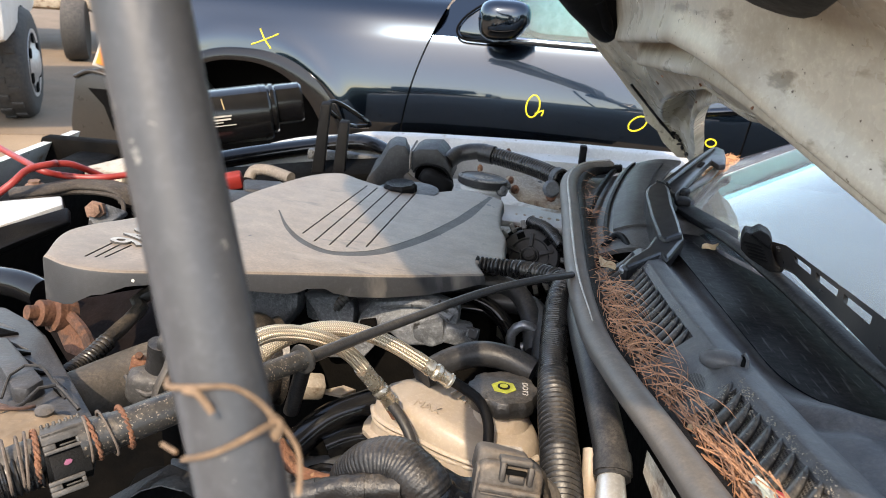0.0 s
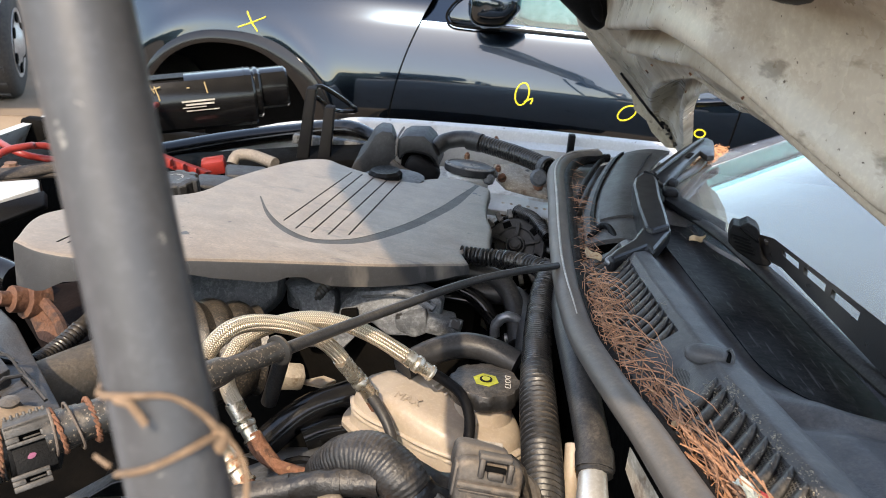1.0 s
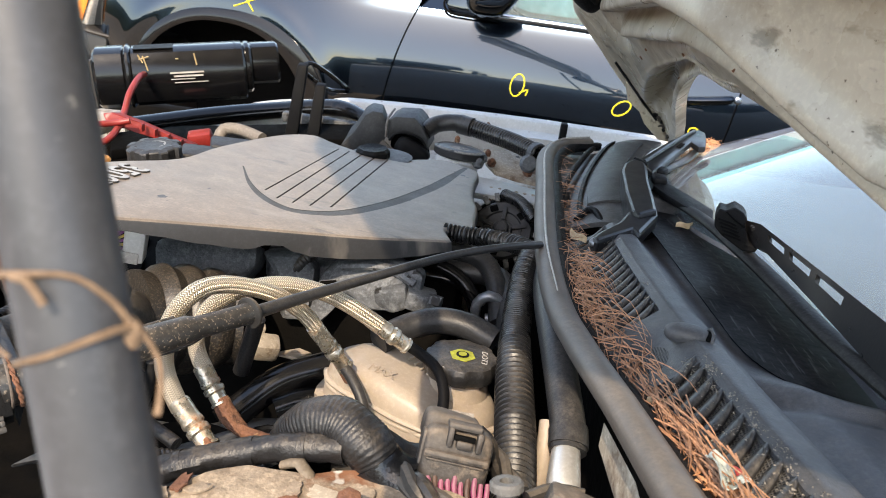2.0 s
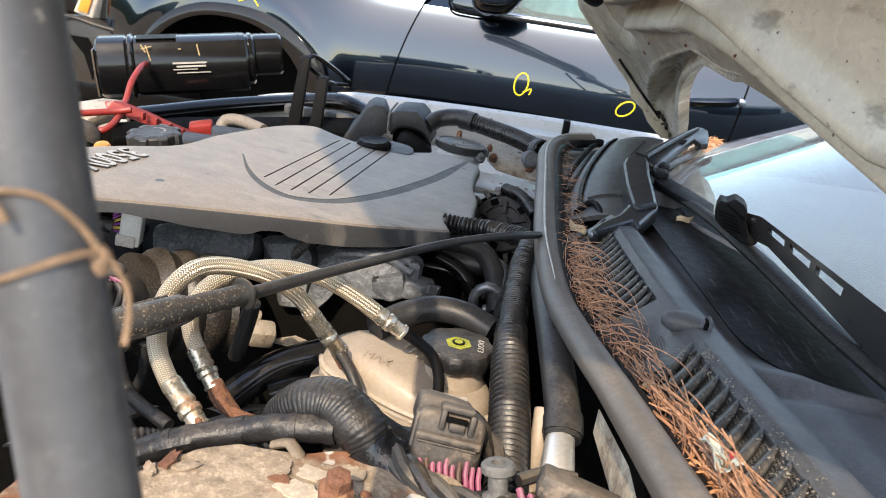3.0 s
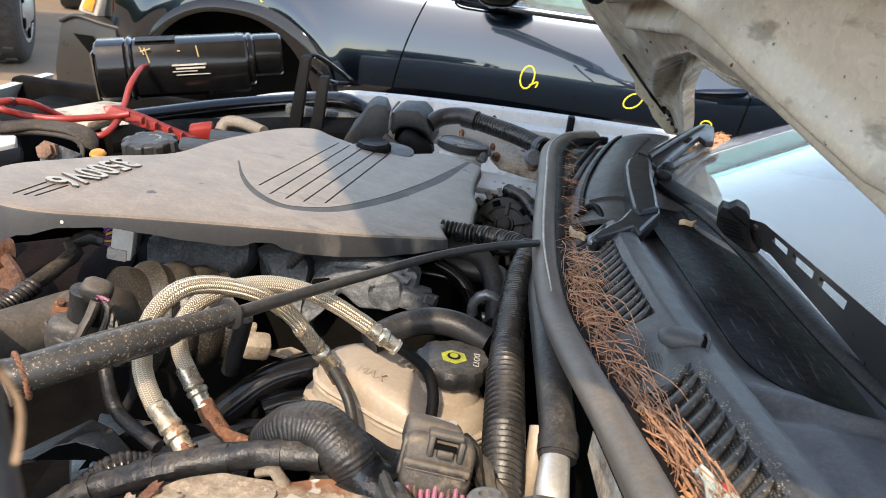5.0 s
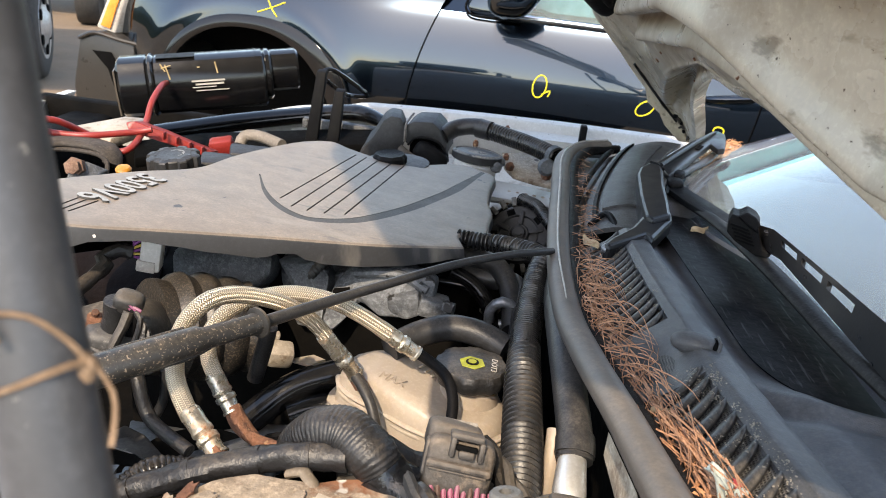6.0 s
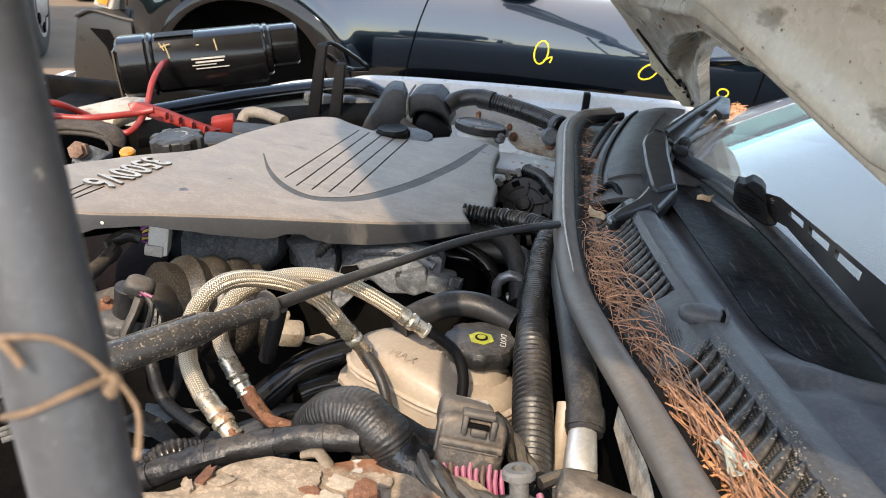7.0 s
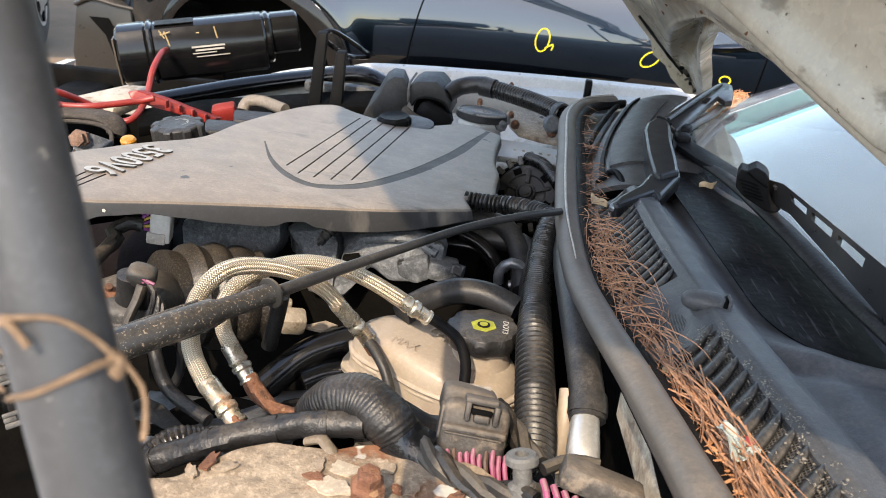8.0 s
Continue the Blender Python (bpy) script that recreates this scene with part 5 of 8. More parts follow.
part("tank", tank_body(), M_tank, tank, sharp=50)
rim = [(-0.0705, 0.626, 0.9775), (-0.0655, 0.6125, 0.9755), (-0.048, 0.598, 0.9750), (-0.026, 0.5875, 0.9745), (-0.007, 0.576, 0.9735), (0.012, 0.568, 0.9725), (0.034, 0.563, 0.9710), (0.062, 0.566, 0.9700), (0.082, 0.585, 0.9700)]
part("seam_flange", tube(rim, 0.0032, seg=10, flat=0.8), M_tank, tank, "moulded seam flange")
part("seam_flange", tube([Vector(p) + Vector((0, 0.001, -0.0065)) for p in rim], 0.0026, seg=10), M_tank, tank)
for k in range(6):
    part("moulded_rib", rbox((0.004 + 0.006 * k, 0.634 - 0.0045 * k, 0.9975 - 0.0012 * k), (0.0022, 0.012, 0.002), 0.0006, (0, 0, -35)), M_tank, tank)
capo = Vector((0.047, 0.617, 0.996))
part("neck", lathe(capo, (0.0, 0.05, 1), ((0.027, -0.016), (0.0255, -0.004), (0.025, 0.006)), 32), M_tank, tank)
cap = part("cap", lathe(capo, (0.0, 0.05, 1), ((0.026, 0.004), (0.031, 0.006), (0.0325, 0.009), (0.0325, 0.0155), (0.030, 0.0205), (0.020, 0.0225), (0.0, 0.0228)), 72, lobes=8, lobe=0.03), M_cap, tank, "ribbed black cap with yellow symbol")
part("symbol", lathe(capo + Vector((0, -0.0035, 0.0222)), (0.0, 0.05, 1), ((0.0115, 0.0), (0.0115, 0.0012)), 6), M_yellow, cap, "yellow printed hexagon")
part("symbol_ring", lathe(capo + Vector((0, -0.0035, 0.0236)), (0.0, 0.05, 1), ((0.0056, 0.0), (0.0056, 0.0006)), 20), M_black, cap)
part("symbol_ring", lathe(capo + Vector((0, -0.0035, 0.0243)), (0.0, 0.05, 1), ((0.0036, 0.0), (0.0036, 0.0005)), 20), M_yellow, cap)


def letter_on(text, a, b, up, size, material, parent, label):
    """Writing laid from a towards b, its height along up."""
    bm = words(text, 0.01, 0.0002)
    w = max(v.co.x for v in bm.verts)
    a, b, up = Vector(a), Vector(b), Vector(up).normalized()
    lift = (b - a).normalized().cross(up).normalized()
    for v in bm.verts:
        v.co = a + (b - a) * (v.co.x / w) + up * (v.co.y / 0.007 * size) + lift * (v.co.z + 0.0006)
    return part("lettering", bm, material, parent, label, smooth=False)


letter_on("DOT3", capo + Vector((0.0165, 0.0095, 0.0218)), capo + Vector((0.0165, -0.0135, 0.0230)), (1, 0, -0.12), 0.0052, M_print, cap, "white printed letters DOT3")
M_mold = mat("moulded_tan_letters", (0.335, 0.27, 0.208), None, 0.6, bump=0)
letter_on("MAX", (-0.032, 0.6035, 0.9975), (-0.008, 0.5925, 0.9975), (0.3, 0.9, 0.08), 0.0095, M_mold, tank, "moulded letters MAX")
letter_on("MIN", (-0.052, 0.6035, 0.936), (-0.028, 0.5865, 0.936), (0.0, 0.1, 1), 0.0075, M_mold, tank, "moulded letters MIN")
hose("hose", [(-0.051, 0.870, 0.998), (0.014, 0.870, 1.009), (0.055, 0.860, 1.008), (0.075, 0.830, 0.993), (0.083, 0.780, 0.969)], 0.012, M_rubber, "dark rubber hose passing below the cover")
hose("hose", [(0.008, 0.850, 0.997), (0.034, 0.840, 0.989), (0.054, 0.820, 0.972), (0.060, 0.790, 0.953)], 0.009, M_gloss, "shiny black rubber hose behind the tank")
hose("cable", [(-0.123, 0.800, 1.027), (-0.128, 0.785, 1.015), (-0.147, 0.770, 0.997)], 0.0072, M_dustblack, "dusty taped cable end below the cover", ring=(0.004, 0.0008))

# ---- the prop rod close to the lens ----
prop = thing("prop_rod", (0.035, 0.094, 1.04), "dark grey foam-sleeved hood prop tied with twine", "prop rod")
part("shaft", tube([(0.0396, 0.0899, 1.026), (-0.0200, 0.1439, 1.24), (-0.0533, 0.1742, 1.36), (-0.1340, 0.2473, 1.65)], 0.0099, seg=32, step=0.02), M_rod, prop)

# ---- black car beyond ----
car = thing("black_car", (0.0, 3.6, 0.0), "glossy black sedan with yellow crayon marks", "car")
CAR_TILT = 0.12


def side_y(x):
    return 2.70 - CAR_TILT * (x - 0.13)


BODY = [(0.25, 0.10), (0.40, 0.03), (0.55, 0.005), (0.70, 0.0), (0.82, -0.008), (0.92, -0.004), (1.0, 0.010), (1.07, 0.030), (1.12, 0.050), (1.18, 0.085), (1.22, 0.13), (1.245, 0.20)]


BODY_LINE = [p for p, _ in curve_points([(a, 0, z) for z, a in BODY], 0.004)]


def body_off(z):
    """How far the flank leans in at a height, along a smooth section."""
    for p, q in zip(BODY_LINE, BODY_LINE[1:]):
        if z <= q.z:
            return p.x + (q.x - p.x) * max(0.0, (z - p.z) / max(1e-6, q.z - p.z))
    return BODY_LINE[-1].x


def arch_d(x, z):
    """1 on the rim of the wheel opening, less inside it."""
    return (abs((x + 0.955) / 0.36) ** 2.3 + abs((z - 0.548) / 0.425) ** 2.3) ** (1 / 2.3) if z > 0.548 else abs((x + 0.955) / 0.36)


def seam(z):
    d = max(0.0, z - 0.782)
    return -0.342 + 0.10 * d + 0.49 * d * d


def seam_b(z):
    return 0.815 + 0.13 * (z - 0.84)


def skin(x, z):
    d = arch_d(x, z)
    y = side_y(x) + body_off(z) + 1.1 * max(0.0, -1.2 - x) ** 2 - 0.030 * bell(x, -0.54, 0.30)
    y -= 0.007 * bell(d, 1.22, 0.10)
    return Vector((x, y, z))


def side_sheet(xa, xb, z0, z1, nx, nz, cut=False):
    bm = bmesh.new()
    vs = {}
    for i in range(nx + 1):
        for j in range(nz + 1):
            z = z0 + (z1 - z0) * j / nz
            x = xa(z) + (xb(z) - xa(z)) * i / nx
            d = arch_d(x, z)
            if cut and d < 1:
                if d < 0.88:
                    continue
                x, z = -0.955 + (x + 0.955) / d, (0.548 + (z - 0.548) / d if z > 0.548 else z)
            vs[i, j] = bm.verts.new(skin(x, z))
    for i in range(nx):
        for j in range(nz):
            q = [vs.get(k) for k in ((i, j), (i + 1, j), (i + 1, j + 1), (i, j + 1))]
            if all(q):
                bm.faces.new(q)
    bmesh.ops.remove_doubles(bm, verts=bm.verts, dist=0.0005)
    return thicken(bm, Vector((0, 0.02, 0)))


part("fender", side_sheet(lambda z: -1.72 + 0.12 * z, lambda z: seam(z) - 0.003, 0.25, 1.245, 170, 110, True), M_paint, car, "glossy black front fender", sharp=60)
door = part("front_door", side_sheet(lambda z: seam(z) + 0.003, lambda z: seam_b(z) - 0.003, 0.25, 1.118, 60, 60), M_paint, car, "glossy black front door", sharp=60)
part("rear_door", side_sheet(lambda z: seam_b(z) + 0.003, lambda z: 1.9, 0.25, 1.118, 40, 60), M_paint, car, sharp=60)
part("car_hood", grid(30, 12, lambda u, v: Vector((-1.7 + 1.25 * u, side_y(-1.7 + 1.25 * u) + 0.20 + 1.3 * v + 0.9 * max(0, -1.2 + 1.7 - 1.25 * u) ** 2, 1.245 + 0.05 * math.sin(math.pi * v) - 0.15 * (1 - u) ** 2))), M_paint, car)
part("arch_liner", rbox((-1.0, 3.40, 0.62), (1.3, 0.30, 0.95), 0.02), M_black_shade, car, "black empty wheel well")


def arch_trim(u, v):
    """Dark band for the flare's reflection round the wheel opening, wider towards the door."""
    a = math.pi * (1.02 - 1.04 * u)
    k = 1.0 + (0.10 + 0.13 * step_up(u, 0.45, 0.95)) * v
    ca, sa = math.cos(a), max(0.0, math.sin(a))
    x = -0.955 + 0.36 * k * math.copysign(abs(ca) ** (2 / 2.3), ca)
    z = 0.548 + 0.425 * k * sa ** (2 / 2.3)
    return skin(x, z) + Vector((0, -0.004 - 0.008 * math.sin(math.pi * min(1.0, 0.15 + v * 0.85)), 0))


# Gloss black band painted in place of the flare's dark reflection.
part("arch_trim", thicken(grid(60, 8, arch_trim), Vector((0, 0.012, 0))), M_gloss, car, "dark band for the reflection round the wheel opening", sharp=60)
part("belt_trim", tube([skin(x, 1.121) + Vector((0, -0.006, 0.004)) for x in (-0.02, 0.25, 0.6, 1.0, 1.5)], 0.011, seg=10), M_trim, door, "satin chrome window strip")
part("side_window", thicken(grid(16, 6, lambda u, v: Vector((-0.10 + 1.0 * u + 0.35 * v * (1 - u), side_y(u) + 0.085 + 0.16 * v, 1.125 + 0.36 * v))), Vector((0, 0.004, 0))), M_glass, door, "pale tinted side window")
# Block coloured pale to stand for the sky reflected in the side window.
part("cabin", rbox((0.9, 3.55, 1.28), (1.7, 1.15, 0.34), 0.08), mat("cabin_sky_pale", (0.55, 0.62, 0.64), None, 0.8), car, "cabin block, pale to stand for reflected sky")
def mirror_shell(u, v):
    """A rounded shell, full towards the lens and narrowing to its foot."""
    a, t = 2 * math.pi * u, math.pi * v
    k = math.sin(t) ** 0.6
    ca, sa = math.cos(a), math.sin(a)
    x = math.copysign(abs(ca) ** 0.6, ca) * 0.085 * k
    z = math.copysign(abs(sa) ** 0.6, sa) * 0.066 * k
    x += 0.30 * z if z < 0 else 0.05 * z
    return Vector((-0.005 + x * (1.0 + 0.5 * min(0.0, z) / 0.066 * 0.5), 2.63 - 0.065 * math.cos(t), 1.195 + z))


mir_bm = grid(36, 18, mirror_shell)
bmesh.ops.remove_doubles(mir_bm, verts=mir_bm.verts, dist=0.0004)
bmesh.ops.recalc_face_normals(mir_bm, faces=mir_bm.faces)
mir = part("mirror", mir_bm, M_paint, door, "glossy black door mirror", sharp=60)
part("mirror_stalk", tube([(-0.02, 2.66, 1.15), (-0.03, 2.71, 1.135), (-0.035, 2.77, 1.135)], [0.022, 0.026, 0.034], seg=14, flat=0.7), M_paint, mir)
part("mirror_seam", tube([(-0.088, 2.60, 1.20), (-0.05, 2.572, 1.168), (0.0, 2.563, 1.166), (0.05, 2.58, 1.178)], 0.002, seg=6), M_black, mir)
part("mirror_base", slab([skin(-0.145, 1.115) + Vector((0, -0.006, 0)), skin(0.02, 1.118) + Vector((0, -0.006, 0)), Vector((0.03, 2.79, 1.27)), Vector((-0.06, 2.79, 1.245)), Vector((-0.135, 2.782, 1.192)), Vector((-0.164, 2.77, 1.147))], (0, 0.02, 0), 0.003), M_paint, mir, "glossy black sail panel under the mirror")
part("sail_corner", slab([skin(seam(1.118) + 0.004, 1.116) + Vector((0, 0.004, 0)), skin(-0.10, 1.116) + Vector((0, 0.004, 0)), Vector((0.0, 2.80, 1.25)), Vector((0.10, 2.86, 1.36)), Vector((0.02, 2.93, 1.36)), Vector((-0.18, 2.90, 1.243)), skin(seam(1.22) + 0.004, 1.22) + Vector((0, 0.004, 0))], (0, 0.012, 0)), M_paint, door, "black corner of the door by the pillar")
part("sail_gasket", tube([(0.03, 2.782, 1.272), (-0.062, 2.782, 1.243), (-0.135, 2.774, 1.194), (-0.166, 2.762, 1.147), (-0.147, 2.757, 1.117), (-0.084, 2.752, 1.111), (0.02, 2.74, 1.113)], 0.0042, seg=6), M_black_shade, mir, "thin black gasket round the sail panel")
part("handle", tube([skin(0.655, 0.955) + Vector((0, -0.005, 0)), skin(0.67, 0.958) + Vector((0, -0.04, 0)), skin(0.78, 0.975) + Vector((0, -0.04, 0)), skin(0.80, 0.978) + Vector((0, -0.005, 0))], [0.012, 0.020, 0.022, 0.016], seg=12, flat=0.7), M_paint, door, "black pull handle")
M_bump = mat("dusty_bumper_plastic", (0.020, 0.018, 0.016), (0.030, 0.026, 0.022), 0.30, scale=6, spec=0.35, bump=0.05)
BUMP = [(-1.70, 0.50), (-1.712, 0.655), (-1.672, 0.850), (-1.60, 0.878), (-1.36, 0.842), (-1.30, 0.78), (-1.30, 0.50)]
bumper = part("bumper", slab([(x, 2.95, z) for x, z in BUMP], (0.10, 0.30, 0.0), 0.02), M_bump, car, "dusty charcoal black bumper corner", sharp=25)
part("bumper_crease", tube([(-1.668, 2.948, 0.842), (-1.60, 2.945, 0.868), (-1.50, 2.945, 0.852), (-1.37, 2.945, 0.836)], 0.008, seg=8), M_bump, bumper)
# Flat black slab paints the shade of a recess; nothing is cut in.
part("bumper_notch", slab([(-1.615, 2.948, 0.800), (-1.54, 2.948, 0.800), (-1.51, 2.948, 0.745), (-1.525, 2.948, 0.640), (-1.555, 2.948, 0.735)], (0.0, -0.004, 0.0)), M_black_shade, bumper, "black slab painting a recess's shade on the bumper")
part("bumper_strip", rbox((-1.56, 2.955, 0.535), (0.16, 0.10, 0.03), 0.012, (0, 6, 14)), mat("blue_grey_strip", (0.10, 0.12, 0.15), None, 0.3), bumper)
lamp = part("marker_lamp", slab([(-1.611, 2.975, 0.884), (-1.573, 2.975, 0.968), (-1.540, 2.975, 1.04), (-1.470, 2.975, 1.05), (-1.504, 2.975, 0.966), (-1.536, 2.975, 0.869)], (0.03, 0.05, 0.0), 0.006), mat("clear_lens_edge", (0.50, 0.45, 0.39), None, 0.25, bump=0), car, "side marker lamp with clear edge")
part("reflector", slab([(-1.588, 2.972, 0.896), (-1.553, 2.972, 0.975), (-1.525, 2.972, 1.035), (-1.487, 2.972, 1.042), (-1.520, 2.972, 0.966), (-1.549, 2.972, 0.886)], (0.0, -0.006, 0.0), 0.002), M_orange, lamp, "orange reflector")


# the plain rest of the sedan
part("rear_quarter", side_sheet(lambda z: 1.906, lambda z: 3.05 - 0.15 * z, 0.25, 1.10, 24, 30), M_paint, car, sharp=60)
part("far_flank", thicken(grid(40, 12, lambda u, v: Vector((-1.55 + 4.5 * u, side_y(-1.55 + 4.5 * u) + 1.78 - body_off(0.25 + 0.86 * v), 0.25 + 0.86 * v))), Vector((0, -0.02, 0))), M_paint, car, sharp=60)
part("roof", thicken(grid(20, 12, lambda u, v: Vector((0.42 + 1.6 * u, side_y(0.42 + 1.6 * u) + 0.30 + 1.18 * v, 1.47 + 0.05 * math.sin(math.pi * v) - 0.05 * (2 * u - 1) ** 2))), Vector((0, 0, -0.03))), M_paint, car, sharp=60)
part("front_screen", thicken(grid(8, 10, lambda u, v: Vector((-0.42 + 0.86 * u, side_y(-0.42 + 0.86 * u) + 0.20 + 0.10 * u + (1.38 - 0.2 * u) * v, 1.25 + 0.17 * u + 0.04 * math.sin(math.pi * v)))), Vector((0, 0, -0.004))), M_glass, car, "tinted windscreen")
part("rear_screen", thicken(grid(8, 10, lambda u, v: Vector((2.0 + 0.55 * u, side_y(2.0 + 0.55 * u) + 0.30 - 0.10 * u + (1.18 + 0.2 * u) * v, 1.42 - 0.30 * u + 0.04 * math.sin(math.pi * v)))), Vector((0, 0, -0.004))), M_glass, car, "tinted rear screen")
part("boot_lid", thicken(grid(8, 10, lambda u, v: Vector((2.5 + 0.48 * u, side_y(2.5 + 0.48 * u) + 0.12 + 1.54 * v, 1.11 - 0.03 * u + 0.03 * math.sin(math.pi * v)))), Vector((0, 0, -0.02))), M_paint, car, sharp=60)
part("tail", rbox((2.93, 3.22, 0.68), (0.10, 1.70, 0.84), 0.05, (0, 0, -7)), M_paint, car)
for wx, wy in ((1.95, 2.60), (1.95, 4.02), (-1.0, 4.42)):
    tyre = part("tyre", lathe((wx, wy - 0.10, 0.33), (0.12, 1, 0), ((0.20, 0.0), (0.31, 0.01), (0.33, 0.04), (0.33, 0.16), (0.31, 0.19), (0.20, 0.20)), 32), M_tyre, car)
    part("hub", lathe((wx, wy - 0.09, 0.33), (0.12, 1, 0), ((0.19, 0.0), (0.20, 0.02), (0.20, 0.16), (0.19, 0.18)), 24), M_alu, tyre)


def crayon(name, pts, r=0.0025):
    line = [skin(x, z) + Vector((0, -0.001, 0)) for x, z in pts]
    return part(name, tube(line, r, seg=6, step=0.01), M_crayon, car, "yellow crayon mark")


def ring_mark(cx, cz, rx, rz, lean=0.0):
    n = 14
    crayon("crayon_ring", [(cx + rx * math.cos(2 * math.pi * i / n) + lean * rz * math.sin(2 * math.pi * i / n), cz + rz * math.sin(2 * math.pi * i / n)) for i in range(n + 1)])


part("door_gap", tube([skin(seam(z), z) + Vector((0, 0.012, 0)) for z in (0.4, 0.6, 0.8, 1.0, 1.12)], 0.004, seg=6), M_black, car)

part("door_gap", tube([skin(seam_b(z), z) + Vector((0, 0.012, 0)) for z in (0.4, 0.6, 0.8, 1.0, 1.12)], 0.005, seg=6), M_black, car)
part("lock", lathe(skin(0.83, 0.975) + Vector((0, -0.002, 0)), (0, -1, 0), ((0.012, 0), (0.012, 0.004), (0.009, 0.006)), 16), M_trim, car, "round chrome door lock")

# ---- parked pickup far off, with its front wheel, and another one behind ----
truck = thing("pickup_truck", (-4.1, 6.2, 0.0), "old white pickup truck parked in the yard", "pickup truck")
ax = Vector((0.92, 0.392, 0))
wc = Vector((-3.72, 5.72, 0.41))
wheel = part("wheel", lathe(wc - ax * 0.13, ax, ((0.30, 0.0), (0.385, 0.015), (0.41, 0.05), (0.41, 0.21), (0.385, 0.245), (0.33, 0.262), (0.25, 0.255)), 40), M_tyre, truck, "worn black all-terrain tyre")
part("rim", lathe(wc + ax * 0.10, ax, ((0.26, 0.0), (0.255, 0.03), (0.20, 0.02), (0.12, 0.035), (0.09, 0.06), (0.0, 0.065)), 24), mat("dull_alloy", (0.5, 0.5, 0.5), None, 0.4, metal=0.6), wheel, "dull alloy rim")
for k in range(6):
    a = math.pi * k / 3
    u = Vector((0, 0, 1)) * math.cos(a) + ax.cross(Vector((0, 0, 1))) * math.sin(a)
    part("rim_slot", lathe(wc + ax * 0.125 + u * 0.185, ax, ((0.04, 0), (0.04, 0.012), (0.03, 0.013)), 10), M_black_shade, wheel)
for k in range(36):
    a = 2 * math.pi * k / 36
    u = Vector((0, 0, 1)) * math.cos(a) + ax.cross(Vector((0, 0, 1))) * math.sin(a)
    blk = rbox((0, 0, 0), (0.05, 0.075, 0.02), 0.004)
    rot = Matrix((ax.cross(u), ax, u)).transposed().to_4x4()
    bmesh.ops.transform(blk, matrix=Matrix.Translation(wc + u * 0.412 + ax * (0.035 if k % 2 else -0.05)) @ rot, verts=blk.verts)
    part("tread_block", blk, M_tyre, wheel)
part("body", rbox(wc + Vector((-0.75, -0.05, 0.62)), (1.5, 2.6, 0.75), 0.08, (0, 0, 28)), M_white, truck)
part("front_bumper", rbox(wc + Vector((-0.30, -0.55, 0.12)), (0.55, 0.12, 0.22), 0.03, (0, 0, 28)), M_trim, truck)
w2 = Vector((-4.883, 8.66, 0.34))
truck2 = thing("pickup_truck", (w2.x - 0.8, w2.y + 0.6, 0.0), "pale pickup truck parked farther off", "pickup truck")
part("body", rbox(w2 + Vector((-0.9, 0.9, 0.55)), (3.4, 1.7, 0.75), 0.1, (0, 0, 12)), M_muddy, truck2)
far_wheel = part("wheel", lathe(w2, ax, ((0.20, -0.14), (0.32, -0.12), (0.34, -0.08), (0.34, 0.08), (0.31, 0.12), (0.22, 0.11)), 32), M_tyre, truck2, "dark dusty tyre")
part("rim", lathe(w2, ax, ((0.21, 0.06), (0.21, 0.10), (0.08, 0.09), (0.0, 0.092)), 24), M_black_shade, far_wheel)

# ---- jump starter on the far front corner ----
jump = thing("jump_starter", (-0.49, 1.41, 1.0), "glossy black portable jump starter with red leads", "jump starter")
JA, JB = Vector((-0.655, 1.380, 1.040)), Vector((-0.370, 1.495, 1.079))
jd = (JB - JA).normalized()
js = Vector((jd.y, -jd.x, 0)).normalized()
ju = js.cross(jd) * -1 if js.cross(jd).z < 0 else js.cross(jd)


def barrel(s0, s1, k, lift=0.0):
    """A length of the case: flat top, sloped shoulder, round belly."""
    sec = ((-0.048, 0.030), (-0.040, 0.045), (-0.020, 0.052), (0.020, 0.052), (0.036, 0.046), (0.047, 0.030), (0.052, 0.005), (0.050, -0.022), (0.040, -0.042), (0.020, -0.052), (-0.020, -0.052), (-0.040, -0.042), (-0.050, -0.02), (-0.052, 0.005))
    bm = bmesh.new()
    rows = []
    for s, g in ((s0, 0.93), (s0 + 0.004, 1.0), (s1 - 0.004, 1.0), (s1, 0.93)):
        rows.append([bm.verts.new(JA + jd * s + js * (a * k * g) + ju * (b * k * g + lift)) for a, b in sec])
    m = len(sec)
    for a, b in zip(rows, rows[1:]):
        for j in range(m):
            bm.faces.new((a[j], a[(j + 1) % m], b[(j + 1) % m], b[j]))
    bm.faces.new(rows[0][::-1])
    bm.faces.new(rows[-1])
    bmesh.ops.recalc_face_normals(bm, faces=bm.faces)
    return bm


JL = (JB - JA).length
part("case", barrel(0.05, JL - 0.062, 0.97), M_gloss, jump, sharp=25)
part("end_cap", barrel(-0.01, 0.042, 1.0), M_gloss, jump, "black end cap with pale worn face", sharp=25)
part("end_cap", barrel(JL - 0.052, JL, 0.70, 0.012), M_gloss, jump, sharp=25)
part("band", barrel(JL - 0.064, JL - 0.050, 0.86, 0.006), M_gloss, jump, sharp=25)
part("band", barrel(JL - 0.080, JL - 0.074, 1.0), M_gloss, jump, sharp=25)
part("band", barrel(0.040, 0.052, 1.03), M_gloss, jump, sharp=25)
part("end_face", slab([JA - jd * 0.012 + js * a + ju * b for a, b in ((-0.044, 0.036), (0.044, 0.036), (0.048, 0.0), (0.040, -0.045), (-0.040, -0.045), (-0.048, 0.0))], -jd * 0.003), mat("worn_pale_face", (0.085, 0.068, 0.052), None, 0.5), jump, "dusty pale end face")
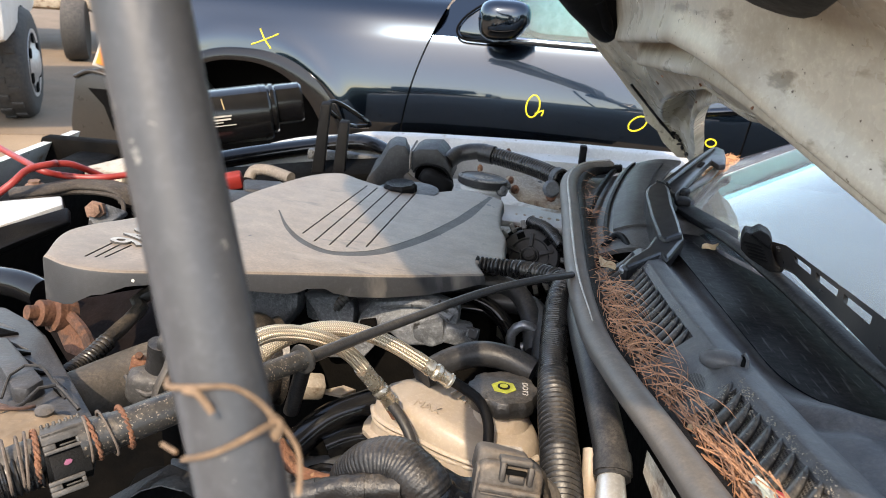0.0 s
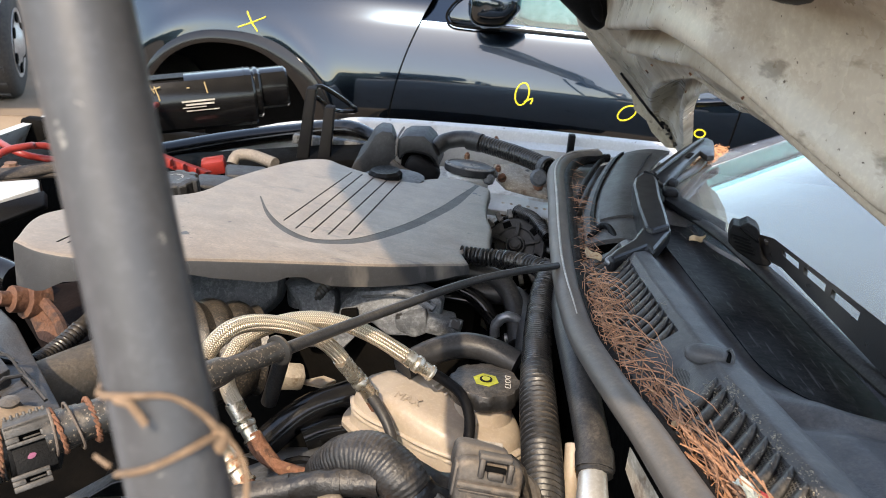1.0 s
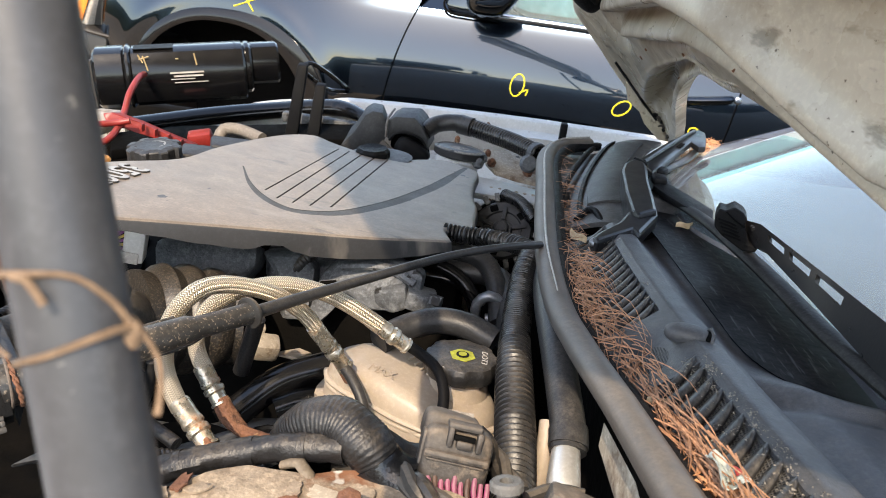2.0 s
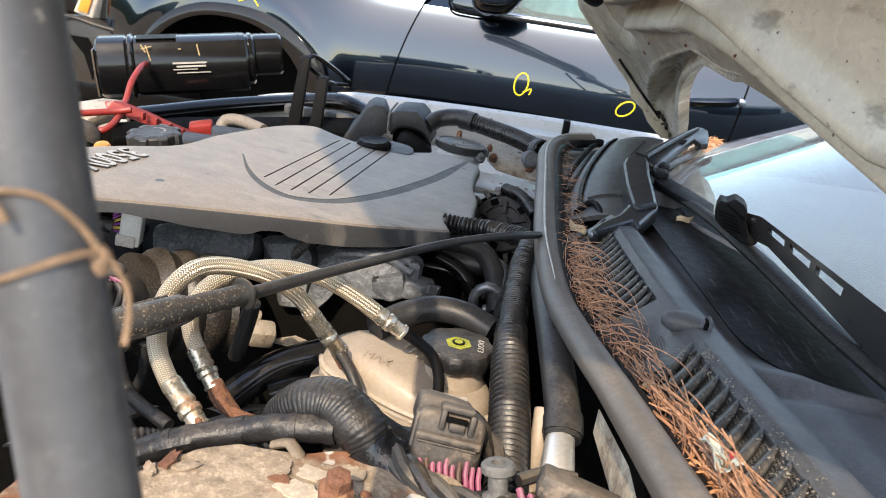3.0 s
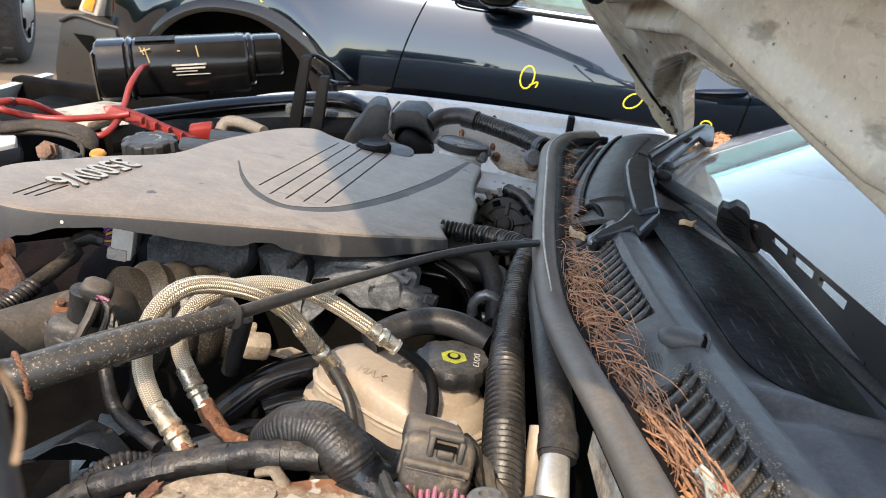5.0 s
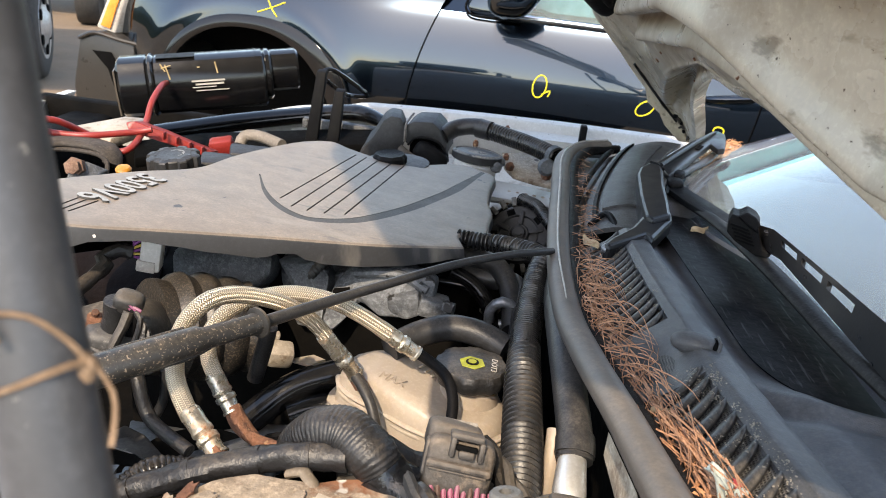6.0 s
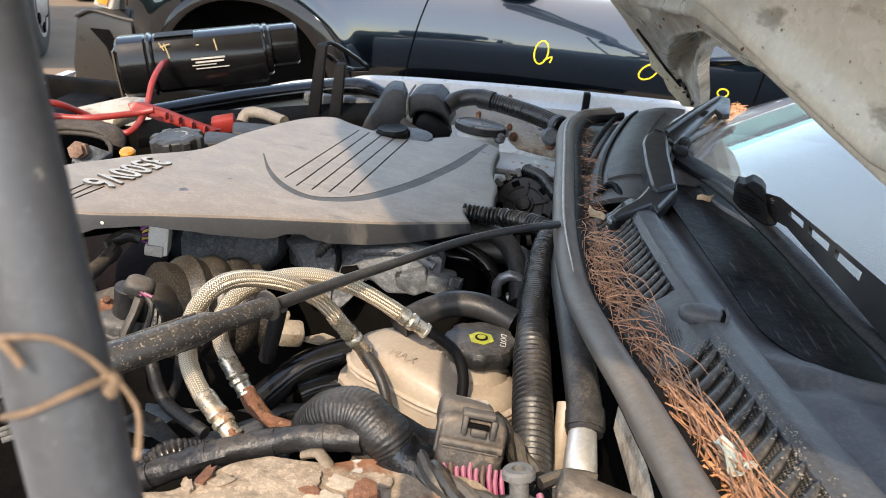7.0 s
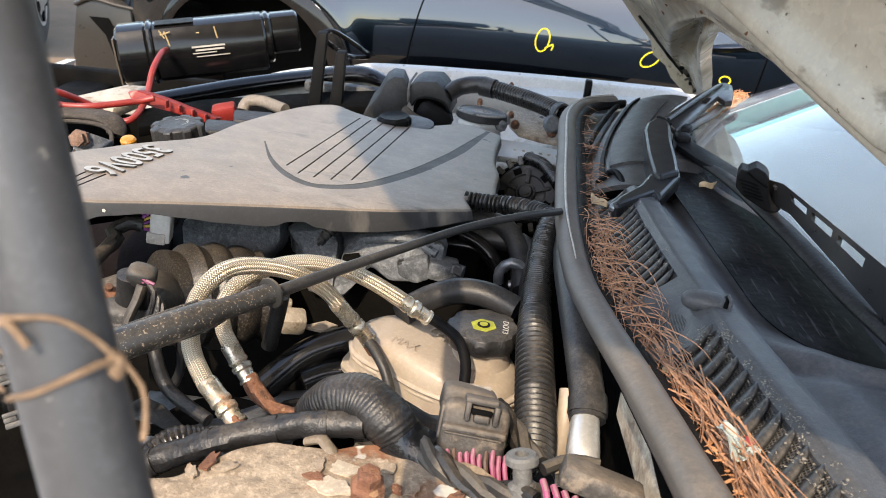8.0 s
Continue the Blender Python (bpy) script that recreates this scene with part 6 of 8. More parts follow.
panel = part("top_panel", slab([JA + jd * s + js * a + ju * 0.0500 for s, a in ((0.058, -0.018), (0.125, -0.018), (0.125, 0.030), (0.058, 0.030))], ju * 0.0012), M_black, jump)
for k in range(4):
    o = JA + jd * (0.116 + 0.006 * (k % 2)) + js * 0.0515 + ju * (0.012 - 0.006 * k)
    part("print_bar", slab([o, o + jd * (0.058 - 0.008 * (k % 3)), o + jd * (0.058 - 0.008 * (k % 3)) - ju * (0.003 if k < 2 else 0.0015), o - ju * (0.003 if k < 2 else 0.0015)], js * 0.0008), M_print, jump, "worn white print bars")
M_gold = mat("worn_gold_print", (0.45, 0.33, 0.16), None, 0.6)
for pts in ([(0.066, 0.044), (0.073, 0.030)], [(0.074, 0.042), (0.078, 0.026), (0.080, 0.016)], [(0.067, 0.036), (0.084, 0.040)], [(0.160, 0.042), (0.163, 0.022)], [(0.128, 0.034), (0.133, 0.034)]):
    line = [JA + jd * s + js * (0.0450 + (0.045 - b) * 0.18) + ju * b for s, b in pts]
    part("gold_mark", tube(line, 0.0013, seg=5), M_gold, jump)

leads = thing("jumper_lead", (-0.669, 1.100, 1.034), "red rubber jumper leads with red clamp", "jumper lead")
part("lead", tube([(-0.566, 1.350, 1.062), (-0.552, 1.300, 1.066), (-0.545, 1.250, 1.049), (-0.541, 1.220, 1.023), (-0.527, 1.160, 1.007), (-0.534, 1.130, 0.997), (-0.566, 1.140, 0.997), (-0.608, 1.160, 1.007), (-0.631, 1.120, 1.034), (-0.648, 1.100, 1.039), (-0.637, 1.080, 1.045), (-0.658, 1.050, 1.042), (-0.667, 1.020, 1.028), (-0.709, 1.000, 0.992)], 0.0052, seg=12), M_red, leads)
part("lead", tube([(-0.512, 1.180, 1.023), (-0.536, 1.170, 1.018), (-0.594, 1.130, 1.014), (-0.645, 1.120, 1.015), (-0.669, 1.100, 1.026), (-0.725, 1.140, 1.027), (-0.802, 1.200, 1.027), (-0.894, 1.250, 1.039)], 0.0052, seg=12), M_red, leads)
clamp = part("clamp", slab([(-0.562, 1.190, 1.026), (-0.546, 1.190, 1.030), (-0.510, 1.200, 1.018), (-0.469, 1.220, 0.998), (-0.436, 1.240, 0.982), (-0.446, 1.230, 0.974), (-0.484, 1.210, 0.989), (-0.515, 1.190, 1.004), (-0.551, 1.180, 1.015)], (0.004, 0.022, -0.004), 0.003), M_red, leads, "red plastic clamp handle")
for k in range(4):
    part("clamp_rib", rbox(Vector((-0.499, 1.195, 1.011)).lerp(Vector((-0.448, 1.225, 0.986)), k / 3), (0.003, 0.012, 0.012), 0.001), M_red, clamp)
part("clamp_jaw", rbox((-0.461, 1.340, 0.964), (0.042, 0.03, 0.028), 0.006, (10, -12, 15)), M_red, leads, "bright red terminal cap")

# ---- far side of the bay ----
stand = thing("bracket_stand", (-0.296, 1.420, 0.979), "black two-legged bracket behind the cover", "bracket")
for a, b in (((-0.326, 1.440, 0.961), (-0.316, 1.460, 1.095)), ((-0.285, 1.440, 0.960), (-0.280, 1.460, 1.063))):
    a, b = Vector(a), Vector(b)
    part("leg", slab([a + Vector((-0.012, 0, 0)), a + Vector((0.012, 0, 0)), b + Vector((0.009, 0, 0)), b + Vector((-0.009, 0, 0))], (0, 0.016, 0.004), 0.002), M_black, stand)
part("loop", tube([(-0.331, 1.500, 1.085), (-0.311, 1.530, 1.089), (-0.261, 1.560, 1.054), (-0.251, 1.580, 1.037), (-0.282, 1.550, 1.040), (-0.290, 1.500, 1.057), (-0.315, 1.500, 1.073)], 0.0045, seg=8), M_gloss, stand)

lampbox = thing("headlamp_housing", (-0.160, 1.460, 0.978), "dusty dark grey moulded plastic housing", "housing")
M_channelgrey = mat("dusty_moulding_line", (0.15, 0.135, 0.12), (0.10, 0.09, 0.08), 0.7, scale=80)
M_housing = mat("faded_grey_plastic", (0.018, 0.018, 0.019), (0.013, 0.013, 0.014), 0.55, dust=(0.3, 0.255, 0.21), dust_at=0.05, speck=0.5)
part("dome", slab([(x, 1.42, z) for x, z in ((-0.222, 0.972), (-0.200, 1.000), (-0.185, 1.029), (-0.172, 1.039), (-0.153, 1.038), (-0.143, 1.019), (-0.143, 0.993), (-0.155, 0.960), (-0.230, 0.950))], (-0.012, 0.085, -0.002), 0.003), M_housing, lampbox, "sloping dusty dark end", sharp=24)
part("shell", slab([(x, 1.42, z) for x, z in ((-0.142, 1.026), (-0.130, 1.034), (-0.094, 1.037), (-0.081, 1.026), (-0.066, 1.001), (-0.063, 0.979), (-0.078, 0.999), (-0.104, 1.006), (-0.125, 1.003), (-0.134, 0.988), (-0.141, 0.993))], (0.004, 0.085, 0.002), 0.0022), M_housing, lampbox, "arched dusty shell", sharp=24)
part("shell_rim", tube([(-0.136, 1.417, 0.990), (-0.126, 1.416, 1.004), (-0.104, 1.416, 1.008), (-0.078, 1.416, 1.001), (-0.064, 1.417, 0.982)], 0.0022, seg=8), M_black, lampbox)
part("seam", tube([(-0.142, 1.505, 1.030), (-0.1425, 1.46, 1.030), (-0.1425, 1.416, 1.026), (-0.1425, 1.415, 0.996)], 0.0022, seg=8), M_channelgrey, lampbox)
# Black sheet behind the arch paints the shade inside it.
part("cavity", slab([(-0.136, 1.445, 0.950), (-0.136, 1.445, 1.004), (-0.070, 1.445, 1.002), (-0.060, 1.445, 0.960)], (0, 0.01, 0)), M_black_shade, lampbox)
part("socket", blob((-0.092, 1.415, 0.975), (0.034, 0.016, 0.020), 3.0, (0, 25, 0)), M_black, lampbox)
part("tail", tube([(-0.150, 1.40, 0.985), (-0.128, 1.395, 0.972), (-0.112, 1.39, 0.968)], 0.010, seg=12), M_dustblack, lampbox, "dusty cable tail")

hose("corrugated_loom", [(-0.075, 1.440, 1.009), (-0.053, 1.460, 1.023), (-0.017, 1.460, 1.031), (-0.000, 1.450, 1.030)], 0.016, M_tape, "taped end of a thick conduit", "wiring loom", seg=16, rough=0.001)
hose("corrugated_loom", [(-0.008, 1.450, 1.031), (0.038, 1.430, 1.027), (0.090, 1.390, 1.025), (0.134, 1.340, 1.022)], 0.0165, M_loom, "thick ribbed black conduit along the inner wing", "wiring loom", seg=20, ring=(0.006, 0.0016))
cuff_loom = hose("corrugated_loom", [(-0.012, 1.451, 1.031), (0.000, 1.4455, 1.0305), (0.012, 1.440, 1.030)], 0.0180, M_tape, "tape cuff and clamp on a thick conduit", "wiring loom", seg=18, rough=0.0012)
part("clamp", tube([(0.126, 1.350, 1.0225), (0.133, 1.341, 1.022)], 0.0188, seg=20), M_alu, cuff_loom, "grey pipe clamp")
part("clip", lathe((0.117, 1.330, 1.006), (0.2, -1, 0.3), ((0.012, 0), (0.016, 0.004), (0.012, 0.012)), 12), M_alu, van)

strut = thing("washer_filler", (-0.014, 1.340, 1.008), "dusty black disc cap on a white neck", "filler cap")
part("neck", lathe((-0.003, 1.330, 0.985), (0, 0.1, 1), ((0.036, -0.03), (0.036, 0.004), (0.039, 0.008), (0.039, 0.012), (0.033, 0.020)), 28), M_white, strut)
part("rim", lathe((-0.003, 1.325, 1.004), (0.06, 0.06, 1), ((0.041, 0), (0.0435, 0.002), (0.0435, 0.012), (0.041, 0.0135)), 32), M_rubber, strut)
part("disc", lathe((-0.003, 1.325, 1.007), (0.06, 0.06, 1), ((0.040, 0), (0.042, 0.004), (0.042, 0.010), (0.038, 0.012), (0.036, 0.010), (0.0, 0.011)), 32), mat("dusty_grey_disc", (0.10, 0.095, 0.088), (0.07, 0.066, 0.06), 0.7, scale=40, dust=(0.42, 0.37, 0.31), dust_at=0.4, chips=((0.04, 0.04, 0.04), 60.0, 0.62)), strut)
part("tab", tube([(0.025, 1.330, 1.009), (0.039, 1.330, 1.011), (0.044, 1.320, 1.004), (0.032, 1.320, 0.999)], 0.004, seg=8), M_alu, strut)
for p in ((-0.011, 1.400, 1.015), (0.047, 1.360, 1.008), (0.088, 1.600, 0.984), (0.040, 1.620, 1.000)):
    part("fender_bolt", lathe(p, (0, -0.2, 1), ((0.005, -0.006), (0.005, 0.002), (0.003, 0.003), (0.003, 0.005)), 10), M_rust, van, "rusty fender bolt")
part("stop_block", rbox((0.193, 1.600, 1.007), (0.014, 0.02, 0.045), 0.003), M_black, van)
part("far_rail", tube([(-0.655, 1.460, 0.931), (-0.518, 1.560, 0.952), (-0.391, 1.600, 0.974), (-0.275, 1.600, 0.995), (-0.205, 1.565, 0.991)], [0.026, 0.026, 0.024, 0.024, 0.016], seg=16, flat=0.7), M_gloss, van)
part("front_shroud", slab([(-0.648, 1.380, 0.939), (-0.543, 1.460, 0.950), (-0.218, 1.530, 0.988), (-0.199, 1.440, 0.978), (-0.509, 1.380, 0.943), (-0.596, 1.280, 0.939)], (0, 0, -0.02), 0.004), M_black_shade, van, "black front shroud")
# Pale strip added to imitate a white highlight.
part("light_strip", rbox((-0.283, 1.520, 0.981), (0.16, 0.02, 0.02), 0.004, (0, 2, 5)), M_alu, van)

part("wing_ledge", slab([(0.038, 1.420, 0.999), (0.097, 1.440, 0.999), (0.143, 1.380, 0.985), (0.142, 1.330, 0.974), (0.102, 1.340, 0.975), (0.064, 1.350, 0.979), (0.046, 1.380, 0.985)], (0, 0, -0.008), 0.002), M_muddy, van, "mud-caked rusty ledge of the inner wing", sharp=25)
part("wing_shelf", slab([(0.030, 1.310, 0.978), (0.078, 1.305, 0.977), (0.146, 1.300, 0.971), (0.140, 1.225, 0.970), (0.089, 1.225, 0.973), (0.030, 1.225, 0.975)], (0, 0, -0.012), 0.004), M_white, van, "white painted shelf with weld marks", sharp=25)
for k in range(6):
    part("weld_mark", blob((0.060 + 0.014 * k, 1.262, 0.9752 - 0.0006 * k), (0.0035, 0.005, 0.0012), 2.0, seg=10), M_muddy, van)
for p, r in (((0.033, 1.300, 1.004), 0.010), ((0.056, 1.360, 0.992), 0.008), ((0.120, 1.330, 0.993), 0.009)):
    part("wing_nut", lathe(p, (0.1, -0.6, 0.8), ((r, -0.006), (r, 0.0), (r * 0.7, 0.002), (r * 0.55, 0.006), (0.0, 0.007)), 8), M_rust if r < 0.01 else M_alu, van, "dirty wing nut")

alt = thing("alternator", (0.078, 1.110, 0.956), "dark alloy alternator with finned end", "alternator")
ac, ad = Vector((0.083, 1.120, 0.953)), Vector((-0.15, -0.75, 0.65)).normalized()
part("body", lathe(ac - ad * 0.05, ad, ((0.052, 0), (0.055, 0.01), (0.055, 0.045), (0.050, 0.052), (0.034, 0.056), (0.030, 0.050), (0.012, 0.052), (0.012, 0.06), (0, 0.06)), 40), M_dark, alt)
M_fin = mat("dull_alloy_fins", (0.17, 0.165, 0.155), (0.11, 0.105, 0.10), 0.55, metal=0.3, scale=60, bump=0.3, speck=0.4)
M_altface = mat("dark_disc_plastic", (0.030, 0.030, 0.031), (0.020, 0.020, 0.021), 0.45, scale=40, dust=DUST, dust_at=0.06, speck=0.3)
face = part("end_cover", lathe(ac - ad * 0.004, ad, ((0.046, 0), (0.046, 0.008), (0.043, 0.011), (0.030, 0.011), (0.028, 0.009), (0.016, 0.009), (0.014, 0.014), (0.0, 0.014)), 40), M_altface, alt, "dark slotted end cover")
part("hub", lathe(ac, ad, ((0.011, -0.002), (0.011, 0.012), (0.009, 0.014), (0.006, 0.014), (0.006, 0.016), (0.0, 0.016)), 24), M_altface, alt)
au = ad.orthogonal().normalized()
av = ad.cross(au)
for k in range(20):
    a = 2 * math.pi * k / 20
    d = au * math.cos(a) + av * math.sin(a)
    fin = rbox((0, 0, 0), (0.014, 0.0075, 0.012), 0.001)
    if k % 4 == 0:
        spoke = rbox((0, 0, 0), (0.022, 0.006, 0.004), 0.001)
        bmesh.ops.transform(spoke, matrix=Matrix.Translation(ac + d * 0.026 + ad * 0.008) @ Matrix((d, ad.cross(d), ad)).transposed().to_4x4(), verts=spoke.verts)
        part("spoke", spoke, M_altface, face)
        gap = rbox((0, 0, 0), (0.010, 0.012, 0.002), 0.0008)
        g = au * math.cos(a + 0.5) + av * math.sin(a + 0.5)
        bmesh.ops.transform(gap, matrix=Matrix.Translation(ac + g * 0.036 + ad * 0.0068) @ Matrix((g, ad.cross(g), ad)).transposed().to_4x4(), verts=gap.verts)
        part("slot", gap, M_black_shade, face)
    bmesh.ops.transform(fin, matrix=Matrix.Translation(ac + d * 0.054) @ Matrix((d, ad.cross(d), ad)).transposed().to_4x4(), verts=fin.verts)
    part("fin", fin, M_fin, alt)
hose("corrugated_loom", [(0.081, 1.160, 0.997), (0.104, 1.120, 1.001), (0.125, 1.060, 0.995)], 0.0095, M_loom, "small ribbed black conduit", "wiring loom", seg=14, ring=(0.0048, 0.0015))

oil = thing("oil_filler_cap", (-0.123, 1.150, 1.039), "round black twist cap on a bright ring", "filler cap")
oc = Vector((-0.124, 1.150, 1.037))
part("ring", lathe(oc + Vector((0.008, 0.02, -0.02)), (-0.05, 0, 1), ((0.050, 0), (0.050, 0.010), (0.036, 0.014)), 32), M_alu, oil, "bright alloy ring")
part("cap", lathe(oc + Vector((0, 0, -0.008)), (-0.05, -0.05, 1), ((0.023, 0), (0.025, 0.003), (0.025, 0.011), (0.021, 0.015), (0.013, 0.013), (0.0, 0.013)), 60, lobes=9, lobe=0.03), M_black, oil)

cool = thing("coolant_cap", (-0.358, 0.930, 1.056), "dark grey ribbed twist cap", "filler cap")
cc = Vector((-0.364, 0.940, 1.055))
part("cap", lathe(cc + Vector((0, 0, -0.012)), (-0.08, -0.1, 1), ((0.029, 0), (0.031, 0.001), (0.031, 0.020), (0.0295, 0.0215), (0.022, 0.023), (0.0205, 0.0225), (0, 0.0235)), 96, lobes=8, lobe=0.07), mat("worn_grey_black_cap", (0.026, 0.025, 0.025), (0.018, 0.018, 0.018), 0.5, scale=40, dust=(0.3, 0.26, 0.21), dust_at=0.05, speck=0.3), cool, sharp=25)
part("print", lathe(cc + Vector((0, 0, 0.0105)), (-0.08, -0.1, 1), ((0.012, 0), (0.012, 0.0006)), 16), mat("faded_print", (0.3, 0.29, 0.27), None, 0.7), cool, "faded moulded print")
part("neck", lathe(cc + Vector((0, 0, -0.05)), (-0.08, -0.1, 1), ((0.022, 0), (0.022, 0.045)), 24), M_black, cool)
dip = thing("dipstick_ring", (-0.426, 0.930, 1.039), "yellow plastic dipstick ring", "dipstick")
part("handle", lathe((-0.428, 0.930, 1.036), (0, -0.2, 1), ((0.008, -0.01), (0.010, 0.003), (0.008, 0.006), (0, 0.007)), 20), mat("yellow_plastic", (0.55, 0.23, 0.03), None, 0.4), dip)
coils = thing("coil_pack", (-0.346, 1.050, 1.035), "grey plastic ignition coil boxes", "coil pack")
for a, b, s in (((-0.343, 1.030, 1.036), 0.0, 0.05), ((-0.323, 1.100, 1.033), 0.0, 0.06)):
    part("coil", rbox(Vector(a) + Vector((0, 0, -0.012)), (s, 0.07, 0.03), 0.005, (-4, 4, 20)), M_housing, coils)
hose("hose", [(-0.420, 1.320, 0.976), (-0.415, 1.330, 0.990), (-0.387, 1.330, 0.993), (-0.338, 1.300, 0.991)], 0.0105, mat("tan_rubber", (0.20, 0.17, 0.14), None, 0.7), "dusty grey-brown rubber hose")

# ---- radiator end ----
M_brown = mat("dull_brown_rust", (0.20, 0.115, 0.08), (0.12, 0.07, 0.05), 0.85, scale=60, bump=0.7, fine=200, speck=0.4)
M_bracket = mat("grimy_brown_steel", (0.050, 0.043, 0.038), (0.026, 0.023, 0.021), 0.6, scale=30, spec=0.15, dust=(0.3, 0.24, 0.18), dust_at=0.14, stain=(0.11, 0.06, 0.04), stain_scale=24, stain_at=0.6, speck=0.4)
HOOK = [(-0.690, 1.045, 1.003), (-0.653, 1.071, 1.005), (-0.624, 1.106, 1.006), (-0.588, 1.117, 1.006), (-0.555, 1.113, 1.004), (-0.540, 1.105, 0.996), (-0.534, 1.092, 0.985)]
latch = thing("latch_bracket", (-0.591, 1.080, 1.008), "bent dark steel latch bracket with rusted bolts", "bracket")
part("plate", tube(HOOK, [0.022, 0.022, 0.022, 0.022, 0.021, 0.018, 0.014], seg=18, flat=0.34), M_bracket, latch, "dark pressed plate, bent down at its end", sharp=60)
part("lip", tube([Vector(p) + Vector((0.004, -0.022, -0.006)) for p in HOOK], 0.0035, seg=8), M_bracket, latch)
part("pin", tube([(-0.640, 1.085, 0.995), (-0.634, 1.082, 0.965)], 0.007, seg=10), M_bracket, latch)
part("bolt", lathe((-0.503, 0.945, 1.027), (0.2, -1, 0.35), ((0.013, -0.01), (0.013, 0.003), (0.010, 0.005), (0.010, 0.012), (0.006, 0.014)), 6), M_brown, latch, "rusted hex bolt")
part("bolt", lathe((-0.671, 1.080, 1.007), (0, 0, 1), ((0.014, -0.004), (0.014, 0.003), (0.009, 0.005), (0.009, 0.009)), 6), M_brown, latch)
part("tongue", slab([(-0.512, 0.950, 1.030), (-0.495, 0.960, 1.030), (-0.477, 0.980, 1.018), (-0.477, 0.940, 1.017), (-0.502, 0.920, 1.012)], (0, 0.004, -0.008), 0.002), M_alu, latch)
tie = thing("radiator_bar", (-0.574, 0.900, 1.036), "sunlit white painted radiator cross bar", "cross bar")
part("bar", slab([(-0.715, 0.920, 1.004), (-0.674, 1.000, 1.008), (-0.605, 1.040, 1.010), (-0.574, 0.990, 1.016), (-0.608, 0.900, 1.011), (-0.657, 0.840, 0.996)], (0, 0, -0.028), 0.004), M_white, tie)
part("shroud", slab([(-0.656, 0.820, 1.000), (-0.604, 0.895, 1.010), (-0.566, 0.985, 1.014), (-0.552, 0.960, 1.002), (-0.584, 0.860, 0.996), (-0.645, 0.800, 0.976)], (0.0, 0.01, -0.01), 0.003), M_black, tie)
pan = thing("front_corner_piece", (-0.690, 1.340, 0.965), "sunlit white painted front corner of the body", "panel")
part("plate", slab([(-0.775, 1.400, 0.947), (-0.724, 1.500, 0.951), (-0.670, 1.480, 0.958), (-0.622, 1.380, 0.972), (-0.638, 1.280, 0.968), (-0.718, 1.330, 0.954)], (0, 0, -0.02), 0.004), M_muddy, pan)
hose("hose", [(-0.588, 0.800, 0.982), (-0.532, 0.780, 0.991), (-0.498, 0.770, 0.993), (-0.469, 0.760, 0.990)], 0.017, M_gloss, "smooth shiny black radiator hose")

# ---- near front corner: air box, wrapped duct, rusted tab ----
M_channel = mat("dusty_plastic_channel", (0.040, 0.038, 0.036), (0.026, 0.025, 0.024), 0.45, scale=30, dust=(0.30, 0.24, 0.18), dust_at=0.20, dust_even=0.2, bump=0.25, fine=300, speck=0.5, stain=(0.17, 0.14, 0.11), stain_scale=40, stain_at=0.60)
M_clip = mat("dusty_clip_plastic", (0.050, 0.047, 0.044), (0.034, 0.032, 0.030), 0.5, scale=50, dust=(0.27, 0.22, 0.17), dust_at=0.16, bump=0.2, fine=300, speck=0.5, stain=(0.15, 0.125, 0.10), stain_scale=45, stain_at=0.60)
M_tie = mat("dusty_tie_wire", (0.13, 0.10, 0.08), (0.08, 0.06, 0.048), 0.7, scale=120, bump=0.4)
M_lid = mat("dusty_air_box_plastic", (0.048, 0.049, 0.053), (0.036, 0.037, 0.040), 0.40, scale=25, dust=(0.24, 0.20, 0.165), dust_at=0.10, dust_even=0.1, bump=0.2, fine=500, speck=0.4, spec=0.4)
M_brownwire = mat("grimy_brown_wire", (0.10, 0.055, 0.040), (0.06, 0.035, 0.028), 0.6, scale=120, bump=0.2)
airbox = thing("air_box", (-0.325, 0.500, 1.063), "dusty black plastic air box with ribs", "air box")
part("lid", slab([(-0.453, 0.620, 1.042), (-0.414, 0.620, 1.045), (-0.378, 0.600, 1.044), (-0.348, 0.575, 1.046), (-0.241, 0.455, 1.054), (-0.256, 0.440, 1.055), (-0.324, 0.440, 1.060)], (0, 0, -0.03), 0.004), M_lid, airbox)
part("wall", slab([(-0.378, 0.600, 1.041), (-0.244, 0.455, 1.053), (-0.237, 0.450, 1.028), (-0.325, 0.560, 1.003)], (-0.01, 0.005, -0.03), 0.003), M_black, airbox)
for a, b, c in (((-0.400, 0.572, 1.0512), (-0.378, 0.555, 1.0522), (-0.3660, 0.5645, 1.0506)), ((-0.3577, 0.5326, 1.0536), (-0.3454, 0.5218, 1.0541), (-0.3350, 0.5322, 1.0524)), ((-0.3273, 0.5070, 1.0548), (-0.3159, 0.4982, 1.0551), (-0.3022, 0.5035, 1.0538)), ((-0.2868, 0.4821, 1.0553), (-0.2769, 0.4740, 1.0557), (-0.2725, 0.4775, 1.0551))):
    a, b, c = Vector(a), Vector(b), Vector(c)
    # Thin black wedge painting the shadow that the rib casts on the lid.
    part("slot", slab([a, b, c], (0, 0, -0.006)), M_black_shade, airbox)
    m = a.lerp(b, 0.5)
    part("rib", slab([a + Vector((0, 0.001, 0.001)), a + Vector((-0.001, 0.004, 0.006)), c + Vector((0, 0.001, 0.001))], (b - a).normalized() * -0.0016, 0.0003), M_lid, airbox)
part("rail", slab([(-0.372, 0.530, 1.064), (-0.3545, 0.5355, 1.0625), (-0.2890, 0.4760, 1.0660), (-0.2900, 0.4580, 1.0680), (-0.300, 0.4560, 1.0690)], (0, 0, -0.014), 0.0025), M_lid, airbox, "raised grey rail on the lid")
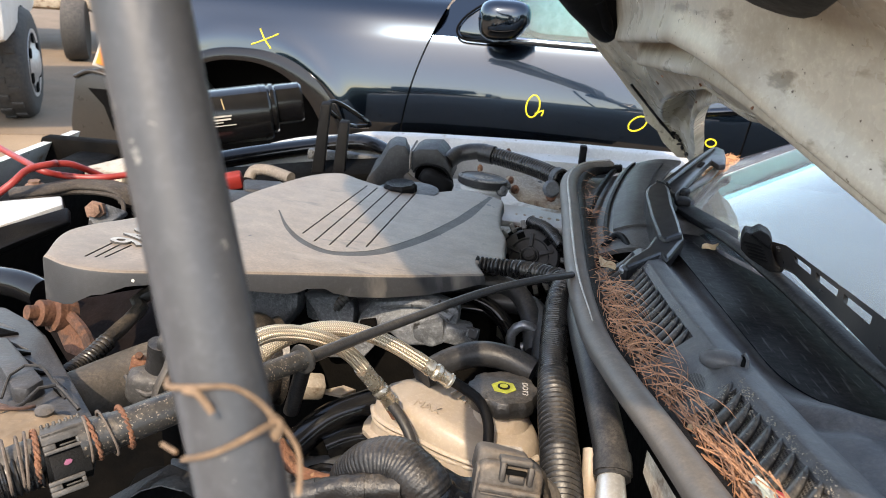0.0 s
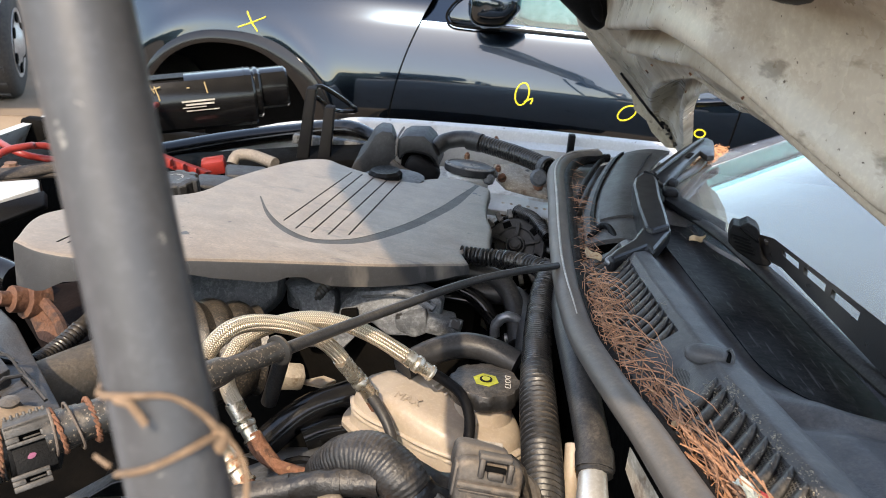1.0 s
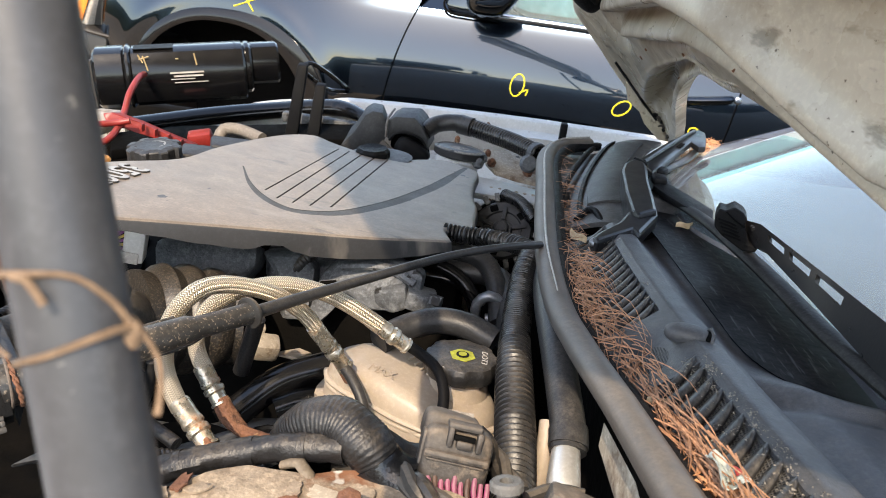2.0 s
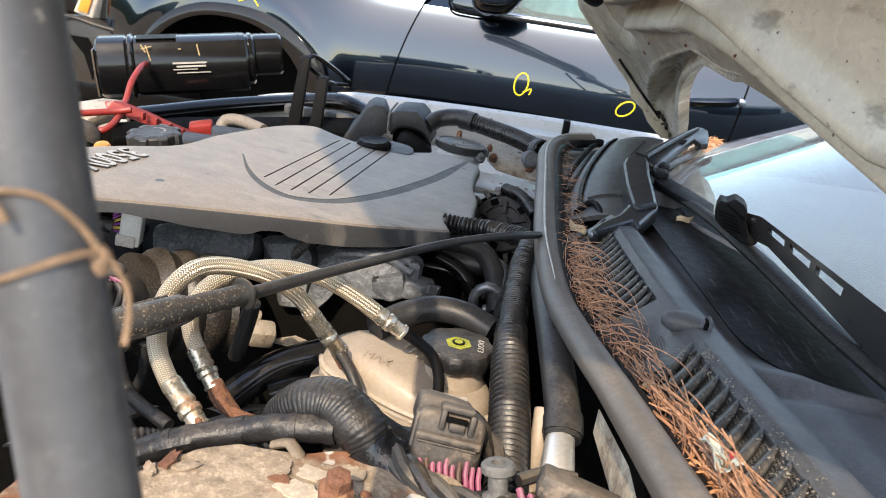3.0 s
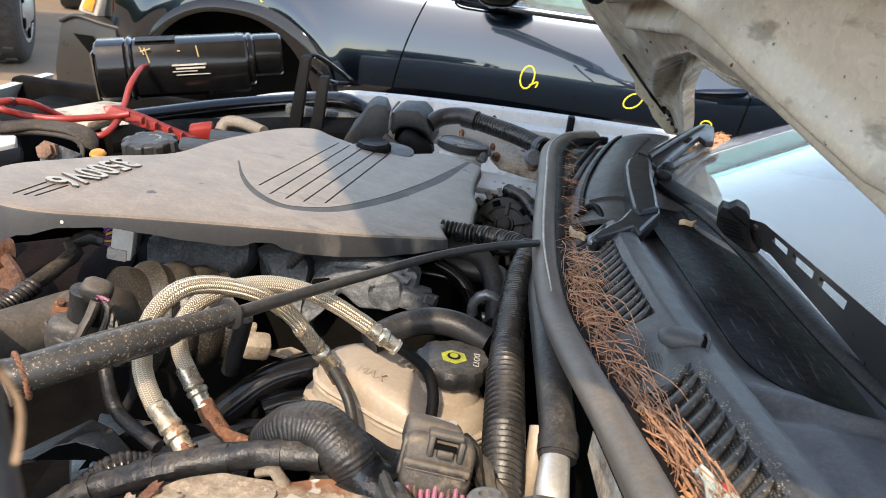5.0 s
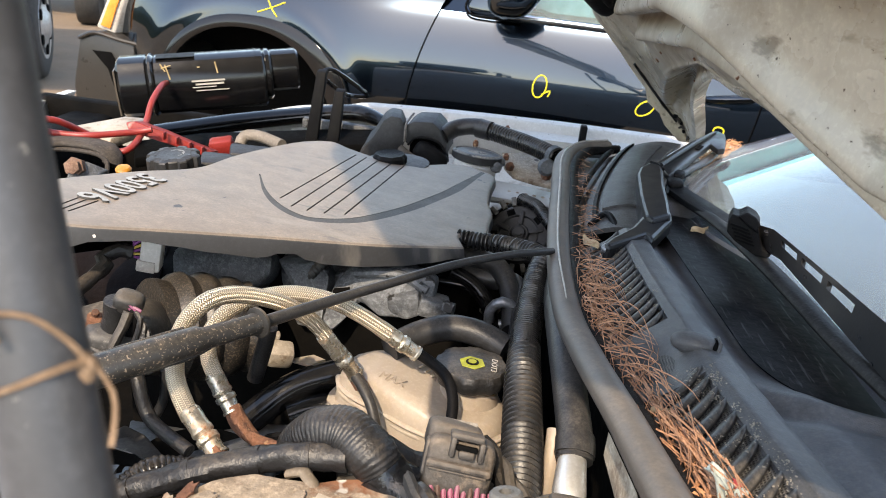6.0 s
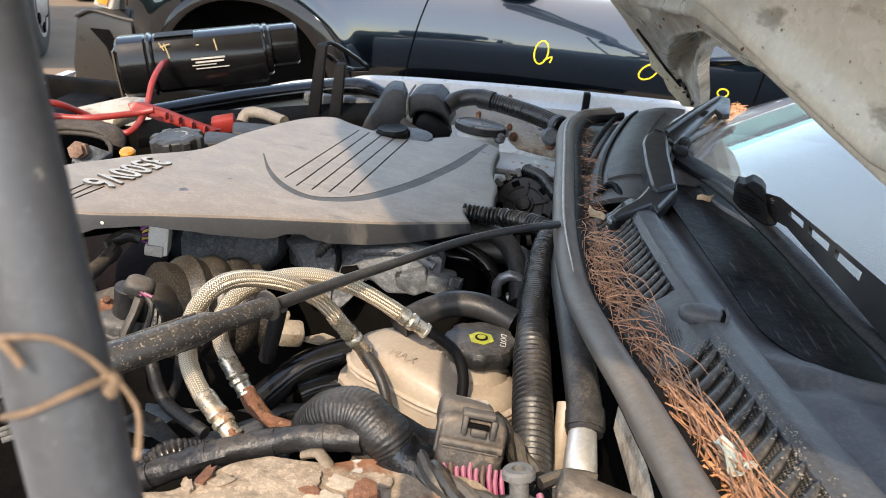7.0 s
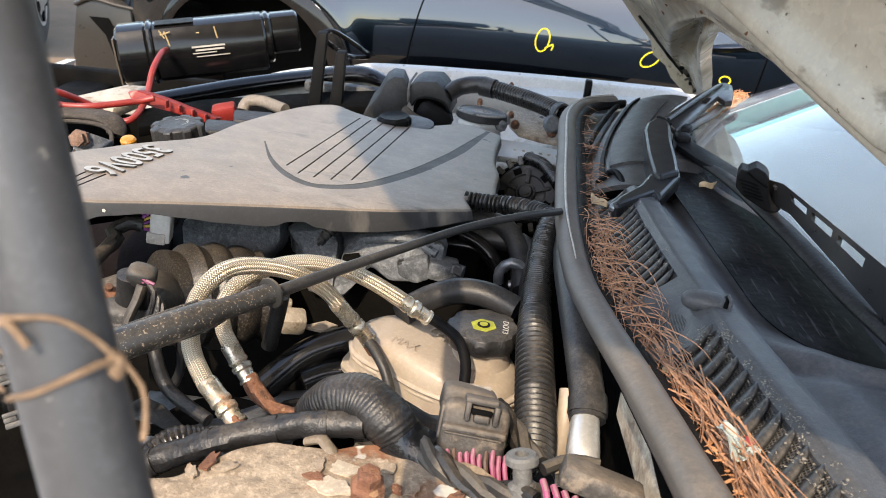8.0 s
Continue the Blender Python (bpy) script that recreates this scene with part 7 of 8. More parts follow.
part("spout", lathe((-0.2655, 0.4370, 1.0560), (0.1, -0.1, 1), ((0.0100, -0.004), (0.0088, 0.004), (0.0060, 0.009), (0.0062, 0.012), (0.0030, 0.013)), 18), M_channel, airbox, "dusty plastic spout")


def dust_heap(u, v):
    x, y = -0.335 + 0.098 * u, 0.398 + 0.050 * v - 0.012 * u * (1 - v)
    d = min(u, 1 - u, v, 1 - v)
    return Vector((x, y, 1.0600 + 0.0055 * step_up(d, 0.0, 0.3) + 0.0012 * noise.noise(Vector((x * 160, y * 160, 2))) - 0.008 * (1 - step_up(d, 0.0, 0.06))))


part("dust_patch", thicken(grid(40, 24, dust_heap), Vector((0, 0, -0.006))), M_ground, airbox, "sandy dust heap")

M_oldrust = mat("deep_orange_rust", (0.085, 0.036, 0.021), (0.15, 0.066, 0.034), 0.9, scale=50, bump=0.9, fine=200, stain=(0.05, 0.027, 0.02), stain_scale=40, stain_at=0.52, speck=0.5)
M_scuffed = mat("scuffed_grey_plastic", (0.055, 0.054, 0.054), (0.036, 0.036, 0.036), 0.5, scale=40, dust=(0.3, 0.25, 0.2), dust_at=0.12, bump=0.3, fine=200, speck=0.5, stain=(0.30, 0.28, 0.26), stain_scale=45, stain_at=0.63)
duct = thing("air_duct", (-0.269, 0.560, 1.021), "dusty black plastic intake duct with sensor", "air duct")
part("tube", tube([(-0.307, 0.520, 1.008), (-0.285, 0.560, 1.008), (-0.258, 0.600, 1.008), (-0.258, 0.640, 0.983)], [0.028, 0.028, 0.028, 0.032], seg=28), M_channel, duct)
part("bellows", tube([(-0.263, 0.650, 0.984), (-0.243, 0.670, 0.977), (-0.219, 0.690, 0.971), (-0.187, 0.710, 0.966)], [0.046, 0.054, 0.054, 0.048], seg=32, ring=(0.0265, 0.0055)), M_mudduct, duct, "ribbed black rubber bellows")
part("rusted_ear", tube([(-0.262, 0.560, 1.030), (-0.258, 0.558, 1.041)], [0.0062, 0.0066], seg=18), M_rust, duct, "rusted round ear")
part("ear_bolt", lathe((-0.2575, 0.557, 1.0455), (0.35, -0.5, 0.8), ((0.0030, -0.003), (0.0030, 0.001), (0.0012, 0.0016)), 8), M_oldrust, duct)
part("pedestal", blob((-0.246, 0.556, 1.020), (0.022, 0.018, 0.017), 3.2, (0, 12, 15)), M_scuffed, duct, "scuffed grey sensor pedestal")
part("pedestal_rim", tube([(-0.266, 0.548, 1.030), (-0.256, 0.540, 1.026), (-0.243, 0.536, 1.022), (-0.230, 0.540, 1.026)], 0.0022, seg=8, rough=0.0004), M_scuffed, duct)
plug = thing("sensor_plug", (-0.229, 0.560, 1.048), "black sensor plug with magenta wires", "plug")
part("body", tube([(-0.243, 0.556, 1.026), (-0.240, 0.556, 1.045), (-0.237, 0.555, 1.060)], [0.0120, 0.0098, 0.0104], seg=22), M_cap, plug)
part("latch", rbox((-0.226, 0.553, 1.046), (0.012, 0.014, 0.026), 0.003, (0, 12, 15)), M_black, plug)
part("hood", blob((-0.228, 0.556, 1.060), (0.012, 0.010, 0.009), 3.0, (10, 20, 15), seg=16), M_dustblack, plug)
for k in range(3):
    part("branch", tube([(-0.222 + 0.003 * k, 0.552, 1.058 - 0.006 * k), (-0.214 + 0.003 * k, 0.546, 1.052 - 0.006 * k), (-0.216 + 0.004 * k, 0.540, 1.036 - 0.004 * k), (-0.224 + 0.006 * k, 0.530, 1.018)], 0.0026, seg=8, rough=0.0005), M_tape, plug)
part("lead", tube([(-0.224, 0.548, 1.056), (-0.227, 0.542, 1.044), (-0.231, 0.534, 1.032), (-0.234, 0.526, 1.016)], [0.0045, 0.0042, 0.0040, 0.0036], seg=10, rough=0.0008), M_dustblack, plug)
for k in range(6):
    a = Vector((-0.238 + 0.0022 * k, 0.552 - 0.0010 * (k % 2), 1.054))
    part("wire", tube([a, a + Vector((0.002, -0.001, 0.008)), a + Vector((0.008, -0.003, 0.011 - 0.001 * k)), a + Vector((0.013, -0.003, 0.004))], 0.0013, seg=6), M_pink, plug)

hose("corrugated_loom", [(-0.319, 0.545, 1.024), (-0.319, 0.580, 1.020), (-0.314, 0.610, 1.025)], 0.0085, M_loom, "shiny ribbed black conduit", "wiring loom", ring=(0.005, 0.0014), seg=14)
hose("taped_loom", [(-0.317, 0.605, 1.023), (-0.310, 0.630, 1.030), (-0.305, 0.660, 1.037), (-0.311, 0.665, 1.041), (-0.300, 0.675, 1.047), (-0.289, 0.680, 1.044)], 0.0068, M_tape, "thin taped black wiring loom", "wiring loom", rough=0.0012)
inj = thing("injector_plug", (-0.274, 0.688, 1.040), "white connector with purple and yellow wires", "plug")
part("housing", rbox((-0.275, 0.692, 1.042), (0.020, 0.018, 0.036), 0.003, (0, 8, 12)), M_white, inj)
part("key", rbox((-0.279, 0.688, 1.030), (0.018, 0.015, 0.012), 0.002, (0, 8, 12)), M_print, inj)
M_purple = mat("purple_wire", (0.28, 0.07, 0.30), None, 0.5, bump=0)
M_ywire = mat("yellow_wire", (0.75, 0.55, 0.12), None, 0.5, bump=0)
for k in range(6):
    part("wire", tube([Vector((-0.288, 0.680, 1.046)) + Vector((0, 0, 0.003 * (k - 2))), Vector((-0.283, 0.684, 1.046)) + Vector((0, 0.002, 0.0045 * (k - 2))), Vector((-0.277, 0.688, 1.046)) + Vector((0, 0, 0.004 * (k - 2)))], 0.0013, seg=6), M_ywire if k in (1, 3) else M_purple, inj)
shield = thing("heat_shield", (-0.425, 0.840, 0.942), "rusty exhaust heat shield, darkened to paint its shadow", "heat shield")
# Rust colour taken down to near black to paint the shadow in.
part("plate", slab([(-0.522, 0.820, 0.943), (-0.358, 0.840, 0.982), (-0.328, 0.840, 0.986), (-0.303, 0.760, 0.975), (-0.344, 0.700, 0.957), (-0.436, 0.740, 0.919)], (0, 0.01, -0.02), 0.004), mat("shade_dark_rust", (0.007, 0.0035, 0.0028), (0.004, 0.0025, 0.002), 0.9, scale=30, spec=0.1), shield)
tab = thing("rusted_bracket", (-0.407, 0.700, 0.978), "heavily rusted steel bracket with bolt", "bracket")
part("arm", slab([(-0.440, 0.720, 0.984), (-0.418, 0.720, 0.985), (-0.369, 0.680, 0.973), (-0.374, 0.670, 0.965), (-0.407, 0.690, 0.960)], (0.0, 0.02, -0.006), 0.004), M_oldrust, tab)
part("bolt", lathe((-0.432, 0.715, 0.991), (-0.5, -0.7, 0.3), ((0.020, -0.02), (0.020, 0.0), (0.014, 0.002), (0.014, 0.014), (0.008, 0.016), (0.008, 0.026)), 12), M_oldrust, tab)
part("rib", tube([(-0.411, 0.715, 0.990), (-0.383, 0.690, 0.986), (-0.364, 0.670, 0.975)], 0.006, seg=8), M_oldrust, tab)

# wrapped harness at the near corner: channel, two-storey clip, rusted and dusty wire ties
har = thing("main_harness", (-0.245, 0.420, 1.048), "dusty main wiring harness with clips and wire ties", "wiring harness")
HP, hd, hn, hup = Vector((-0.232, 0.400, 1.066)), Vector((0.742, 0.666, 0.076)), Vector((0.525, -0.648, 0.553)), Vector((-0.417, 0.370, 0.830))


def har_at(along, up=0.0, out=0.0):
    """A place on the harness: along its axis, up across it, out towards the open side."""
    return HP + hd * along + hup * up + hn * out


def bar(a0, a1, u0, u1, out, deep, bm=None, lean=0.0):
    return slab([har_at(a0, u0, out), har_at(a1, u0 + lean, out), har_at(a1, u1 + lean, out), har_at(a0, u1, out)], hn * -deep, 0.0007, bm)


def hoop(along, tip, r, wire, strands=1, knob=0.0):
    """A wire bound round the harness, leaning by tip; several strands are twisted."""
    bm = bmesh.new()
    n, off = 44, 0.0105 if along > 0.01 else 0.001
    for k in range(strands):
        pts = []
        for i in range(n):
            a = 2 * math.pi * i / (n - 1) - math.pi * 0.5
            g = 2 * math.pi * k / strands + i * 1.1
            rr = r + (knob * math.cos(g) if strands > 1 else 0.0006 * math.sin(3 * a))
            pts.append(har_at(along + tip * math.cos(a) + (knob * math.sin(g) if strands > 1 else 0.0), rr * math.cos(a), off + rr * math.sin(a)))
        tube(pts, wire, seg=7, step=0.0012, bm=bm, rough=0.00025)
    return bm


trunk = part("trunk", tube([har_at(-0.085), har_at(-0.03), har_at(0.02), har_at(0.032)], [0.0115, 0.0120, 0.0135, 0.0130], seg=24, rough=0.0006), M_channel, har)
for u, o in ((0.0095, 0.0085), (-0.0045, 0.0125)):
    part("channel_lip", tube([har_at(0.016, u, o), har_at(0.05, u * 0.85, o * 0.85), har_at(0.085, u * 0.6 + 0.001, o * 0.62 - 0.002)], 0.0010, seg=8), M_channel, trunk)
part("ribbed_end", tube([har_at(-0.085, -0.006), har_at(-0.014, -0.005, 0.001)], 0.0140, seg=22, ring=(0.0032, 0.0013)), M_loom, har, "shiny ribbed conduit end")
clip = part("clip_body", tube([har_at(-0.0115, -0.005, 0.0), har_at(0.0135, -0.006, 0.0)], 0.0165, seg=28), M_black, har, "black plastic clip body")
for lo, hi, a0, a1, w0, w1, v0, v1 in ((-0.0014, 0.0116, -0.0112, 0.0144, -0.0040, 0.0075, 0.0010, 0.0046), (-0.0268, -0.0172, -0.0134, 0.0072, -0.0064, 0.0046, -0.0232, -0.0200)):
    band = bar(a0, a1, lo, v0, 0.0200, 0.006)
    for q in ((a0, a1, v1, hi), (a0, w0, v0, v1), (w1, a1, v0, v1)):
        bar(*q, 0.0200, 0.006, band)
    band = part("clip_band", band, M_clip, clip, "dusty black plastic band with a latch window", sharp=25)
    part("latch_window", bar(w0, w1, v0, v1, 0.0160, 0.001), M_black_shade, clip)
    part("latch_tongue", bar(w0 + 0.002, w1, v0 + 0.0006, v0 + 0.0018, 0.0186, 0.002), M_clip, clip)
part("clip_shelf", slab([har_at(-0.0112, 0.0116, 0.0200), har_at(0.0144, 0.0116, 0.0200), har_at(0.0147, 0.0165, 0.010), har_at(-0.0094, 0.0160, 0.010)], hup * -0.003, 0.0008), M_clip, clip)
for k in range(7):
    part("tooth", bar(-0.0090 + 0.0035 * k, -0.0072 + 0.0035 * k, 0.0140, 0.0178, 0.0125, 0.005), M_clip, clip)
part("clip_wall", bar(-0.0095, 0.0125, -0.0185, -0.0020, 0.0172, 0.004), M_black, clip)
part("paint_dot", slab([har_at(0.0 + 0.0026 * math.cos(a * 0.9), -0.0089 + 0.0016 * math.sin(a * 0.9 + 0.3) * (1.3 if a == 2 else 1.0), 0.0182) for a in range(7)], hn * -0.002), M_pink, clip, "pink paint dot")
for along, tip, r, wire, material, strands, knob in ((-0.0148, 0.0022, 0.0158, 0.0010, M_rust, 3, 0.0011), (0.0140, 0.0008, 0.0142, 0.0009, M_tie, 1, 0), (0.0172, -0.0016, 0.0138, 0.0009, M_rust, 2, 0.0009), (0.0262, -0.0024, 0.0152, 0.0009, M_tie, 1, 0),
                                                     (0.0372, -0.0008, 0.0134, 0.0010, M_rust, 3, 0.0011), (-0.0312, 0.0010, 0.0165, 0.0011, M_tie, 1, 0), (-0.0238, 0.0012, 0.0160, 0.0010, M_tie, 1, 0), (-0.0205, 0.0030, 0.0170, 0.0010, M_tie, 1, 0)):
    part("wire_tie", hoop(along, tip, r, wire, strands, knob), material, har, "rusted twisted tie wire" if strands > 1 else "dusty tie wire")
part("loop_wire", tube([(-0.306, 0.452, 1.062), (-0.310, 0.470, 1.070), (-0.306, 0.481, 1.072), (-0.295, 0.483, 1.072), (-0.283, 0.476, 1.066), (-0.268, 0.466, 1.058)], 0.0012, seg=7), M_rubber, har)
part("loop_wire", tube([(-0.292, 0.428, 1.064), (-0.284, 0.444, 1.066), (-0.281, 0.457, 1.070), (-0.273, 0.465, 1.069), (-0.250, 0.452, 1.060)], 0.0015, seg=7), M_rubber, har)
for k in range(3):
    part("loose_wire", tube([Vector((-0.312, 0.432, 1.064)) + Vector((0.0, 0.004 * k, 0.001 * k)), Vector((-0.300, 0.436, 1.068)) + Vector((0.0, -0.003 * k, 0.001)), Vector((-0.287, 0.437, 1.065)) + Vector((0.003 * k, 0.001 * k, 0)), Vector((-0.278, 0.446, 1.063))], 0.0013, seg=7, rough=0.0003), M_brownwire, har, "brown grimy loose wires")

# ---- things low in the bay ----
low = thing("transmission", (-0.12, 0.62, 0.85), "transmission case and brackets, case near-black for shade", "transmission")
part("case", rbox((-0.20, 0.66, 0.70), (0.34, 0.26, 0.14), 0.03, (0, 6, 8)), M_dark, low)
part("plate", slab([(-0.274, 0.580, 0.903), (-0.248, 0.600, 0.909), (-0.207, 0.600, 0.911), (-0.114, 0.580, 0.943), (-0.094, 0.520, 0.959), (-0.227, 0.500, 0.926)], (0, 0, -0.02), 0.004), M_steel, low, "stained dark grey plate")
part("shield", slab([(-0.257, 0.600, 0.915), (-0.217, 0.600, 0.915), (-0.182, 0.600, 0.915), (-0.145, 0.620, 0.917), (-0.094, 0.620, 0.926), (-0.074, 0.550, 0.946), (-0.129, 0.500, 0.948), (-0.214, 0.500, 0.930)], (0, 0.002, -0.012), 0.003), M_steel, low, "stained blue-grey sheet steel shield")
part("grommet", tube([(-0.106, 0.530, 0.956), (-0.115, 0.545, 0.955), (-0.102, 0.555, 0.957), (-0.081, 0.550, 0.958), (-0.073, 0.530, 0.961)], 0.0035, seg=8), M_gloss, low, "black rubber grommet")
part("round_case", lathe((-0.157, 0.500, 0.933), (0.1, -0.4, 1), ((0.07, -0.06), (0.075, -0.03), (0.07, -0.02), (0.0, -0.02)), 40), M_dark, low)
hose("hose", [(-0.156, 0.600, 0.921), (-0.138, 0.620, 0.935), (-0.113, 0.640, 0.951), (-0.072, 0.660, 0.962)], 0.0145, M_gloss, "shiny black rubber hose")
hose("hose", [(-0.114, 0.620, 0.931), (-0.094, 0.630, 0.937), (-0.065, 0.640, 0.939)], 0.013, M_gloss, "shiny black rubber hose end")
hose("hose", [(-0.134, 0.620, 1.021), (-0.140, 0.625, 0.996), (-0.150, 0.630, 0.959)], 0.0075, M_tape, "thin taped black branch")
hose("hose", [(-0.137, 0.840, 0.991), (-0.149, 0.820, 0.977), (-0.171, 0.800, 0.955)], 0.010, M_rubber, "short dark rubber hose with clamp")
hose("hose", [(-0.202, 0.560, 1.000), (-0.204, 0.560, 0.973), (-0.211, 0.560, 0.955)], 0.004, M_rubber, "thin curved vent tube")
hose("cable", [(-0.061, 0.800, 1.000), (-0.015, 0.840, 0.988), (0.032, 0.840, 0.983), (0.057, 0.800, 0.974)], 0.006, M_gloss, "thin black cable behind the tank")
hose("cable", [(-0.008, 0.860, 0.961), (0.013, 0.860, 0.952), (0.033, 0.830, 0.940)], 0.008, M_black, "thin black cable in the gap")
part("rim_plate", slab([(-0.290, 0.500, 0.926), (-0.229, 0.540, 0.955), (-0.212, 0.540, 0.948), (-0.172, 0.505, 0.950), (-0.184, 0.500, 0.951), (-0.202, 0.500, 0.962), (-0.219, 0.500, 0.965), (-0.237, 0.500, 0.957), (-0.257, 0.500, 0.941)], (0, 0.004, -0.006), 0.002), M_scuffed, low, "stained grey guard with a curved rim")
hose("cable", [(-0.222, 0.550, 1.023), (-0.210, 0.530, 1.007), (-0.196, 0.520, 0.980), (-0.156, 0.500, 0.971)], 0.0055, M_tape, "taped black cable among the lower hoses")
wb = thing("white_plug", (-0.141, 0.690, 0.951), "small dirty white plastic plug", "plug")
M_oldplug = mat("dirty_cream_plastic", (0.34, 0.29, 0.23), (0.24, 0.195, 0.145), 0.6, scale=50, stain=(0.17, 0.12, 0.08), stain_scale=50, stain_at=0.56, speck=0.3)
part("body", rbox((-0.145, 0.690, 0.952), (0.026, 0.022, 0.022), 0.005, (20, 10, 25)), M_oldplug, wb)
part("tip", rbox((-0.154, 0.700, 0.961), (0.008, 0.008, 0.020), 0.002, (15, 10, 25)), M_oldplug, wb)
for p, s in (((-0.120, 0.700, 0.945), 0.02), ((-0.147, 0.660, 0.923), 0.01)):
    part("chip", slab([Vector(p) + Vector((dx * s, dy * s, 0)) for dx, dy in ((-0.9, -0.3), (0.2, 0.5), (0.9, 0.2), (0.3, -0.5))], (0, 0, -0.003)), M_tank, low)

# ---- rusted battery tray top at the near side ----
tray_t = thing("battery_tray", (-0.03, 0.37, 1.02), "flaking painted steel tray with rust and bolt", "battery tray")


def flake(u, v):
    x = -0.17 + 0.26 * u
    far = 0.355 + 0.068 * step_up(u, 0.0, 0.50) - 0.032 * step_up(u, 0.80, 1.0)
    y = 0.26 + (far - 0.26 + 0.006 * math.sin(u * 23)) * v
    z = 1.043 + 0.004 * noise.noise(Vector((x * 22, y * 22, 0))) + 0.0013 * noise.noise(Vector((x * 120, y * 120, 1))) - 0.020 * max(0, v - 0.9) / 0.1
    return Vector((x, y, z))


part("plate", thicken(grid(90, 60, flake), Vector((0, 0, -0.02))), M_plate, tray_t, sharp=30)
part("bolt", lathe((-0.005, 0.364, 1.055), (0.1, -0.2, 1), ((0.0105, -0.012), (0.0105, 0.0), (0.0075, 0.002), (0.0070, 0.010), (0.005, 0.011)), 6), M_rust, tray_t, "rusted hex bolt")
part("stub", tube([(-0.053, 0.412, 1.039), (-0.042, 0.408, 1.045), (-0.035, 0.402, 1.042), (-0.030, 0.395, 1.036)], 0.0042, seg=12, flat=0.7), mat("tan_plastic", (0.20, 0.155, 0.11), None, 0.6), tray_t, "tan plastic elbow")
rnd = random.Random(5)
for k in range(26):
    u, v = rnd.uniform(0.1, 0.85), rnd.uniform(0.35, 0.9)
    c = flake(u, v) + Vector((0, 0, 0.002))
    n, big = 15, rnd.uniform(0.4, 1.0)
    turn = rnd.random() * 3
    ring = []
    for j in range(n):
        a = 2 * math.pi * j / n
        r = rnd.uniform(0.6, 1.0) * big
        q = Vector((math.cos(a) * 0.015 * r, math.sin(a) * 0.008 * r, 0.002 * rnd.random() * math.cos(a + turn)))
        q.rotate(Matrix.Rotation(turn, 3, "Z"))
        ring.append(c + q)
    part("flake", slab(ring, (0, 0, -0.0016)), M_muddy if k % 7 == 0 else M_rust if k % 3 == 1 else M_plate, tray_t)



def twisted(name, pts, r, count, label):
    """A bundle of single wires twisted round one another."""
    t = thing(name, pts[0], label, "wiring loom")
    line = [p for p, _ in curve_points(pts, 0.006)]
    for k in range(count):
        out = []
        for i, p in enumerate(line):
            d = (line[min(i + 1, len(line) - 1)] - line[max(i - 1, 0)]).normalized()
            a = d.cross(Vector((0, 0, 1))).normalized()
            b = d.cross(a)
            g = 2 * math.pi * k / count + i * 0.42
            out.append(p + (a * math.cos(g) + b * math.sin(g)) * r * (0.55 + 0.2 * math.sin(i * 0.7 + k * 2)))
        part("wire", tube(out, r * 0.46, seg=8, step=0.004), M_dustblack if k % 3 else M_loom, t)
    return t


# ---- electrical connector by the reservoir ----
M_wirepink = mat("bright_magenta_wire", (0.31, 0.050, 0.135), (0.21, 0.045, 0.10), 0.5, bump=0, dust=DUST, dust_at=0.3, dust_even=0.3)
M_oldtag = mat("worn_tag", (0.34, 0.30, 0.25), (0.22, 0.18, 0.14), 0.7, scale=200, bump=0)
con = thing("harness_connector", (0.051, 0.430, 1.046), "dusty grey-black harness connector with magenta wires", "connector")
M_condust = mat("mud_dusted_plastic", (0.040, 0.035, 0.031), (0.026, 0.023, 0.021), 0.6, scale=45, dust=(0.26, 0.205, 0.155), dust_at=0.34, dust_even=0.4, bump=0.35, fine=240, stain=(0.16, 0.125, 0.095), stain_scale=50, stain_at=0.55, speck=0.6)
body = part("body", blob((0.049, 0.431, 1.050), (0.0215, 0.016, 0.019), 6.0, (-22, 6, 2)), M_condust, con)
for k in range(4):
    part("body_groove", rbox((0.0495, 0.4160 + 0.0020 * k, 1.0560 - 0.0048 * k), (0.036, 0.0030, 0.0020), 0.0008, (-22, 6, 2)), M_condust, body)
part("shoulder", blob((0.044, 0.446, 1.060), (0.018, 0.012, 0.010), 5.0, (-22, 10, 4)), M_condust, con)
part("face_rim", rbox((0.050, 0.4150, 1.0605), (0.040, 0.005, 0.005), 0.002, (-22, 6, 2)), M_condust, con)
part("side_rail", rbox((0.0285, 0.430, 1.052), (0.004, 0.022, 0.030), 0.0015, (-22, 6, 2)), M_condust, con)
bridge = part("latch", rbox((0.053, 0.427, 1.0755), (0.021, 0.012, 0.0040), 0.0014, (-22, 6, 2)), M_condust, con)
for dx in (-0.0088, 0.0088):
    part("latch_post", rbox((0.0535 + dx, 0.423, 1.0695 - dx * 0.1), (0.0036, 0.011, 0.012), 0.0012, (-22, 6, 2)), M_condust, bridge)
part("latch_tongue", rbox((0.0535, 0.421, 1.0668), (0.010, 0.010, 0.005), 0.0012, (-22, 6, 2)), M_condust, bridge)
part("latch_gap", rbox((0.0535, 0.4205, 1.0712), (0.013, 0.003, 0.0034), 0.0006, (-22, 6, 2)), M_black_shade, bridge)
part("label", slab([(0.041, 0.455, 1.0675), (0.058, 0.455, 1.0668), (0.058, 0.448, 1.0660), (0.041, 0.448, 1.0668)], (0, 0.002, -0.002)), M_oldtag, con, "small worn pale tag")
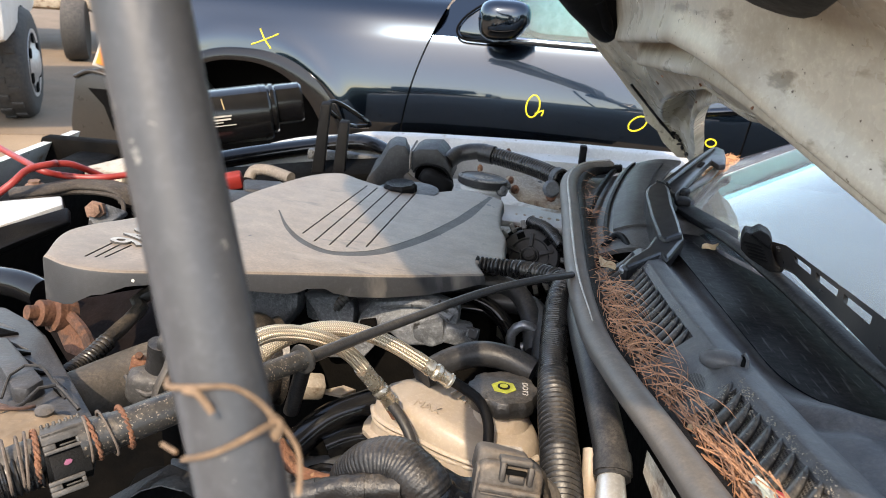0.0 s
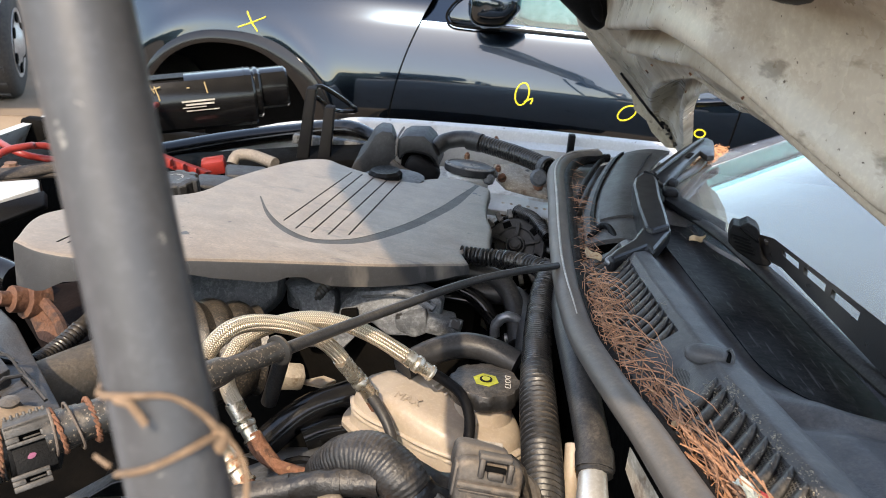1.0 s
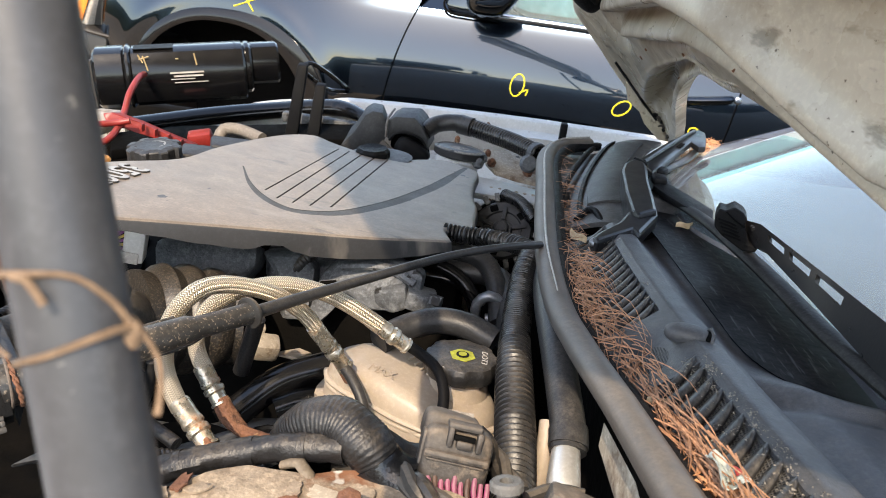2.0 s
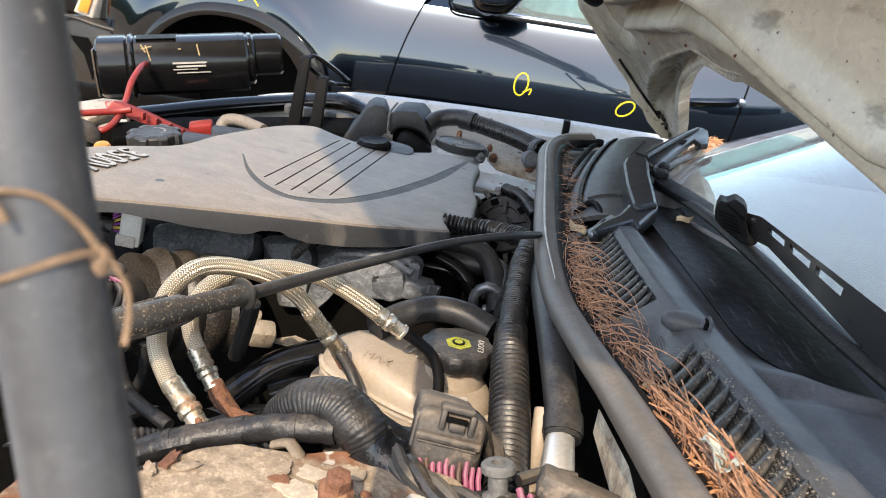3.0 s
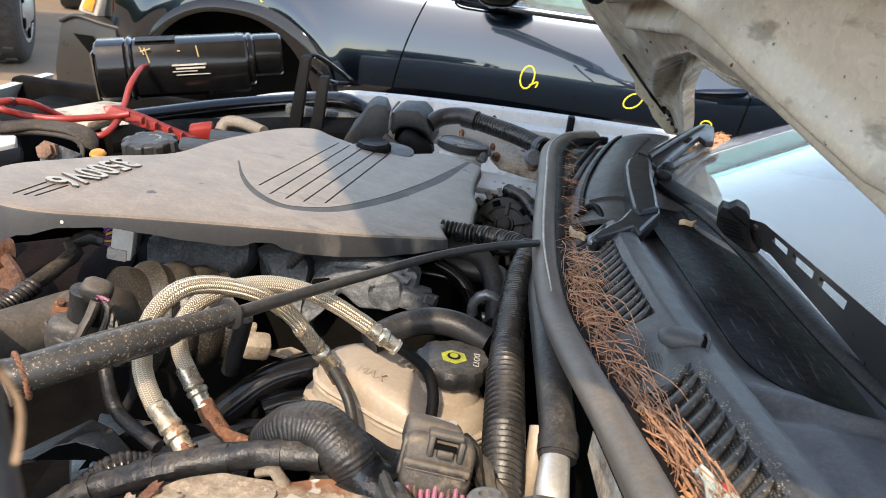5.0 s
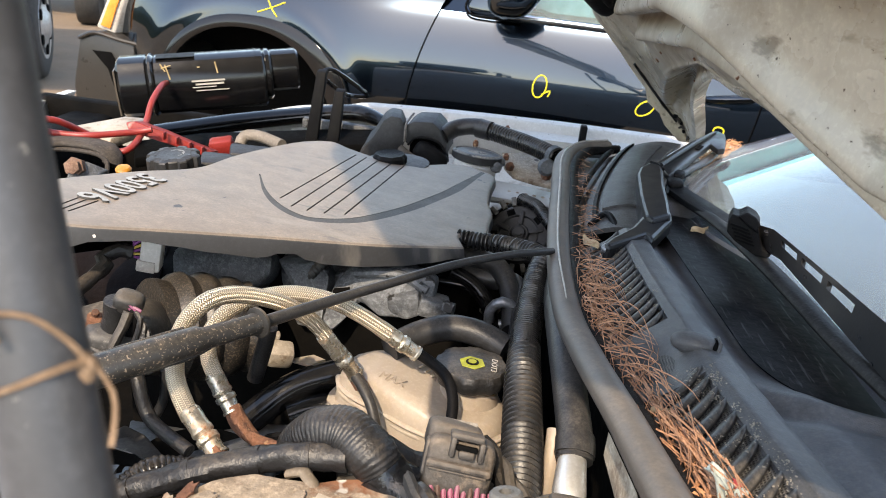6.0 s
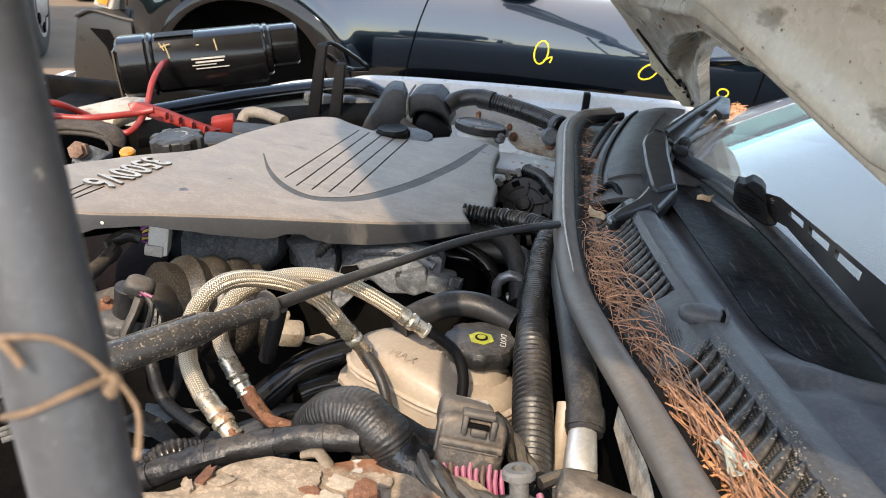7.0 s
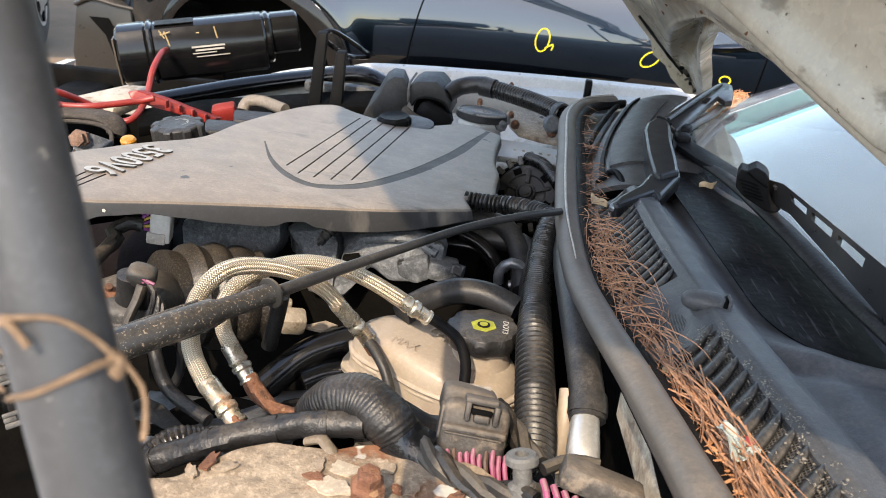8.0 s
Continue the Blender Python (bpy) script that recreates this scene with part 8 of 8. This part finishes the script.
for k in range(11):
    a = Vector((0.031, 0.4150, 1.0435)).lerp(Vector((0.071, 0.4080, 1.0390)), k / 10) + Vector((0, -0.001 * (k % 2), 0.001 * (k % 3)))
    part("wire", tube([a + Vector((0, 0.006, 0.006)), a + Vector((0, -0.001, 0.002)), a + Vector((0.002, -0.006, -0.006)), a + Vector((0.008 - 0.001 * k, -0.010, -0.016))], [0.0015, 0.0017, 0.0016, 0.0013], seg=7), M_wirepink if k not in (2, 7) else M_brownwire, con)
con2 = thing("small_connector", (0.080, 0.370, 1.076), "pale grey plastic connector and dusty plug", "connector")
part("shell", lathe((0.079, 0.378, 1.071), (-0.15, 0.25, 1), ((0.0085, -0.016), (0.0085, -0.012), (0.0055, -0.010), (0.0055, 0.0), (0.0095, 0.002), (0.0095, 0.0055), (0.008, 0.007), (0.004, 0.007), (0.004, 0.003), (0, 0.003)), 20), mat("pale_grey_plastic", (0.13, 0.128, 0.122), (0.09, 0.088, 0.083), 0.5, scale=60, dust=(0.3, 0.25, 0.2), dust_at=0.15, speck=0.4), con2)
part("plug", rbox((0.121, 0.365, 1.076), (0.045, 0.020, 0.014), 0.003, (-15, 12, -8)), M_condust, con2)
part("strap", tube([(0.092, 0.390, 1.060), (0.108, 0.400, 1.061), (0.125, 0.400, 1.060)], 0.004, seg=8), M_dustblack, con2)
for k in range(4):
    a = Vector((0.090, 0.365, 1.074)) + Vector((0.006 * k, -0.001 * k, -0.002 * k))
    part("wire", tube([a, a + Vector((0.002, -0.006, -0.002)), a + Vector((0.004, -0.01, -0.010))], 0.0019, seg=7), M_wirepink, con2)
twisted("wire_bundle", [(0.060, 0.460, 1.048), (0.074, 0.450, 1.039), (0.084, 0.430, 1.038), (0.092, 0.420, 1.035)], 0.0088, 5, "bundle of dusty twisted black wires")
twisted("wire_bundle", [(-0.022, 0.430, 1.021), (0.009, 0.420, 1.039), (0.033, 0.400, 1.042), (0.058, 0.385, 1.042), (0.092, 0.370, 1.056)], 0.0098, 6, "dusty wiring bundle under the connector")
hose("taped_loom", [(-0.009, 0.460, 1.032), (0.016, 0.460, 1.019), (0.035, 0.460, 1.020)], 0.013, M_tape, "black taped cable stub among the hoses", "wiring loom", rough=0.002)
part("side_panel", slab([(0.143, 0.470, 1.067), (0.152, 0.400, 1.075), (0.155, 0.360, 1.070), (0.150, 0.360, 1.070), (0.150, 0.420, 1.062)], (0.0, 0.0, -0.02), 0.001), M_muddy, van, "white painted panel edge")
part("white_tube", tube([(0.116, 0.530, 1.021), (0.115, 0.500, 0.996), (0.110, 0.460, 0.993)], 0.006, seg=10), M_tank, van)

# ---- twine round the prop ----
PA, PB = Vector((-0.0200, 0.1439, 1.24)), Vector((-0.0533, 0.1742, 1.36))
pd = (PB - PA).normalized()
pu = pd.cross(Vector((0, 1, 0))).normalized()
pv = pd.cross(pu)


def on_rod(s, deg, lift=0.0):
    a = radians(deg)
    return PA + pd * s + (pu * math.cos(a) + pv * math.sin(a)) * (0.0108 + lift)


tw = thing("twine_tie", on_rod(0.02, 0), "frayed jute twine knotted round the prop", "twine")
part("strand", tube([on_rod(0.046, 10), on_rod(0.0455, 45), on_rod(0.0452, 90), on_rod(0.0435, 130), on_rod(0.038, 160), on_rod(0.033, 180), on_rod(0.030, 190, 0.001)], 0.00062, seg=7, step=0.002, rough=0.0003), M_twine, tw)
part("strand", tube([on_rod(0.028, 10), on_rod(0.0295, 45), on_rod(0.031, 90), on_rod(0.0325, 130), on_rod(0.033, 165), on_rod(0.031, 190, 0.001)], 0.00062, seg=7, step=0.002, rough=0.0003), M_twine, tw)
part("strand", tube([on_rod(0.0315, 185, 0.001), on_rod(0.026, 188, 0.003), on_rod(0.021, 184, 0.003), on_rod(0.016, 178, 0.002)], 0.00062, seg=7, step=0.002, rough=0.0003), M_twine, tw)
part("curl", tube([on_rod(0.0452, 80, 0.001), on_rod(0.0445, 95, 0.002), on_rod(0.040, 105, 0.002)], 0.0008, seg=7, step=0.002), M_twine, tw)
part("knot", lathe(on_rod(0.0315, 184, -0.001), pd, ((0.001, -0.003), (0.0025, -0.001), (0.0025, 0.001), (0.001, 0.003)), 10), M_twine, tw)
part("curl", tube([on_rod(0.0305, 25, 0.001), on_rod(0.031, 12, 0.003), on_rod(0.0315, 4, 0.005)], 0.0005, seg=6, step=0.002), M_twine, tw)

# ---- marks on the black car ----
crayon("crayon_cross", [(-0.916, 1.031), (-0.86, 1.054), (-0.812, 1.076)])
crayon("crayon_cross", [(-0.885, 1.088), (-0.865, 1.055), (-0.839, 1.024)])
ring_mark(0.118, 0.915, 0.023, 0.038, 0.1)
crayon("crayon_ring", [(0.128, 0.89), (0.155, 0.905), (0.15, 0.885)])
ring_mark(0.472, 0.893, 0.026, 0.026, 0.5)
ring_mark(0.715, 0.855, 0.017, 0.013)

# ---- hood fittings ----
def pad_face(u, v):
    """A soft bulging pad with a rounded outline."""
    a = 2 * math.pi * u
    y = 0.445 + 0.100 * math.cos(a) * v
    x = 0.116 + 0.050 * math.sin(a) * v
    k = 0.018 * (1 - v ** 3) - 0.012
    return Vector((x - 0.7071 * k, y, hood_level(y) - x - 0.7071 * k))


pad = part("insulation_pad", thicken(grid(32, 12, pad_face), Vector((0.010, 0, 0.010))), mat("worn_foam_black", (0.018, 0.017, 0.016), (0.034, 0.031, 0.028), 0.65, scale=30, spec=0.2, bump=0.3, fine=200, speck=0.3), hood, "black foam pad in a hood opening", sharp=60)
stop = part("rubber_stop", tube([(0.095, 1.060, 1.372), (0.128, 1.085, 1.330), (0.148, 1.110, 1.298), (0.156, 1.135, 1.283)], [0.042, 0.034, 0.020, 0.008], seg=18, step=0.004), M_black, hood, "black rubber hood stop")
part("stop_fold", tube([(0.128, 1.050, 1.335), (0.146, 1.075, 1.305), (0.156, 1.10, 1.290)], [0.010, 0.008, 0.004], seg=10), M_black, stop)
part("edge_flange", tube([hood_point(1.0, v) + Vector((0.006, 0.004, 0.0)) for v in (0.02, 0.1, 0.2, 0.35, 0.5, 0.7)], 0.004, seg=8), M_hood, hood)
part("hinge_flange", slab([(0.261, 1.530, 1.174), (0.282, 1.530, 1.140), (0.295, 1.530, 1.103), (0.321, 1.530, 1.085), (0.335, 1.530, 1.064), (0.367, 1.530, 1.037), (0.387, 1.530, 1.036), (0.356, 1.530, 1.086), (0.309, 1.530, 1.136), (0.271, 1.530, 1.177)], (0.004, 0.007, 0.0), 0.0015), M_hood, hood, "dirty pressed flange at the hood hinge")
part("edge_seal", tube([(0.250, 1.474, 1.177), (0.277, 1.475, 1.150), (0.309, 1.452, 1.118), (0.351, 1.505, 1.079)], 0.0024, seg=8, step=0.01, rough=0.0006), M_black, hood, "thin black sealant line")
rnd = random.Random(11)


def splat(c, size, long=1.0, turn=0.0):
    """An irregular crust lying on the hood's slope."""
    ring = []
    for i in range(11):
        a, r = 2 * math.pi * i / 11, size * rnd.uniform(0.45, 1.0)
        p, q = math.cos(a) * r * long, math.sin(a) * r
        p, q = p * math.cos(turn) - q * math.sin(turn), p * math.sin(turn) + q * math.cos(turn)
        ring.append(c + Vector((-0.0012 + 0.707 * q, p, -0.0012 - 0.707 * q)))
    return slab(ring, (0.0018, 0, 0.0018))


for u, v, size in ((0.324, 0.194, 0.0035), (0.318, 0.199, 0.0025), (0.312, 0.204, 0.0026), (0.332, 0.112, 0.0020), (0.336, 0.108, 0.0012), (0.210, 0.170, 0.0045), (0.205, 0.178, 0.0030), (0.344, 0.216, 0.0011), (0.348, 0.210, 0.0014), (0.320, 0.232, 0.0010), (0.704, 0.258, 0.0040), (0.636, 0.238, 0.0022), (0.62, 0.10, 0.0020), (0.55, 0.13, 0.0016), (0.48, 0.14, 0.0018)):
    part("rust_spot", splat(hood_point(u, v), size), M_rust, hood, "crusted rust speck")
for k in range(9):
    t = k / 8
    part("dirt_clump", blob(Vector((0.343, 1.490, 1.088)).lerp(Vector((0.376, 1.500, 1.052)), t) + Vector((rnd.uniform(-0.006, 0.006), -0.002, rnd.uniform(-0.006, 0.006))), (rnd.uniform(0.002, 0.006), 0.003, rnd.uniform(0.002, 0.005)), 2.2, (0, 40 * k, 0), seg=10), M_bracket if k % 3 else M_black, hood, "dirt packed by the hinge")

# ---- debris: needles, husks, paper, chips ----
M_chip = mat("pale_leaf_bits", (0.29, 0.255, 0.205), (0.18, 0.15, 0.115), 0.9, scale=200, bump=0)


def stuff(name, bm, material, label, category):
    me = bpy.data.meshes.new(name)
    bm.to_mesh(me)
    bm.free()
    me.materials.append(material)
    return tagged(new(name, me), label, category, "", "stuff")


def strand(bm, p, d, L, bend, r=0.0006, fence=False):
    """One curved needle: a thin three-sided sliver."""
    side = d.cross(Vector((0, 0, 1))).normalized()
    up = side.cross(d)
    rows = []
    for i in range(6):
        t = i / 5
        c = p + d * (L * t) + side * (bend * t * t) + up * (0.25 * abs(bend) * math.sin(math.pi * t))
        if fence:
            e = seal_at(c.y).x
            c.x = min(max(c.x, e + 0.013), e + (0.036 if c.y > 0.5 else 0.030) + 0.012 * t)
        k = r * (1.0 - 0.6 * t)
        rows.append([bm.verts.new(c + side * k), bm.verts.new(c - side * k), bm.verts.new(c + up * k * 1.4)])
    for a, b in zip(rows, rows[1:]):
        for j in range(3):
            bm.faces.new((a[j], a[(j + 1) % 3], b[(j + 1) % 3], b[j]))


def gut(y, off, lift):
    a = seal_at(y)
    return Vector((a.x + 0.026 + off, y, a.z - 0.008 + lift))


rnd = random.Random(3)
bm = bmesh.new()
for n, ya, yb, spread, lift in ((165, 0.55, 0.74, 0.013, 0.022), (150, 0.30, 0.47, 0.007, 0.020), (60, 0.46, 0.56, 0.006, 0.012), (70, 0.74, 0.95, 0.009, 0.010), (50, 0.95, 1.27, 0.007, 0.007)):
    for k in range(n):
        y = ya + (yb - ya) * rnd.random()
        p = gut(y, max(-0.007, rnd.gauss(0.002, spread * 0.6)), 0.004 + lift * rnd.random() * rnd.random() * 1.3)
        a = rnd.gauss(-1.40, 0.55 if y > 0.5 else 0.16) if rnd.random() < (0.75 if y > 0.5 else 0.96) else rnd.random() * 6.28
        d = Vector((math.cos(a), math.sin(a), rnd.gauss(0.0, 0.12))).normalized()
        strand(bm, p - d * 0.02, d, rnd.uniform(0.030, 0.080) if y < 0.74 else rnd.uniform(0.015, 0.045), rnd.gauss(0, 0.022 if y > 0.5 else 0.008) * (1.0 if y < 0.74 else 0.35), 0.00058 if y < 0.74 else 0.00042, fence=y < 0.74)
stuff("pine_needles", bm, M_needle, "dry brown pine needles heaped in the cowl gutter", "pine needles")
bm = bmesh.new()
for k in range(760):
    if k < 380:
        p = gut(rnd.uniform(0.27, 0.375), rnd.gauss(-0.002, 0.008), rnd.uniform(0.0, 0.010))
    else:
        t = rnd.random()
        p = Vector((0.350 + 0.10 * t, 1.24 + 0.20 * t, glass_at(0.350 + 0.10 * t, 1.24 + 0.2 * t) + 0.003)) + Vector((rnd.gauss(0, 0.005), rnd.gauss(0, 0.010), rnd.random() * 0.006))
    a = rnd.random() * 6.28
    d = Vector((math.cos(a), math.sin(a), rnd.gauss(0, 0.3))).normalized()
    strand(bm, p, d, rnd.uniform(0.004, 0.012), rnd.gauss(0, 0.003), 0.0009)
stuff("seed_husks", bm, M_pad, "orange seed husks gathered in drifts", "seed husks")
bm = bmesh.new()
for k in range(240):
    y = rnd.choice((rnd.uniform(0.24, 0.50), rnd.uniform(0.24, 0.50), rnd.uniform(0.56, 0.82)))
    t = rnd.random() ** 0.3
    p = cowl_ridge(y) + Vector((min(0.001, -0.045 * (1 - t) + rnd.gauss(-0.001, 0.003)), 0, -0.028 * (1 - t) + 0.002 + (0.002 if t > 0.9 else 0)))
    s = 0.0003 + 0.0016 * rnd.random() ** 3 * (0.8 if k % 7 else 1.5)
    c = [p + Vector((rnd.uniform(-s, s), rnd.uniform(-s, s), rnd.uniform(0, s * 0.6))) for _ in range(4)]
    vs = [bm.verts.new(q) for q in c]
    for f in ((0, 1, 2), (0, 2, 3), (0, 3, 1), (1, 3, 2)):
        bm.faces.new([vs[i] for i in f])
for k in range(80):
    y = rnd.uniform(0.26, 0.50) if k % 4 else rnd.uniform(0.58, 0.80)
    t = rnd.random() ** 0.25
    c = cowl_ridge(y) + Vector((-0.044 * (1 - t), 0, -0.026 * (1 - t) ** 1.2 + 0.0005))
    wide = rnd.uniform(0.001, 0.0032)
    for m in range(16):
        p = c + Vector((rnd.gauss(0, wide), rnd.gauss(0, wide * 1.4), rnd.random() * 0.0012))
        z = rnd.uniform(0.0003, 0.0011)
        vs = [bm.verts.new(p + Vector((rnd.uniform(-z, z), rnd.uniform(-z, z), rnd.uniform(0, z)))) for _ in range(4)]
        for f in ((0, 1, 2), (0, 2, 3), (0, 3, 1), (1, 3, 2)):
            bm.faces.new([vs[i] for i in f])
stuff("leaf_litter", bm, M_chip, "pale crumbled leaf bits on the grille", "leaf litter")
paper = thing("paper_scrap", (0.196, 0.390, 1.094), "torn pale green paper scrap with red print", "paper")


def scrap(u, v):
    a = Vector((0.174, 0.372, 1.114)).lerp(Vector((0.174, 0.345, 1.119)), v)
    b = Vector((0.194, 0.375, 1.108)).lerp(Vector((0.189, 0.348, 1.115)), v)
    p = a.lerp(b, u)
    p.z += 0.004 * math.sin(5 * u + 3 * v) + 0.004 + 0.002 * noise.noise(Vector((u * 4, v * 4, 2)))
    return p + Vector((0.003 * noise.noise(Vector((u * 3, v * 5, 7))), 0.003 * noise.noise(Vector((u * 6, v * 2, 9))), 0))


part("sheet", thicken(grid(12, 8, scrap), Vector((0, 0, 0.0006))), mat("pale_green_paper", (0.52, 0.56, 0.48), (0.45, 0.47, 0.40), 0.8, scale=60), paper)
part("print", slab([scrap(u, v) + Vector((0, 0, 0.0025)) for u, v in ((0.75, 0.02), (0.98, 0.08), (1.0, 0.45), (0.85, 0.35))], (0, 0, 0.0006)), mat("red_print", (0.42, 0.05, 0.05), None, 0.7), paper)


def leaf(p, s, turn):
    t = thing("dry_leaf", p, "curled dry tan leaf on the cowl", "leaf")
    p = Vector(p)
    part("blade", thicken(grid(8, 4, lambda u, v: p + Matrix.Rotation(turn, 3, "Z") @ Vector(((u - 0.5) * s, (v - 0.5) * s * 0.5 * math.sin(math.pi * min(0.97, u + 0.03)), 0.12 * s * math.cos((v - 0.5) * 5) + 0.05 * s * math.sin(u * 7)))), Vector((0, 0, 0.0005))), mat("dry_leaf_tan", (0.42, 0.31, 0.19), (0.3, 0.2, 0.11), 0.8, scale=120), t)


leaf((0.274, 0.872, 1.081), 0.022, 0.4)
leaf((0.150, 0.800, 1.075), 0.026, 2.2)
leaf((0.216, 0.385, 1.098), 0.018, 1.0)
leaf((0.170, 0.460, 1.094), 0.014, 0.2)
